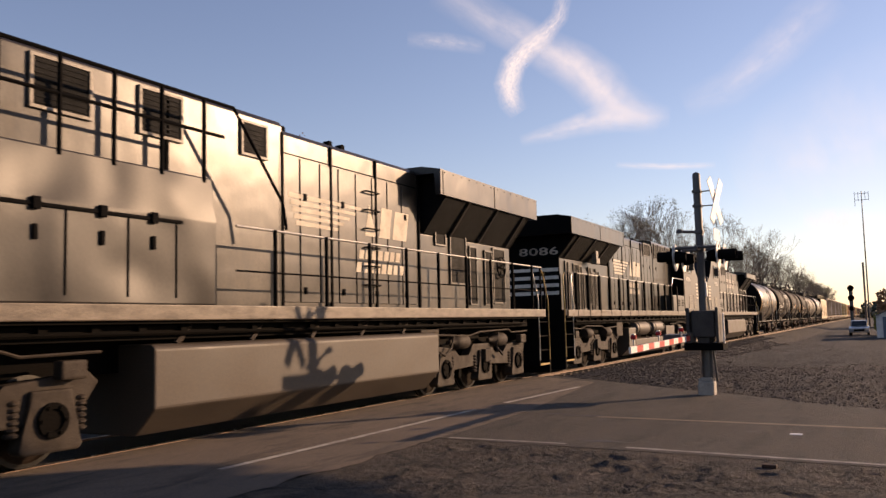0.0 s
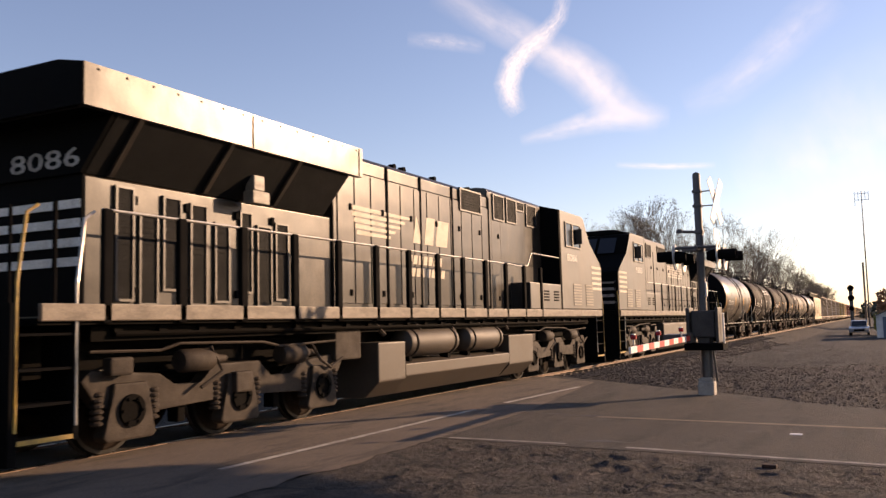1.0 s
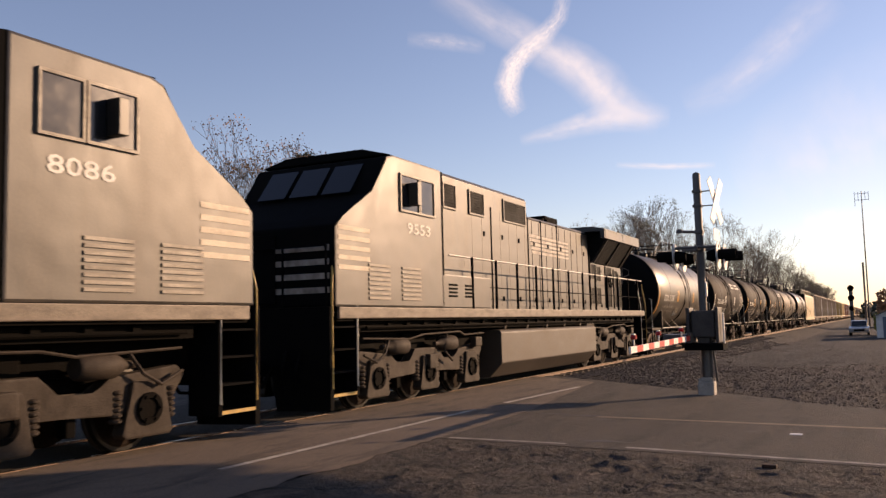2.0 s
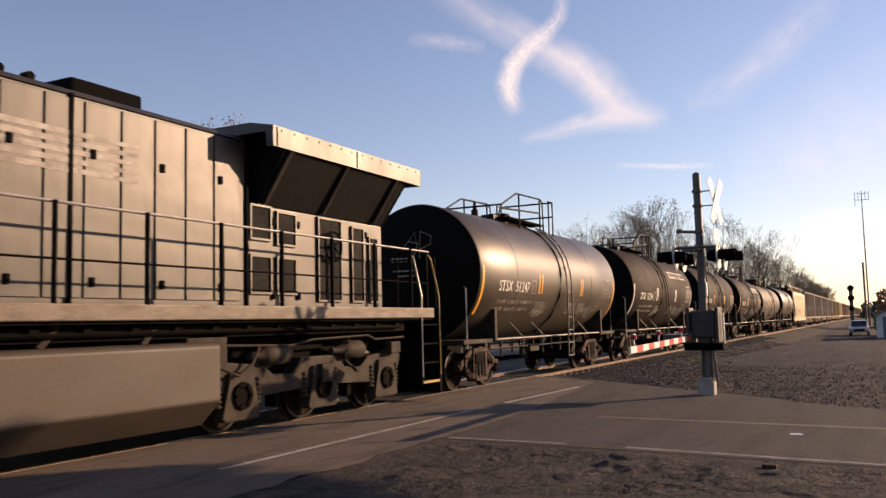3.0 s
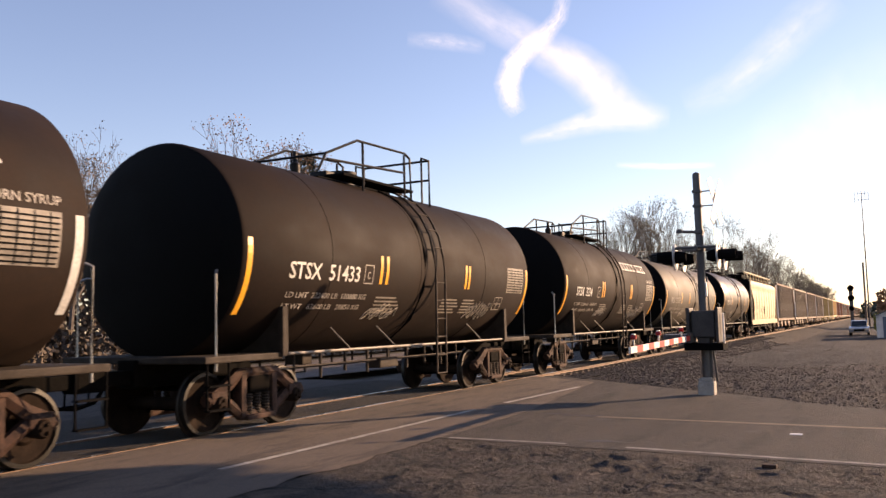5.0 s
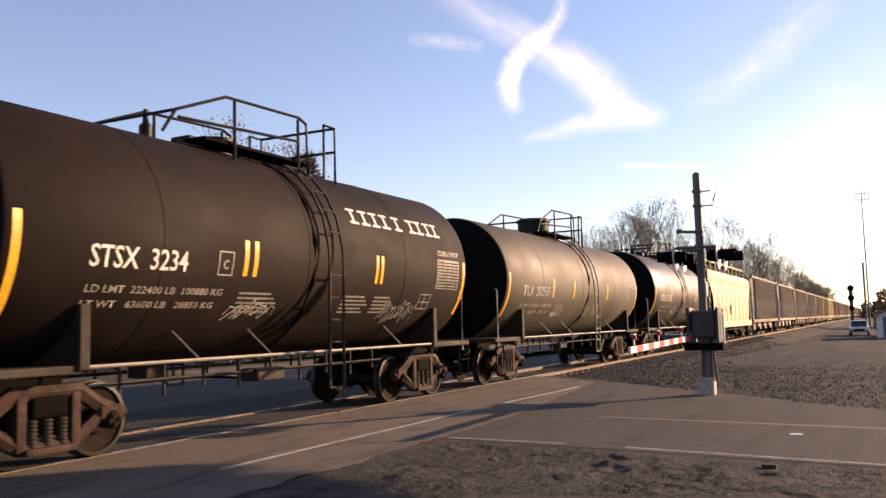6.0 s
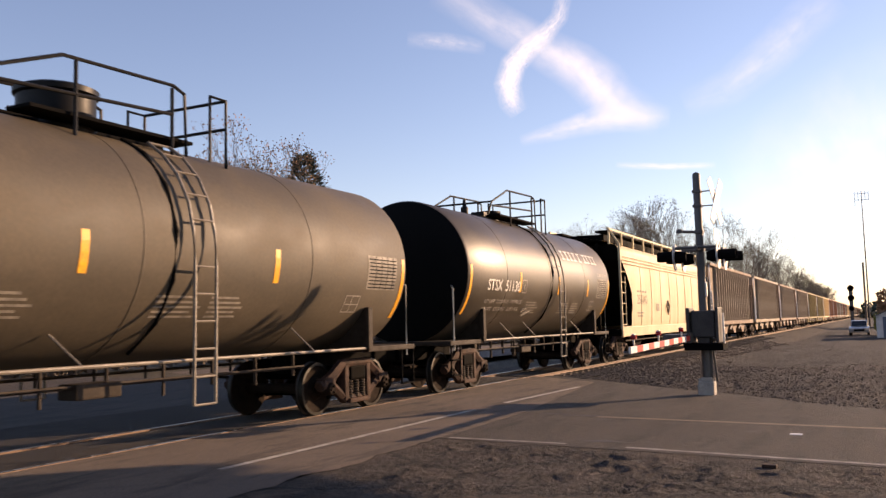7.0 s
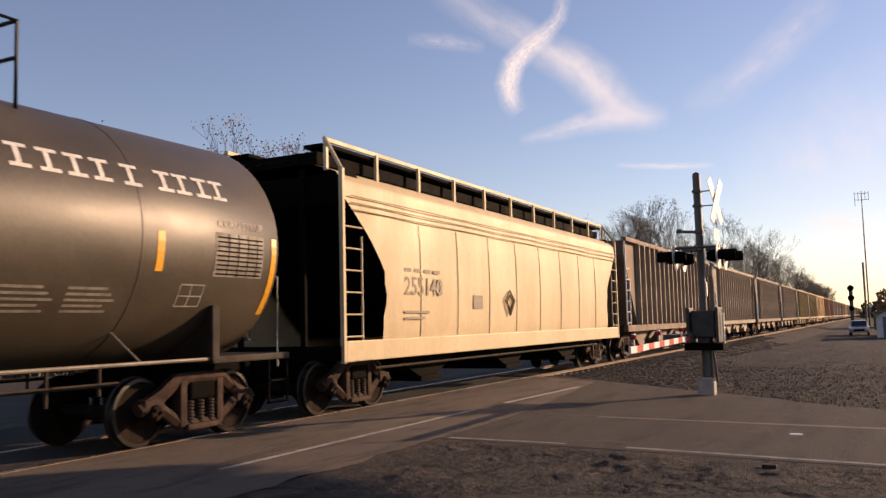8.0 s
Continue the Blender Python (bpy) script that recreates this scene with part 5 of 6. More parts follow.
    for s in (-1, 1):
        bm = B()
        y = s * 0.85
        tube(bm, [(x0 + 0.0, y, top - 0.05), (x0 + 0.25, y, top + 0.3), (x0 + 1.3, y, top + 0.72), (x1, y, top + 0.78), (x1 + 0.22, y, top + 0.7), (x1 + 0.26, y, top - 0.2)], r, 8)
        tube(bm, [(x0 + 0.3, y, top + 0.2), (x1, y, top + 0.36)], r, 8)
        for x in (x0 + 1.5, x1 - 0.02):
            tube(bm, [(x, y, top + 0.74), (x, y, top - 0.25)], r, 8)
        part("railing", bm, RAILING, car, "black pipe railing", True)
        bm = B()
        tube(bm, [(e0, y, top - 0.2), (e0, y, top + 0.8), (e1, y, top + 0.8), (e1, y, top - 0.25)], r, 8)
        part("end_railing", bm, RAILING, car, "", True)
    for x, z in ((e1, top + 0.8), (e1, top + 0.36), (x0 + 0.25, top + 0.3)):
        bm = B()
        tube(bm, [(x, -0.85, z), (x, 0.85, z)], r, 8)
        part("cross_railing", bm, RAILING, car, "", True)
    bm = B()
    if manway:
        lathe(bm, [(top - 0.2, 0), (top - 0.2, 0.5), (top + 0.42, 0.5), (top + 0.45, 0.54), (top + 0.52, 0.54), (top + 0.56, 0.45), (top + 0.58, 0)], "z", 24, (lx - 1.0, 0, 0))
    else:
        lathe(bm, [(top - 0.1, 0), (top - 0.1, 0.28), (top + 0.2, 0.28), (top + 0.22, 0.33), (top + 0.27, 0.33), (top + 0.29, 0)], "z", 18, (lx - 0.9, 0, 0))
        part("manway", bm, RAILING, car, "", True)
        bm = B()
        lathe(bm, [(top - 0.1, 0), (top - 0.1, 0.1), (top + 0.25, 0.1), (top + 0.3, 0.05), (top + 0.5, 0.04), (top + 0.5, 0)], "z", 12, (lx - (1.3 if short else 2.3), 0.1, 0))
        part("vent", bm, RAILING, car, "", True)
        bm = B()
        box(bm, lx - 1.7, lx - 1.4, -0.2, 0.2, top - 0.05, top + 0.2, 0.03)
    part("manway" if manway else "valve", bm, RAILING, car, "", True)
    return car


LD = [("LD LMT  222400 LB  100880 KG", 2.3), ("LT WT   63600 LB   28850 KG", 2.2)]


def covered_hopper(s0, length, label):
    """Centre-sill-less covered hopper with smooth curved sides, open end frames and roof walk."""
    car = thing("covered_hopper", pose(s0, TRACK, 0), label, "hopper car")
    TRAIN.append(car)
    L = length
    # body: rows of half sections along the car; ends slope and cut away to the end frame
    bm = B()
    prof = [(1.50, 1.0), (1.55, 1.5), (1.58, 2.3), (1.57, 3.1), (1.53, 3.75), (1.5, 4.05), (1.36, 4.22), (0.8, 4.42), (0.3, 4.5)]
    def cut(z):
        # where the side sheet begins at that height
        if z < 1.7:
            return 1.28
        if z < 2.35:
            return 1.28 + 0.1 * math.sin((z - 1.7) / 0.65 * math.pi)
        if z < 3.75:
            return 1.33 * (1 - ((z - 2.35) / 1.4) ** 1.3) + 0.06
        return 0.06
    fine = []
    for (y0, z0), (y1, z1) in zip(prof, prof[1:]):
        for k in range(4):
            fine.append((y0 + (y1 - y0) * k / 4, z0 + (z1 - z0) * k / 4))
    prof = fine + [prof[-1]]
    cols = 44
    grid = []
    full = [(-y, z) for y, z in prof] + [(y, z) for y, z in prof[::-1]]
    for i in range(cols + 1):
        row = []
        for y, z in full:
            c = cut(z) if z > 1.2 else 0.1
            x = c + (L - 2 * c) * i / cols
            bulge = 0.012 * math.sin(i / cols * math.pi * 9) if 1.2 < z < 3.9 else 0
            row.append(bm.verts.new((x, y + (bulge if y > 0 else -bulge), z)))
        grid.append(row)
    for a, b in zip(grid, grid[1:]):
        for k in range(len(a) - 1):
            bm.faces.new((a[k], a[k + 1], b[k + 1], b[k]))
    part("body", bm, TAN, car, "sunlit tan painted side sheets", True)
    # slope sheets near black on a tan car: the end bay's shade as colour
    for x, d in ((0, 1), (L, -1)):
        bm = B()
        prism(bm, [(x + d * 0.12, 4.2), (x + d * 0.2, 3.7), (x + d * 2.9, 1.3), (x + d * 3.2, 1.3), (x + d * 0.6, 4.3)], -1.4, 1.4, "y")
        part("slope_sheet", bm, SHADE_GRIME, car, "slope sheet of the end bay, shade painted in")
    for s in (-1, 1):
        bm = B()
        box(bm, 0.05, L - 0.05, s * 1.5 - 0.06, s * 1.5 + 0.06, 0.92, 1.28, 0.02)
        part("side_sill", bm, TAN, car)
        for k in range(1, 9):
            bm = B()
            x = 1.0 + (L - 2.0) * k / 9
            pts = [(x, s * (y + 0.013), z) for y, z in ((1.53, 1.3), (1.55, 1.5), (1.58, 2.3), (1.57, 3.1), (1.545, 3.5))]
            tube(bm, pts, 0.009, 4)
            part("panel_seam", bm, TAN_SEAM, car)
        bm = B()
        for k in range(3):
            tube(bm, [(0.2, s * 1.585, 3.55 + k * 0.12), (L - 0.2, s * 1.585, 3.55 + k * 0.12)], 0.012, 4)
        part("side_bead", bm, TAN, car)
        letters("road_mark", "255140", 1.6, 0.36, lambda u, v: Vector((2.0 + u if s < 0 else L - 2.0 - u, s * 1.597, 2.1 + v)), DARKSTENCIL, car, "faded dark car number")
        bm = B()
        def flat(u, v):
            return Vector((u if s < 0 else L - u, s * 1.597, v))
        for k in range(4):
            sheet(bm, flat, 2.0 + k * 0.4, 2.28 + k * 0.4, 2.55, 2.62)
        for k in range(2):
            sheet(bm, flat, 2.0, 3.0 - 0.2 * k, 1.75 - 0.12 * k, 1.8 - 0.12 * k)
        sheet(bm, flat, 5.1, 5.6, 1.85, 2.15)
        part("stencil_block", bm, DARKSTENCIL, car, "worn stencil marks as plain bars")
        bm = B()
        for k in range(2):
            c = Vector((7.2, s * 1.606, 2.0))
            tube(bm, [c + Vector((0.3 * math.cos(a), 0, 0.3 * math.sin(a))) * (1 - 0.35 * k) for a in (0.2, 1.57, 2.9, 4.71, 6.48)], 0.022, 4)
        part("emblem", bm, DARKSTENCIL, car, "small dark ring mark")
        # end ladders
        for x, d in ((0, 1), (L, -1)):
            bm = B()
            box(bm, x - 0.03, x + 0.05, s * 1.52 - 0.04, s * 1.52 + 0.04, 0.9, 4.25, 0.01)
            tube(bm, [(x + d * 0.6, s * 1.53, 1.2), (x + d * 0.6, s * 1.53, 3.1)], 0.02, 6)
            for k in range(6):
                tube(bm, [(x, s * 1.54, 1.35 + k * 0.38), (x + d * 0.6, s * 1.54, 1.35 + k * 0.38)], 0.016, 6)
            part("end_ladder", bm, TAN, car, "end post with ladder rungs")
            bm = B()
            tube(bm, [(x, s * 1.52, 4.25), (x + d * 0.12, s * 1.1, 4.86)], 0.035, 6)
            part("roof_brace", bm, TAN, car)
        bm = B()
        box(bm, 0.1, L - 0.1, s * 1.1 - 0.03, s * 1.1 + 0.03, 4.78, 4.86, 0.01)
        for k in range(11):
            x = 0.1 + (L - 0.2) * k / 10
            box(bm, x - 0.035, x + 0.035, s * 1.14 - 0.03, s * 1.14 + 0.03, 4.26, 4.8, 0.0)
        part("roof_rail", bm, TAN, car, "roof edge rail on short posts")
    bm = B()
    # dark box fills the gap, in place of shade under the running boards
    box(bm, 0.1, L - 0.1, -0.95, 0.95, 4.4, 4.62, 0.01)
    for s in (-1, 1):
        box(bm, 0.15, L - 0.15, *sorted((s * 0.62, s * 1.08)), 4.7, 4.77, 0.01)
    for k in range(4):
        x = 2.2 + k * (L - 4.4) / 3
        box(bm, x - 1.2, x + 1.2, -0.35, 0.35, 4.6, 4.72, 0.03)
    part("roof_walk", bm, SHADE_GRIME, car)
    bm = B()
    for k in range(3):
        x = 4.0 + k * (L - 8.0) / 2
        prism(bm, [(x - 1.9, 1.1), (x - 0.35, 0.45), (x + 0.35, 0.45), (x + 1.9, 1.1)], -1.0, 1.0, "y")
        box(bm, x - 0.5, x + 0.5, -1.1, 1.1, 0.36, 0.47, 0.02)
    part("hopper_outlet", bm, SHADE_GRIME, car)
    # end frames take the same dark colour for the shade at the ends
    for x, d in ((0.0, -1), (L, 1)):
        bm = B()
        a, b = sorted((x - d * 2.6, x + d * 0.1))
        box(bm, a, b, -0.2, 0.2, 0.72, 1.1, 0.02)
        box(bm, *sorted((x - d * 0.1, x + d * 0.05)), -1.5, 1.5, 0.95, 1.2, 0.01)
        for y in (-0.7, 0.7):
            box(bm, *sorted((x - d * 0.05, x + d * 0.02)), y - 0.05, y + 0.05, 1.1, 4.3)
        part("end_frame", bm, SHADE_GRIME, car)
        coupler(car, x + d * 0.1, d)
        freight_truck(car, x - d * 1.15)
    bm = B()
    tube(bm, [(1.5, -1.2, 0.75), (L - 1.5, -1.2, 0.75)], 0.03, 6)
    box(bm, 1.2, 1.8, -1.5, -1.2, 0.98, 1.2, 0.03)
    part("brake_rigging", bm, TRUCK, car)
    return car


def ribbed_hopper(s0, paint, label, length=17.4):
    car = thing("ribbed_hopper", pose(s0, TRACK, 0), label, "hopper car", "ribbed hopper cars")
    L = length
    bm = B()
    prism(bm, [(0.25, 4.45), (0.25, 3.9), (1.6, 1.7), (1.9, 1.25), (L - 1.9, 1.25), (L - 1.6, 1.7), (L - 0.25, 3.9), (L - 0.25, 4.45)], -1.40, 1.40, "y")
    part("body", bm, paint, car)
    rib = B()
    box(rib, -0.045, 0.045, -0.09, 0.09, 1.3, 4.4)
    rib_me = mesh_of("rib", rib, RIBS if paint in HOPPERS[:2] else paint)
    n = 17
    for s in (-1, 1):
        for k in range(n):
            piece("rib", rib_me, car, pose(1.95 + (L - 3.9) * k / (n - 1), s * 1.49, 0))
        bm = B()
        box(bm, 0.0, L, s * 1.5 - 0.08, s * 1.5 + 0.08, 4.4, 4.56, 0.02)
        box(bm, 0.0, L, s * 1.46 - 0.08, s * 1.46 + 0.08, 1.08, 1.32, 0.02)
        part("side_rail", bm, paint, car)
        for x, d in ((0, 1), (L, -1)):
            bm = B()
            for q in (0.04, 0.55):
                tube(bm, [(x + d * q, s * 1.5, 1.1), (x + d * q, s * 1.5, 4.45 if q < 0.1 else 3.0)], 0.03, 6)
            for k in range(6):
                tube(bm, [(x + d * 0.04, s * 1.5, 1.4 + k * 0.4), (x + d * 0.55, s * 1.5, 1.4 + k * 0.4)], 0.018, 6)
            part("end_ladder", bm, GATEWHITE if x == 0 else paint, car)
    bm = B()
    for k in range(4):
        x = 3.2 + k * (L - 6.4) / 3
        prism(bm, [(x - 1.6, 1.3), (x - 0.3, 0.5), (x + 0.3, 0.5), (x + 1.6, 1.3)], -1.2, 1.2, "y")
    for x, d in ((0.0, -1), (L, 1)):
        box(bm, *sorted((x - d * 2.6, x + d * 0.1)), -0.2, 0.2, 0.72, 1.2)
    part("hopper_outlet", bm, paint, car)
    for s in (-1, 1):
        for k in range(3):
            x = 3.2 + (k + 0.5) * (L - 6.4) / 3
            bm = B()
            tube(bm, [(x - 1.2, s * 1.35, 0.75), (x + 0.4, s * 1.35, 1.25)], 0.07, 4)
            part("diagonal_brace", bm, SILVER, car, "pale diagonal underframe brace")
    for x, d in ((0.0, -1), (L, 1)):
        coupler(car, x + d * 0.1, d)
        tr = piece("truck", BOLSTER, car, pose(x - d * 1.3, 0, 0))
        for s in (-1, 1):
            piece("side_frame", SIDE_FRAME, tr, pose(0, s * 1.0, 0))
        for q in (-0.889, 0.889):
            piece("wheelset", FREIGHT_WHEEL, car, pose(x - d * 1.3 + q, 0, 0.457))
    return car


def loco_truck(car, centre, sense):
    """Three-axle truck: cast frame, journal boxes with springs, brake cylinders, pipes."""
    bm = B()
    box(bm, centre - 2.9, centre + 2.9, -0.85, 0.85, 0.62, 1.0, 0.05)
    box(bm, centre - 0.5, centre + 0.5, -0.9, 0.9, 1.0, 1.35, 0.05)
    tr = part("truck", bm, SHADE_GRIME, car)
    axles = (-2.05, 0.0, 2.05)
    for s in (-1, 1):
        y0, y1 = sorted((s * 1.0, s * 1.2))
        bm = B()
        prism(bm, [(centre - 2.75, 0.95), (centre - 2.6, 1.08), (centre - 1.5, 0.98), (centre - 1.25, 0.78), (centre - 0.75, 0.78), (centre - 0.5, 1.05), (centre + 0.5, 1.05), (centre + 0.75, 0.78), (centre + 1.25, 0.78), (centre + 1.5, 0.98), (centre + 2.6, 1.08), (centre + 2.75, 0.95), (centre + 2.5, 0.62), (centre + 1.6, 0.5), (centre + 0.6, 0.55), (centre - 0.6, 0.55), (centre - 1.6, 0.5), (centre - 2.5, 0.62)], y0, y1, "y", 0.03)
        part("side_frame", bm, TRUCK, tr, "cast truck side frame thick with dust")
        for a in axles:
            x = centre + a
            bm = B()
            prism(bm, [(x - 0.26, 0.9), (x + 0.26, 0.9), (x + 0.32, 0.5), (x + 0.42, 0.26), (x + 0.36, 0.2), (x - 0.36, 0.2), (x - 0.42, 0.26), (x - 0.32, 0.5)], *sorted((s * 1.06, s * 1.27)), "y", 0.03)
            part("journal_box", bm, TRUCK, tr)
            bm = B()
            lathe(bm, [(s * 1.27, 0), (s * 1.27, 0.2), (s * 1.31, 0.2), (s * 1.31, 0.13), (s * 1.285, 0.12), (s * 1.285, 0)], "y", 20, (x, 0, 0.56))
            for k in range(6):
                c = (x + 0.16 * math.cos(k * 1.047), 0, 0.56 + 0.16 * math.sin(k * 1.047))
                lathe(bm, [(s * 1.3, 0), (s * 1.3, 0.022), (s * 1.33, 0.022), (s * 1.33, 0)], "y", 6, c)
            part("journal_cap", bm, SHADE_GRIME, tr, "dark bolted bearing cap")
            for d in (-0.44, 0.44):
                bm = B()
                prof = []
                for k in range(6):
                    z = 0.4 + k * 0.07
                    prof += [(z, 0.055), (z + 0.02, 0.085), (z + 0.045, 0.085), (z + 0.065, 0.055)]
                lathe(bm, [(0.4, 0)] + prof + [(0.82, 0)], "z", 10, (x + d, s * 1.16, 0))
                part("spring", bm, TRUCK, tr, "", True)
        for a in (-1.15, 1.0):
            bm = B()
            x = centre + a
            lathe(bm, [(x - 0.05, 0), (x - 0.05, 0.13), (x, 0.16), (x + 0.5, 0.16), (x + 0.55, 0.13), (x + 0.7, 0.06), (x + 0.85, 0.05), (x + 0.85, 0)], "x", 16, (0, s * 1.22, 1.12))
            part("brake_cylinder", bm, TRUCK, tr, "", True)
        bm = B()
        tube(bm, [(centre - 2.7, s * 1.28, 1.3), (centre - 1.6, s * 1.3, 1.28), (centre - 1.3, s * 1.34, 1.36), (centre + 0.4, s * 1.34, 1.33), (centre + 0.9, s * 1.3, 1.25), (centre + 2.6, s * 1.28, 1.3)], 0.02, 6)
        tube(bm, [(centre + 1.7, s * 1.3, 1.25), (centre + 1.9, s * 1.33, 1.0), (centre + 2.2, s * 1.33, 0.85), (centre + 2.6, s * 1.3, 1.0)], 0.025, 6)
        tube(bm, [(centre - 0.7, s * 1.32, 1.3), (centre - 0.5, s * 1.36, 0.95), (centre - 0.9, s * 1.34, 0.75)], 0.028, 6)
        box(bm, centre - 0.2, centre + 0.15, *sorted((s * 1.22, s * 1.36)), 0.62, 0.92, 0.03)
        box(bm, centre - 2.45, centre - 2.1, *sorted((s * 1.2, s * 1.36)), 1.0, 1.22, 0.03)
        part("brake_piping", bm, TRUCK, tr)
        for a in (-1.02, 1.02):
            bm = B()
            x = centre + a
            box(bm, x - 0.07, x + 0.07, *sorted((s * 0.9, s * 1.1)), 0.3, 0.75, 0.02)
            part("brake_shoe", bm, SHADE_GRIME, tr)
    for a in axles:
        WHEELS.append((piece("wheelset", LOCO_WHEEL, car, pose(centre + a, 0, 0.533)), centre + a, 0.533, sense))


# openings as (x0, x1, z0, z1), by kind of locomotive
RADIATOR_VENTS = (((5.64, 6.1, 3.31, 3.77), (4.58, 5.37, 2.47, 3.72), (3.98, 4.33, 2.0, 3.35), (3.06, 3.45, 2.0, 3.3), (2.24, 2.93, 2.05, 3.4)),
                  ((2.28, 2.53, 1.95, 3.38), (2.68, 2.95, 1.9, 3.05), (3.1, 3.38, 2.1, 3.34), (3.62, 3.9, 1.9, 3.3), (4.12, 4.38, 1.95, 3.08), (4.68, 4.9, 2.1, 3.3), (5.08, 5.38, 1.9, 3.12), (5.54, 5.82, 2.0, 3.2)),
                  ((5.3, 5.76, 2.95, 3.45), (5.3, 5.76, 2.1, 2.65), (4.64, 5.1, 2.9, 3.4), (4.64, 5.1, 2.1, 2.65), (3.28, 3.95, 2.0, 3.42), (2.52, 2.88, 2.0, 3.35), (2.02, 2.28, 2.0, 3.2)))
UPPER_GRILLES = (((12.0, 12.55, 4.26, 4.74), (13.88, 14.6, 4.2, 4.78), (15.45, 16.25, 4.2, 4.78)),
                 ((12.47, 13.58, 4.23, 4.7), (14.42, 15.04, 4.2, 4.8), (15.3, 15.91, 4.21, 4.8), (16.0, 16.48, 4.6, 4.8), (16.74, 17.4, 4.24, 4.8)),
                 ((11.78, 13.28, 4.22, 4.74), (14.6, 15.4, 4.2, 4.72), (16.2, 16.8, 4.2, 4.72)))


def locomotive(s0, turned, label, wing=(1.25, 7.25), wing_z=(4.17, 4.68), wide_posts=False, cabinet=False, tanks=False, number="", style=0, roof=4.84, raised=(14.09, 4.98), end_number="", herald=(7.75, 11.86)):
    """Six-axle freight locomotive; x runs from the radiator end's coupler to the cab end's."""
    car = thing("locomotive", pose(s0, TRACK, 0, 0, 0, 180 if turned else 0), label, "locomotive", "locomotives")
    TRAIN.append(car)
    sense = -1 if turned else 1
    W0, W1 = wing
    Z0, Z1 = wing_z
    X1, roof2 = raised
    paint = LOCO if style == 2 else GLOSS
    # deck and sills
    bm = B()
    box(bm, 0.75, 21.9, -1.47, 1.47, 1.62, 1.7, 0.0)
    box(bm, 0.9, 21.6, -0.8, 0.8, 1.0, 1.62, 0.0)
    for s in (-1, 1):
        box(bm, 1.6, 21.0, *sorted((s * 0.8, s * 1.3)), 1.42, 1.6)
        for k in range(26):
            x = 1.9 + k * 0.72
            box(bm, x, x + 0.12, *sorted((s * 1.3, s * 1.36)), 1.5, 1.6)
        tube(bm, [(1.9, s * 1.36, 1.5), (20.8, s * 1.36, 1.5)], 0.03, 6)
    # the dark beneath the deck is in this colour
    part("underframe", bm, SHADE_GRIME, car)
    for s in (-1, 1):
        bm = B()
        box(bm, 0.75, 21.9, *sorted((s * 1.47, s * 1.53)), 1.66, 1.86, 0.015)
        part("side_sill", bm, SILL, car, "dusty brown side sill")
    # long hood with shouldered roof, radiator box and wing
    def section(h, w):
        return [(-w, 1.7), (-w, h - 0.12), (-w + 0.05, h - 0.04), (-0.66, h), (0.66, h), (w - 0.05, h - 0.04), (w, h - 0.12), (w, 1.7)]
    bm = B()
    prism(bm, section(roof, 0.93), W1 - 0.1, X1, "x", 0.012)
    part("hood", bm, paint, car)
    bm = B()
    prism(bm, section(roof2, 0.945), X1, 17.9, "x", 0.012)
    part("hood_rear", bm, paint, car, "raised hood section behind the cab")
    bm = B()
    prism(bm, [(-0.93, 1.7), (-0.93, 3.47), (-0.9, 3.5), (0.9, 3.5), (0.93, 3.47), (0.93, 1.7)], 1.8, W1 - 0.1, "x", 0.012)
    part("radiator_room", bm, paint, car)
    bm = B()
    prism(bm, [(-0.93, 3.5), (-1.5, Z0 + 0.0), (-1.5, Z1 - 0.05), (1.5, Z1 - 0.05), (1.5, Z0), (0.93, 3.5)], 1.8, W1 - 0.35, "x", 0.0)
    part("radiator_core", bm, GRILLE, car, "dark sloping radiator screens")
    bm = B()
    prism(bm, [(-1.55, Z0), (-1.55, Z1), (-1.1, Z1 + 0.09), (1.1, Z1 + 0.09), (1.55, Z1), (1.55, Z0), (1.42, Z0), (1.4, Z1 - 0.08), (-1.4, Z1 - 0.08), (-1.42, Z0)], W0, W1, "x", 0.0)
    box(bm, W0 + 0.05, W0 + 0.1, -1.42, 1.42, Z0, Z1 - 0.05)
    part("radiator_wing", bm, paint, car, "overhanging radiator wing with a broad lit edge")
    # end plates in the darker black, their shade painted in
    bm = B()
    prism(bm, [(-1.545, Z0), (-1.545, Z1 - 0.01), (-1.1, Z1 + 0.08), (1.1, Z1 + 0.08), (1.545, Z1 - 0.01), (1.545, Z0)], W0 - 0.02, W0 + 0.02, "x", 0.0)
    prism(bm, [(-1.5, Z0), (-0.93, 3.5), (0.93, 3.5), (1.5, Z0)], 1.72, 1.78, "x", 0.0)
    part("wing_end", bm, LOCO_DARK, car, "black wing end plate, darkened for shade")
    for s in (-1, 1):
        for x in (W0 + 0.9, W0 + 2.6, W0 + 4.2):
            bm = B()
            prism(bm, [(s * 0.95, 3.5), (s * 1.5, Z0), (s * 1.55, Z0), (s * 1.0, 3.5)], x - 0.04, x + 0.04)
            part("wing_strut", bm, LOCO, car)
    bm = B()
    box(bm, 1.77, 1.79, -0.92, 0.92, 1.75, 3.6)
    part("end_panel", bm, LOCO_DARK, car, "black end panel, darkened for shade")
    for k in range(4):
        bm = B()
        box(bm, 1.745, 1.768, -0.9, 0.9, 2.35 + k * 0.24, 2.46 + k * 0.24)
        part("end_stripe", bm, WHITE, car, "white end stripe")
    if end_number:
        letters("end_number", end_number, 1.3, 0.25, lambda u, v: Vector((1.71, 0.36 - u, 3.58 + v)), FADED, car, "white road number on the black end")
    # hood doors, latches, vents
    door = B()
    box(door, -0.27, 0.27, -0.012, 0.012, 0, 2.45, 0.008)
    door_me = mesh_of("hood_door", door, paint)
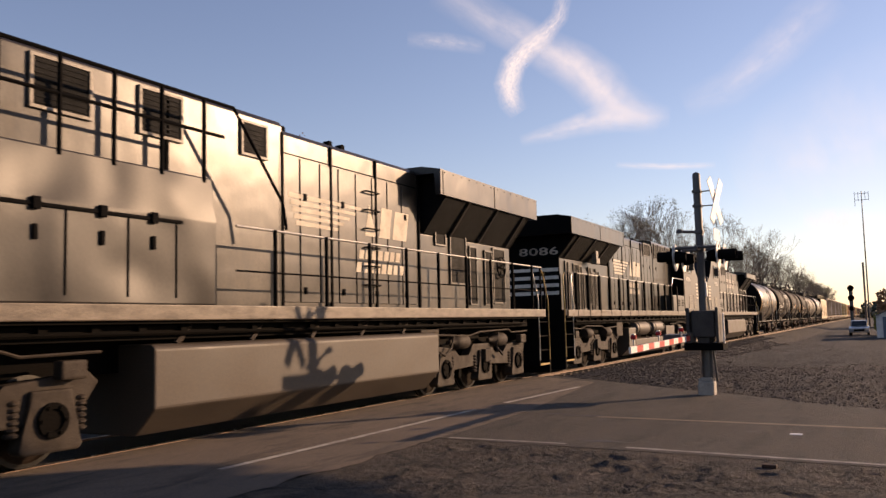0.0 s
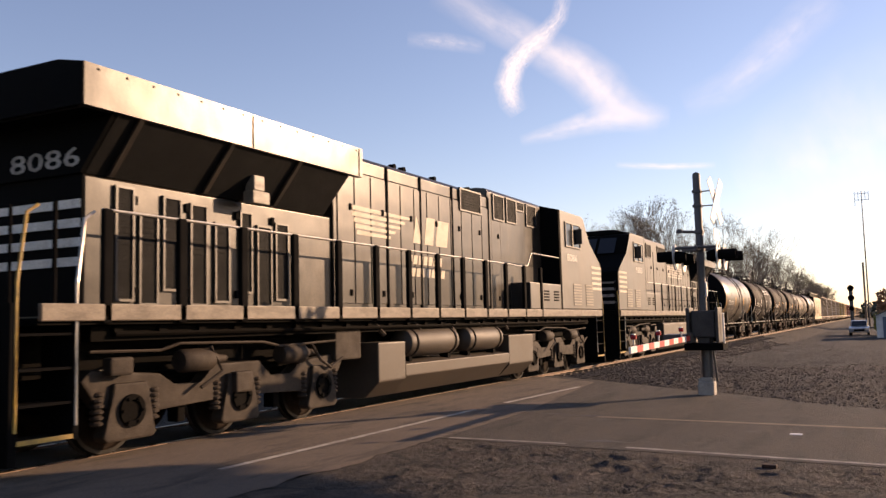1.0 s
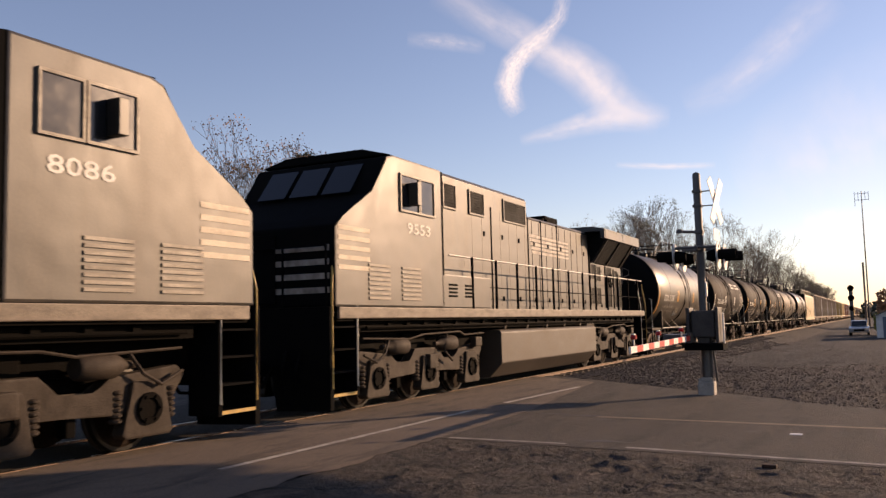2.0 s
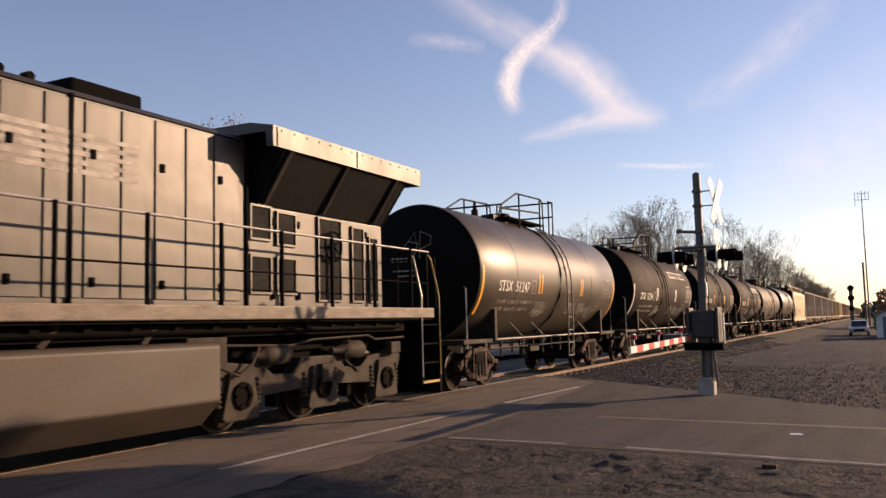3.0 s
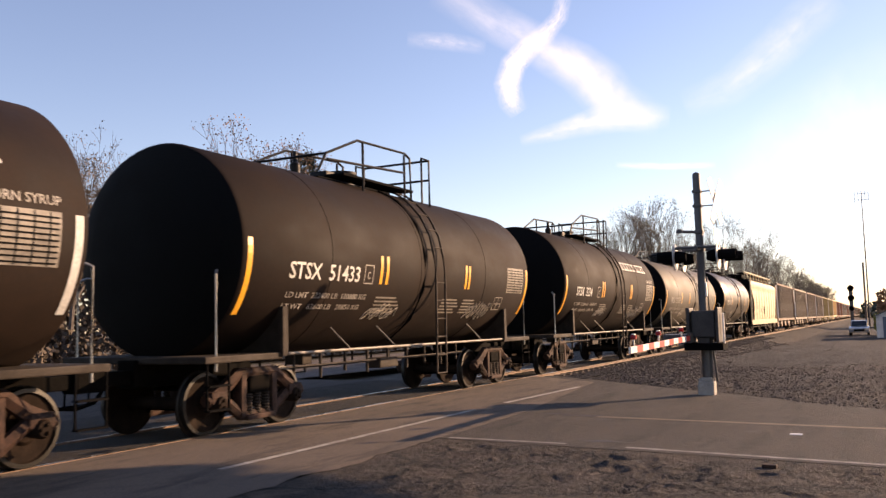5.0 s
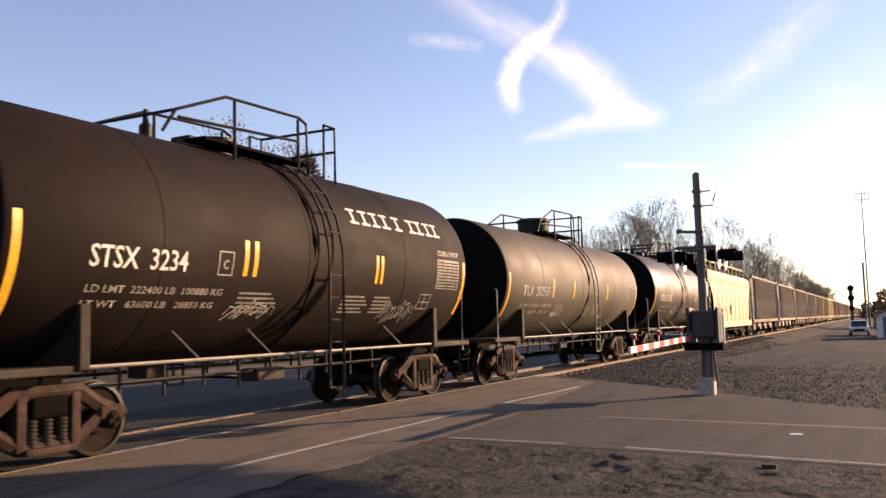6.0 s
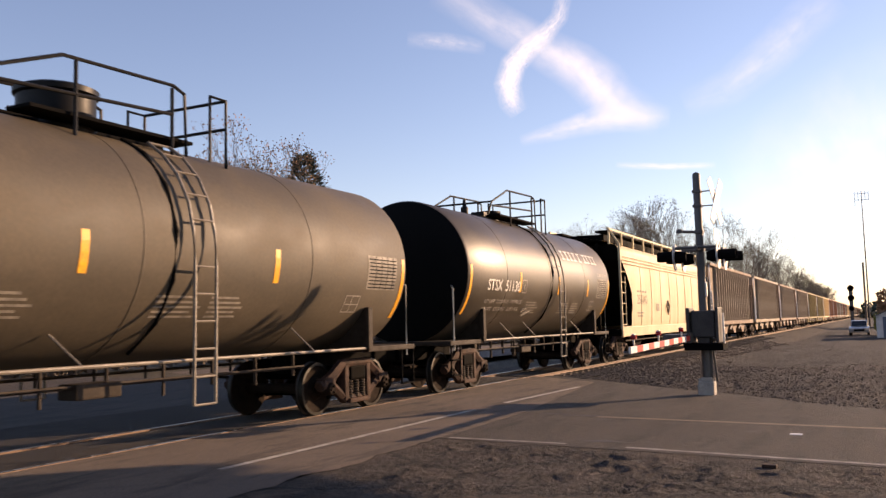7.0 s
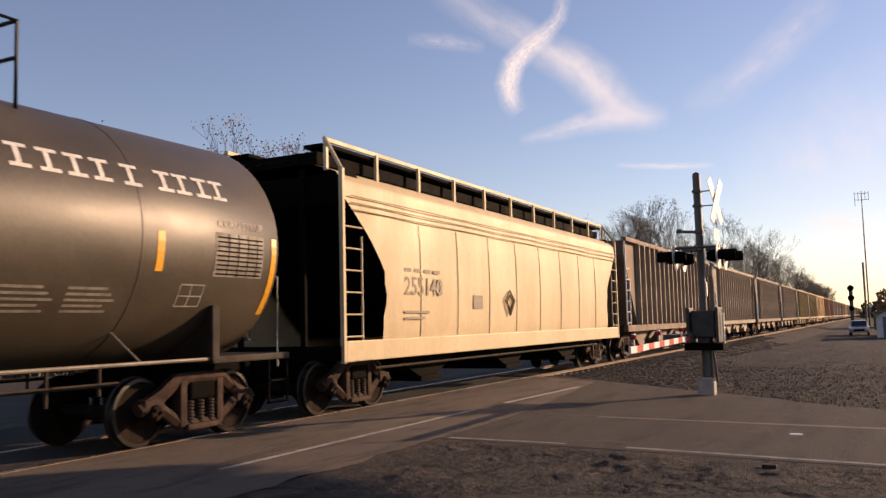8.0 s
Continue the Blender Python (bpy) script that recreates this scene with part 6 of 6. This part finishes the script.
    latch = B()
    box(latch, -0.035, 0.035, -0.02, 0.02, -0.06, 0.06, 0.01)
    latch_me = mesh_of("latch", latch, BLACK)
    for s in (-1, 1):
        k = 0
        x = W1 + 0.35
        while x < (11.4 if cabinet else 15.2):
            piece("hood_door", door_me, car, pose(x, s * 0.937, 1.95))
            if k % 2 == 0:
                piece("latch", latch_me, car, pose(x + 0.15, s * 0.955, 2.15))
                piece("latch", latch_me, car, pose(x + 0.15, s * 0.955, 3.75))
            k += 1
            x += 0.58
        for j, (x0, x1, z0, z1) in enumerate(RADIATOR_VENTS[style]):
            bm = B()
            box(bm, x0, x1, *sorted((s * 0.925, s * 0.95)), z0, z1)
            for k in range(int((z1 - z0) / 0.075)):
                box(bm, x0 + 0.012, x1 - 0.012, *sorted((s * 0.94, s * 0.957)), z0 + 0.03 + k * 0.075, z0 + 0.05 + k * 0.075)
            part("vent", bm, GRILLE, car, "dark louvred vent")
            bm = B()
            for u0, u1, v0, v1 in ((x0 - 0.035, x0, z0 - 0.035, z1 + 0.035), (x1, x1 + 0.035, z0 - 0.035, z1 + 0.035), (x0, x1, z1, z1 + 0.035), (x0, x1, z0 - 0.035, z0)):
                box(bm, u0, u1, *sorted((s * 0.925, s * 0.975)), v0, v1)
            part("vent_frame", bm, LOCO, car)
            if j % 2:
                piece("latch", latch_me, car, pose(x0 - 0.1, s * 0.955, 3.25))
                piece("latch", latch_me, car, pose(x0 - 0.1, s * 0.955, 2.05))
        if style != 1:
            # hand brake: wheel with spokes before a dark recess
            c = Vector((2.58 if style == 0 else 3.6, s * 1.03, 2.95))
            bm = B()
            tube(bm, [c + Vector((0.26 * math.cos(a * 0.3307), 0, 0.26 * math.sin(a * 0.3307))) for a in range(20)], 0.02, 6)
            for a in range(5):
                tube(bm, [c, c + Vector((0.25 * math.cos(a * 1.257), 0, 0.25 * math.sin(a * 1.257)))], 0.014, 5)
            tube(bm, [c, c + Vector((0, -s * 0.09, 0))], 0.04, 8)
            part("brake_wheel", bm, BLACK, car, "black hand brake wheel")
        for x in (W1 - 0.1, 9.1 if style else 8.6, 10.5 if style else 10.14, 12.05 if style == 1 else 11.55, 14.12):
            bm = B()
            box(bm, x - 0.025, x + 0.025, *sorted((s * 0.93, s * 0.965)), 1.75, roof - 0.1)
            part("hood_seam", bm, BLACK, car)
        bm = B()
        box(bm, W1, X1, *sorted((s * 0.93, s * 0.942)), 4.43, 4.445)
        part("hood_seam", bm, BLACK, car)
        # upper grilles behind the cab
        for x0, x1, z0, z1 in UPPER_GRILLES[style]:
            bm = B()
            box(bm, x0, x1, *sorted((s * 0.93, s * 0.965)), z0, z1)
            for k in range(int((z1 - z0) / 0.07)):
                box(bm, x0 + 0.02, x1 - 0.02, *sorted((s * 0.955, s * 0.975)), z0 + 0.03 + k * 0.07, z0 + 0.05 + k * 0.07)
            part("upper_grille", bm, GRILLE, car, "dark louvred opening")
            bm = B()
            box(bm, x0 - 0.045, x0, *sorted((s * 0.93, s * 0.985)), z0 - 0.04, z1 + 0.04)
            box(bm, x1, x1 + 0.045, *sorted((s * 0.93, s * 0.985)), z0 - 0.04, z1 + 0.04)
            box(bm, x0, x1, *sorted((s * 0.93, s * 0.985)), z1, z1 + 0.04)
            box(bm, x0, x1, *sorted((s * 0.93, s * 0.985)), z0 - 0.04, z0)
            part("grille_frame", bm, SILVER if style == 0 else LOCO, car)
        # herald: five fading streaks, then a wedge, two slanted blocks and two rows of bars, no words
        H0, H1 = herald
        zh = 3.47 if style == 2 else 3.25
        def Q(u, z):
            # u from the end that a viewer of that side sees on his left
            return Vector((H0 + u if s < 0 else H1 - u, s * 0.953, z))
        for k in range(5):
            bm = B()
            u0, u1 = 0.2 - 0.05 * k, (H1 - H0 if style == 2 else 2.25 - 0.2 * (4 - k))
            z = zh + 0.115 * k
            n = 14
            lo = [bm.verts.new(Q(u0 + (u1 - u0) * i / n, z)) for i in range(n + 1)]
            hi = [bm.verts.new(Q(u0 + 0.02 + (u1 - u0) * i / n, z + 0.085 * (1 - 0.35 * i / n))) for i in range(n + 1)]
            for i in range(n):
                bm.faces.new((lo[i], lo[i + 1], hi[i + 1], hi[i]))
            part("herald_streak", bm, FADED if style == 2 else HERALD, car, "faded pale streak of the herald")
        if style != 2:
            for quad in (((2.38, 3.25), (2.8, 3.25), (2.72, 3.45), (2.55, 3.85)), ((2.9, 3.25), (3.3, 3.25), (3.42, 3.85), (3.02, 3.85)), ((3.42, 3.25), (3.98, 3.25), (4.1, 3.83), (3.54, 3.83))):
                bm = B()
                bm.faces.new([bm.verts.new(Q(u, z)) for u, z in quad])
                part("herald_block", bm, HERALD, car, "pale slanted block of the herald")
            bm = B()
            for row, (u0, n, z) in enumerate(((2.15, 7, 2.8), (2.05, 8, 2.54))):
                for k in range(n):
                    u = u0 + k * 0.228
                    bm.faces.new([bm.verts.new(Q(a, b)) for a, b in ((u, z), (u + 0.165, z), (u + 0.21, z + 0.19), (u + 0.045, z + 0.19))])
            tagged(part("company_name", bm, HERALD, car, "pale company name drawn as plain bars"), kind="stuff")
    # worklight box under the wing and wing panel joints
    if style == 1:
        bm = B()
        box(bm, 4.55, 4.95, -1.3, -1.1, 3.42, 3.62, 0.02)
        box(bm, 4.6, 4.85, -1.28, -1.1, 3.62, 3.86, 0.02)
        part("worklight", bm, SILVER, car, "small pale lamp box under the wing")
    for s in (-1, 1):
        bm = B()
        for x in (W0 + (W1 - W0) * 0.5, W0 + (W1 - W0) * 0.98):
            box(bm, x - 0.015, x + 0.015, *sorted((s * 1.545, s * 1.556)), Z0 + 0.01, Z1 - 0.02)
        for k in range(14):
            x = W0 + 0.2 + k * (W1 - W0 - 0.4) / 13
            box(bm, x - 0.012, x + 0.012, *sorted((s * 1.545, s * 1.558)), Z1 - 0.07, Z1 - 0.045)
        part("wing_joint", bm, BLACK, car)
    # roof gear: exhaust stack, fans, lifting eyes
    bm = B()
    box(bm, 7.5, 8.7, -0.45, 0.45, 4.4, 4.86 if style == 2 else 4.93, 0.05)
    part("exhaust_stack", bm, LOCO_DARK, car)
    for x in (9.6, 10.0, 11.4, 13.2, 14.2):
        for s in (-1, 1):
            bm = B()
            lathe(bm, [(s * 0.72, 0), (s * 0.72, 0.06), (s * 0.86, 0.06), (s * 0.86, 0)], "y", 10, (x, 0, roof))
            part("lifting_eye", bm, LOCO_DARK, car)
    for x in (10.6, 12.4):
        bm = B()
        lathe(bm, [(roof - 0.05, 0), (roof - 0.05, 0.4), (roof + 0.06, 0.38), (roof + 0.08, 0)], "z", 20, (x, 0, 0))
        part("roof_fan", bm, LOCO_DARK, car)
    # grab irons up the hood side
    for s in (-1, 1):
        if style == 0:
            for k in range(6):
                bm = B()
                z = 2.3 + k * 0.36
                tube(bm, [(8.6, s * 0.94, z), (8.6, s * 1.03, z), (9.05, s * 1.03, z), (9.05, s * 0.94, z)], 0.018, 5)
                part("grab_iron", bm, BLACK, car)
    # cab, nose, low side boxes
    side = [(18.0, 1.86), (22.0, 1.86), (22.0, 3.25), (21.75, 3.42), (20.75, 3.95), (20.25, 4.7), (20.0, 4.77), (18.0, 4.77)]
    bm = B()
    prism(bm, side, -1.52, 1.52, "y", 0.04)
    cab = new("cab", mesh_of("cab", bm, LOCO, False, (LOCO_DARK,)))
    # front and rear faces get the darker copy, shade put into the colour
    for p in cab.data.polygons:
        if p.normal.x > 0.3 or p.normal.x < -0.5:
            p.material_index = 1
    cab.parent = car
    tagged(cab, "wide nose cab, its black ends darkened for shade")
    for k in range(4):
        bm = B()
        box(bm, 22.0, 22.012, -1.4, 1.4, 2.1 + k * 0.24, 2.2 + k * 0.24)
        part("front_stripe", bm, FADED, car, "white front stripe")
    bm = B()
    prism(bm, [(-1.5, 4.77), (-0.9, 4.93), (0.9, 4.93), (1.5, 4.77)], 18.0, 20.15, "x", 0.02)
    part("cab_roof", bm, LOCO_DARK, car)
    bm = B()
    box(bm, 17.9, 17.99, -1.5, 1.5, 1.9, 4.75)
    part("cab_rear_wall", bm, LOCO_DARK, car, "black cab rear wall, darkened for shade")
    for s in (-1, 1):
        for x0, x1 in ((18.4, 18.95), (19.05, 19.75)):
            bm = B()
            box(bm, x0, x1, *sorted((s * 1.515, s * 1.535)), 3.75, 4.42)
            part("cab_window", bm, CLOTHGLASS, car, "dark cab side window")
            bm = B()
            for a, b, c, d in ((x0 - 0.04, x0, 3.71, 4.46), (x1, x1 + 0.04, 3.71, 4.46), (x0, x1, 4.42, 4.46), (x0, x1, 3.71, 3.75)):
                box(bm, a, b, *sorted((s * 1.515, s * 1.56)), c, d)
            part("window_frame", bm, SILVER, car)
        bm = B()
        box(bm, 19.3, 19.45, *sorted((s * 1.54, s * 1.75)), 3.85, 4.3, 0.01)
        part("mirror", bm, LOCO, car)
        bm = B()
        for k in range(5):
            box(bm, 20.9, 21.9, *sorted((s * 1.522, s * 1.528)), 2.5 + k * 0.17, 2.58 + k * 0.17)
        part("nose_stripe", bm, HERALD, car, "white nose stripes")
        for x0 in (19.0, 20.2):
            bm = B()
            for k in range(8):
                box(bm, x0, x0 + 0.75, *sorted((s * 1.52, s * 1.54)), 2.0 + k * 0.085, 2.045 + k * 0.085)
            part("louvre", bm, SILVER, car)
        if number:
            letters("cab_number", number, 0.95, 0.22, (lambda u, v: Vector((18.5 + u, -1.53, 3.3 + v))) if s < 0 else (lambda u, v: Vector((19.5 - u, 1.53, 3.3 + v))), WHITE, car, "white road number")
        bm = B()
        box(bm, 16.4 if cabinet else 15.5, 18.0, *sorted((s * 0.9, s * (1.4 if cabinet else 1.5))), 1.86, 2.58, 0.03)
        part("battery_box", bm, LOCO, car, "low side box with louvres")
        bm = B()
        for x0 in () if cabinet else (16.5, 17.3):
            for k in range(4):
                box(bm, x0, x0 + 0.4, *sorted((s * 1.5, s * 1.515)), 2.1 + k * 0.08, 2.14 + k * 0.08)
        if cabinet:
            bm.free()
        else:
            part("louvre", bm, BLACK, car)
    for y in (-0.75, 0.0, 0.75):
        bm = B()
        prism(bm, [(20.79, 3.98), (20.30, 4.58), (20.34, 4.6), (20.83, 4.0)], y - 0.32, y + 0.32, "y")
        part("windscreen", bm, CLOTHGLASS, car, "dark windscreen pane")
    bm = B()
    box(bm, 21.98, 22.03, -0.28, 0.28, 1.95, 3.15, 0.01)
    part("nose_door", bm, LOCO_DARK, car)
    if cabinet:
        for s in (-1, 1):
            bm = B()
            prism(bm, [(s * 0.93, 1.86), (s * 1.5, 1.86), (s * 1.5, 3.0), (s * 1.42, 3.62), (s * 0.93, 3.72)], 13.75, 17.95, "x", 0.02)
            part("equipment_cabinet", bm, LOCO_DENT, car, "full-width equipment cabinet, dented and dusty")
            bm = B()
            for x in (14.5, 15.3, 16.2, 17.1):
                box(bm, x - 0.012, x + 0.012, *sorted((s * 1.5, s * 1.51)), 1.95, 2.95)
            box(bm, 14.4, 17.9, *sorted((s * 1.5, s * 1.525)), 2.92, 2.96)
            for x in (14.9, 15.7, 16.6, 17.4):
                box(bm, x - 0.05, x + 0.05, *sorted((s * 1.5, s * 1.55)), 2.88, 3.02, 0.01)
                box(bm, x - 0.03, x + 0.03, *sorted((s * 1.5, s * 1.53)), 2.55, 2.72, 0.01)
            part("cabinet_trim", bm, BLACK, car)
            bm = B()
            tube(bm, [(17.9, s * 1.42, 4.25), (13.5, s * 1.42, 4.26)], 0.024, 6)
            tube(bm, [(17.9, s * 1.42, 4.72), (13.29, s * 1.42, 4.73), (12.19, s * 1.45, 3.46), (12.1, s * 1.45, 3.05)], 0.026, 6)
            for k in range(6):
                x = 13.9 + k * 0.78
                tube(bm, [(x, s * 1.42, 4.74), (x, s * 1.42, 3.55)], 0.03, 6)
            part("upper_handrail", bm, BLACK, car, "black handrail above the cabinet")
        rail_end = 13.3
    else:
        rail_end = 17.6
    # handrails
    for s in (-1, 1):
        y = s * 1.47
        bm = B()
        if wide_posts:
            tube(bm, [(1.6, y, 2.98), (14.2, y, 2.98), (14.8, y, 2.96), (15.4, y, 3.0), (15.7, y, 3.35), (17.9, y, 3.35)], 0.02, 8)
        else:
            tube(bm, [(0.85, y, 3.0), (rail_end, y, 3.0)], 0.02, 8)
        part("handrail", bm, HAND, car, "bright worn handrail")
        post = B()
        if wide_posts:
            box(post, -0.068, 0.068, -0.03, 0.05, -0.02, 1.34, 0.02)
        else:
            tube(post, [(0, 0, 0), (0, 0, 1.36)], 0.032, 6)
        post_me = mesh_of("stanchion", post, BLACK)
        x = 1.65
        while x < rail_end - 0.1:
            piece("stanchion", post_me, car, pose(x, s * 1.5, 1.65))
            x += 1.35 if not wide_posts else 1.22
        if not wide_posts:
            bm = B()
            tube(bm, [(0.9, y, 2.36), (rail_end, y, 2.36)], 0.016, 6)
            part("handrail", bm, BLACK, car, "black middle rail")
        # steps and grab rails at both ends
        for x, d in ((0.45, 1), (22.1, -1)):
            bm = B()
            for k in range(4):
                z = 0.38 + k * 0.38
                box(bm, *sorted((x + d * 0.05, x + d * 0.75)), *sorted((s * 1.05, s * 1.48)), z - 0.015, z + 0.015)
            box(bm, *sorted((x + d * 0.75, x + d * 0.82)), *sorted((s * 0.95, s * 1.5)), 0.34, 1.7)
            part("step", bm, LOCO_DARK, car, "dark end steps with worn edges")
            bm = B()
            box(bm, *sorted((x + d * 0.05, x + d * 0.75)), *sorted((s * 1.47, s * 1.5)), 0.36, 0.41)
            part("step_edge", bm, YELLOW, car, "worn step edge")
            for q in (0.02, 0.78):
                bm = B()
                tube(bm, [(x + d * q, s * 1.5, 0.5), (x + d * q, s * 1.5, 2.1), (x + d * (q + 0.16), s * 1.42, 2.85), (x + d * (q + 0.3), s * 1.42, 2.95)], 0.02, 8)
                part("grab_rail", bm, YELLOW if q < 0.1 else HAND, car)
        bm = B()
        tube(bm, [(0.95, y, 1.7), (0.95, y, 3.0)], 0.03, 6)
        part("stanchion", bm, BLACK, car)
    for x, d in ((0.45, -1), (22.1, 1)):
        bm = B()
        prism(bm, [(-1.5, 0.15), (-1.5, 1.86), (1.5, 1.86), (1.5, 0.15), (0.4, 0.12), (0.3, 0.7), (-0.3, 0.7), (-0.4, 0.12)], *sorted((x + d * 0.05, x - d * 0.05)))
        part("pilot_plate", bm, LOCO_DARK, car)
        coupler(car, x, d)
        bm = B()
        for y in (-0.9, -0.6, 0.6, 0.9):
            tube(bm, [(x, y, 1.2), (x + d * 0.2, y, 0.8), (x + d * 0.15, y, 0.4)], 0.03, 6)
            part("air_hose", bm, BLACK, car)
            bm = B()
        tube(bm, [(x, -1.4, 2.9), (x, 1.4, 2.9)], 0.02, 6)
        for y in (-1.4, -0.5, 0.5, 1.4):
            tube(bm, [(x, y, 1.8), (x, y, 2.9)], 0.022, 6)
        part("end_rail", bm, BLACK, car)
    # fuel tank
    bm = B()
    if tanks:
        low = [(-1.42, 0.55), (-1.42, 0.78), (-1.0, 0.85), (1.0, 0.85), (1.42, 0.78), (1.42, 0.55), (1.1, 0.2), (-1.1, 0.2)]
        high = [(-1.42, 0.5), (-1.42, 1.22), (1.42, 1.22), (1.42, 0.5), (1.1, 0.2), (-1.1, 0.2)]
        prism(bm, low, 8.9, 14.1, "x", 0.02)
        prism(bm, high, 7.9, 8.9, "x", 0.03)
        prism(bm, high, 14.1, 15.75, "x", 0.03)
        box(bm, 8.8, 14.2, -0.8, 0.8, 0.85, 1.4)
    else:
        prism(bm, [(-1.44, 0.55), (-1.44, 1.3), (-1.38, 1.36), (1.38, 1.36), (1.44, 1.3), (1.44, 0.55), (1.1, 0.2), (-1.1, 0.2)], 7.0, 14.8, "x", 0.03)
    part("fuel_tank", bm, FUEL, car, "dusty fuel tank with sloping lower side")
    if tanks:
        for s in (-1, 1):
            for x0, x1 in ((9.05, 11.35), (11.75, 13.8)):
                bm = B()
                lathe(bm, [(x0, 0), (x0 + 0.02, 0.15), (x0 + 0.1, 0.26), (x0 + 0.16, 0.28), (x1 - 0.16, 0.28), (x1 - 0.1, 0.26), (x1 - 0.02, 0.15), (x1, 0)], "x", 24, (0, s * 1.18, 1.18))
                res = part("air_reservoir", bm, FUEL, car, "dusty cylindrical air reservoir", True)
                for x in (x0 + 0.3, x1 - 0.3):
                    bm = B()
                    lathe(bm, [(x - 0.03, 0.285), (x - 0.03, 0.295), (x + 0.03, 0.295), (x + 0.03, 0.285)], "x", 24, (0, s * 1.18, 1.18))
                    box(bm, x - 0.06, x + 0.06, s * 1.18 - 0.1, s * 1.18 + 0.1, 0.8, 0.95)
                    part("strap", bm, BLACK, res)
    bm = B()
    for s in (-1, 1):
        box(bm, 6.7, 7.5, *sorted((s * 0.9, s * 1.3)), 0.95, 1.5, 0.03)
        for k in range(5):
            tube(bm, [(8.0 + k * 1.5, s * 1.25, 1.6), (8.3 + k * 1.5, s * 1.3, 1.35)], 0.05, 6)
    tagged(part("air_gear", bm, TRUCK, car), kind="stuff")
    loco_truck(car, 4.3, sense)
    loco_truck(car, 18.2, sense)
    return car


# ---- the train, in its place at the start ----
locomotive(22.75, True, "dusty black diesel locomotive with radiator wing and wide equipment cabinet", wing=(1.25, 6.95), wing_z=(4.26, 4.80), cabinet=True, style=0, roof=4.86, raised=(11.55, 4.98), herald=(7.42, 11.4))
locomotive(23.2, False, "dusty black diesel locomotive with air reservoirs and white end stripes", wide_posts=True, tanks=True, number="8086", end_number="8086", style=1, roof=4.8)
locomotive(69.3, True, "weathered dark diesel locomotive with thin radiator wing", wing=(1.25, 5.95), wing_z=(4.3, 4.62), style=2, number="9553", roof=4.56, raised=(11.6, 5.02), herald=(8.05, 11.45))
tank_car(70.7, 11.0, 1.65, 2.72, TANK_GREY, "STSX  51247", LD, "dusty dark grey tank car with amber reflectors")
tank_car(84.3, 11.0, 1.65, 2.72, TANK, "STSX  51234", LD, "black tank car with white lettering and company name bars", brand=True, bars=WHITE, bar_w=0.1, short=True)
tank_car(98.0, 11.0, 1.65, 2.72, TANK, "STSX  51433", LD, "black tank car with scrawled paint and amber reflectors")
tank_car(112.0, 11.0, 1.65, 2.72, TANK, "STSX  3234", LD, "black tank car with amber strips and company name bars", brand=True)
tank_car(125.6, 12.6, 1.57, 2.65, TANK_DUST, "TILX  202565", LD, "long dusty grey tank car with tall manway", manway=True, mark_mat=FADED, bar_x=(3.28, 5.1, 8.62), bar_w=0.12)
tank_car(140.9, 11.0, 1.65, 2.72, TANK_GREY, "STSX  51130", [("LD LMT  222200 LB  100790 KG", 2.3), ("LT WT   63830 LB   28950 KG", 2.2)], "dark glossy tank car with company name bars", brand=True, bar_x=(3.02, 5.9, 8.6), bar_w=0.12)
covered_hopper(153.8, 17.1, "tan covered hopper car with curved smooth sides")
NAMES = ("brown ribbed hopper car", "pale grey ribbed hopper car", "rust red ribbed hopper car", "olive ribbed hopper car", "cream ribbed hopper car")
first = {}
order = (0, 1, 0, 0, 3, 3, 4, 2, 2, 1, 1, 2, 0, 4, 1, 0, 2, 1, 0, 0, 1, 2, 0, 1, 0, 2, 1, 0)
for k, c in enumerate(order):
    s0 = 172.3 + 19.0 * k
    if c not in first:
        first[c] = ribbed_hopper(s0, HOPPERS[c], NAMES[c] + " with sloping ends")
        TRAIN.append(first[c])
    else:
        TRAIN.append(copy_thing(first[c], pose(s0, TRACK, 0)))


# ---- motion ----
def motions():
    for car in TRAIN:
        start = car.matrix_basis.copy()
        walk(car, [(0.5 * i, Matrix.Translation((-SPEED * 0.5 * i, 0, 0)) @ start) for i in range(17)])
    for ws, x, r, sense in WHEELS:
        turn = math.degrees(SPEED / FPS / r)
        walk(ws, [(i / FPS, pose(x, 0, r, 0, -sense * turn * i, 0)) for i in range(8 * FPS + 1)])


motions()
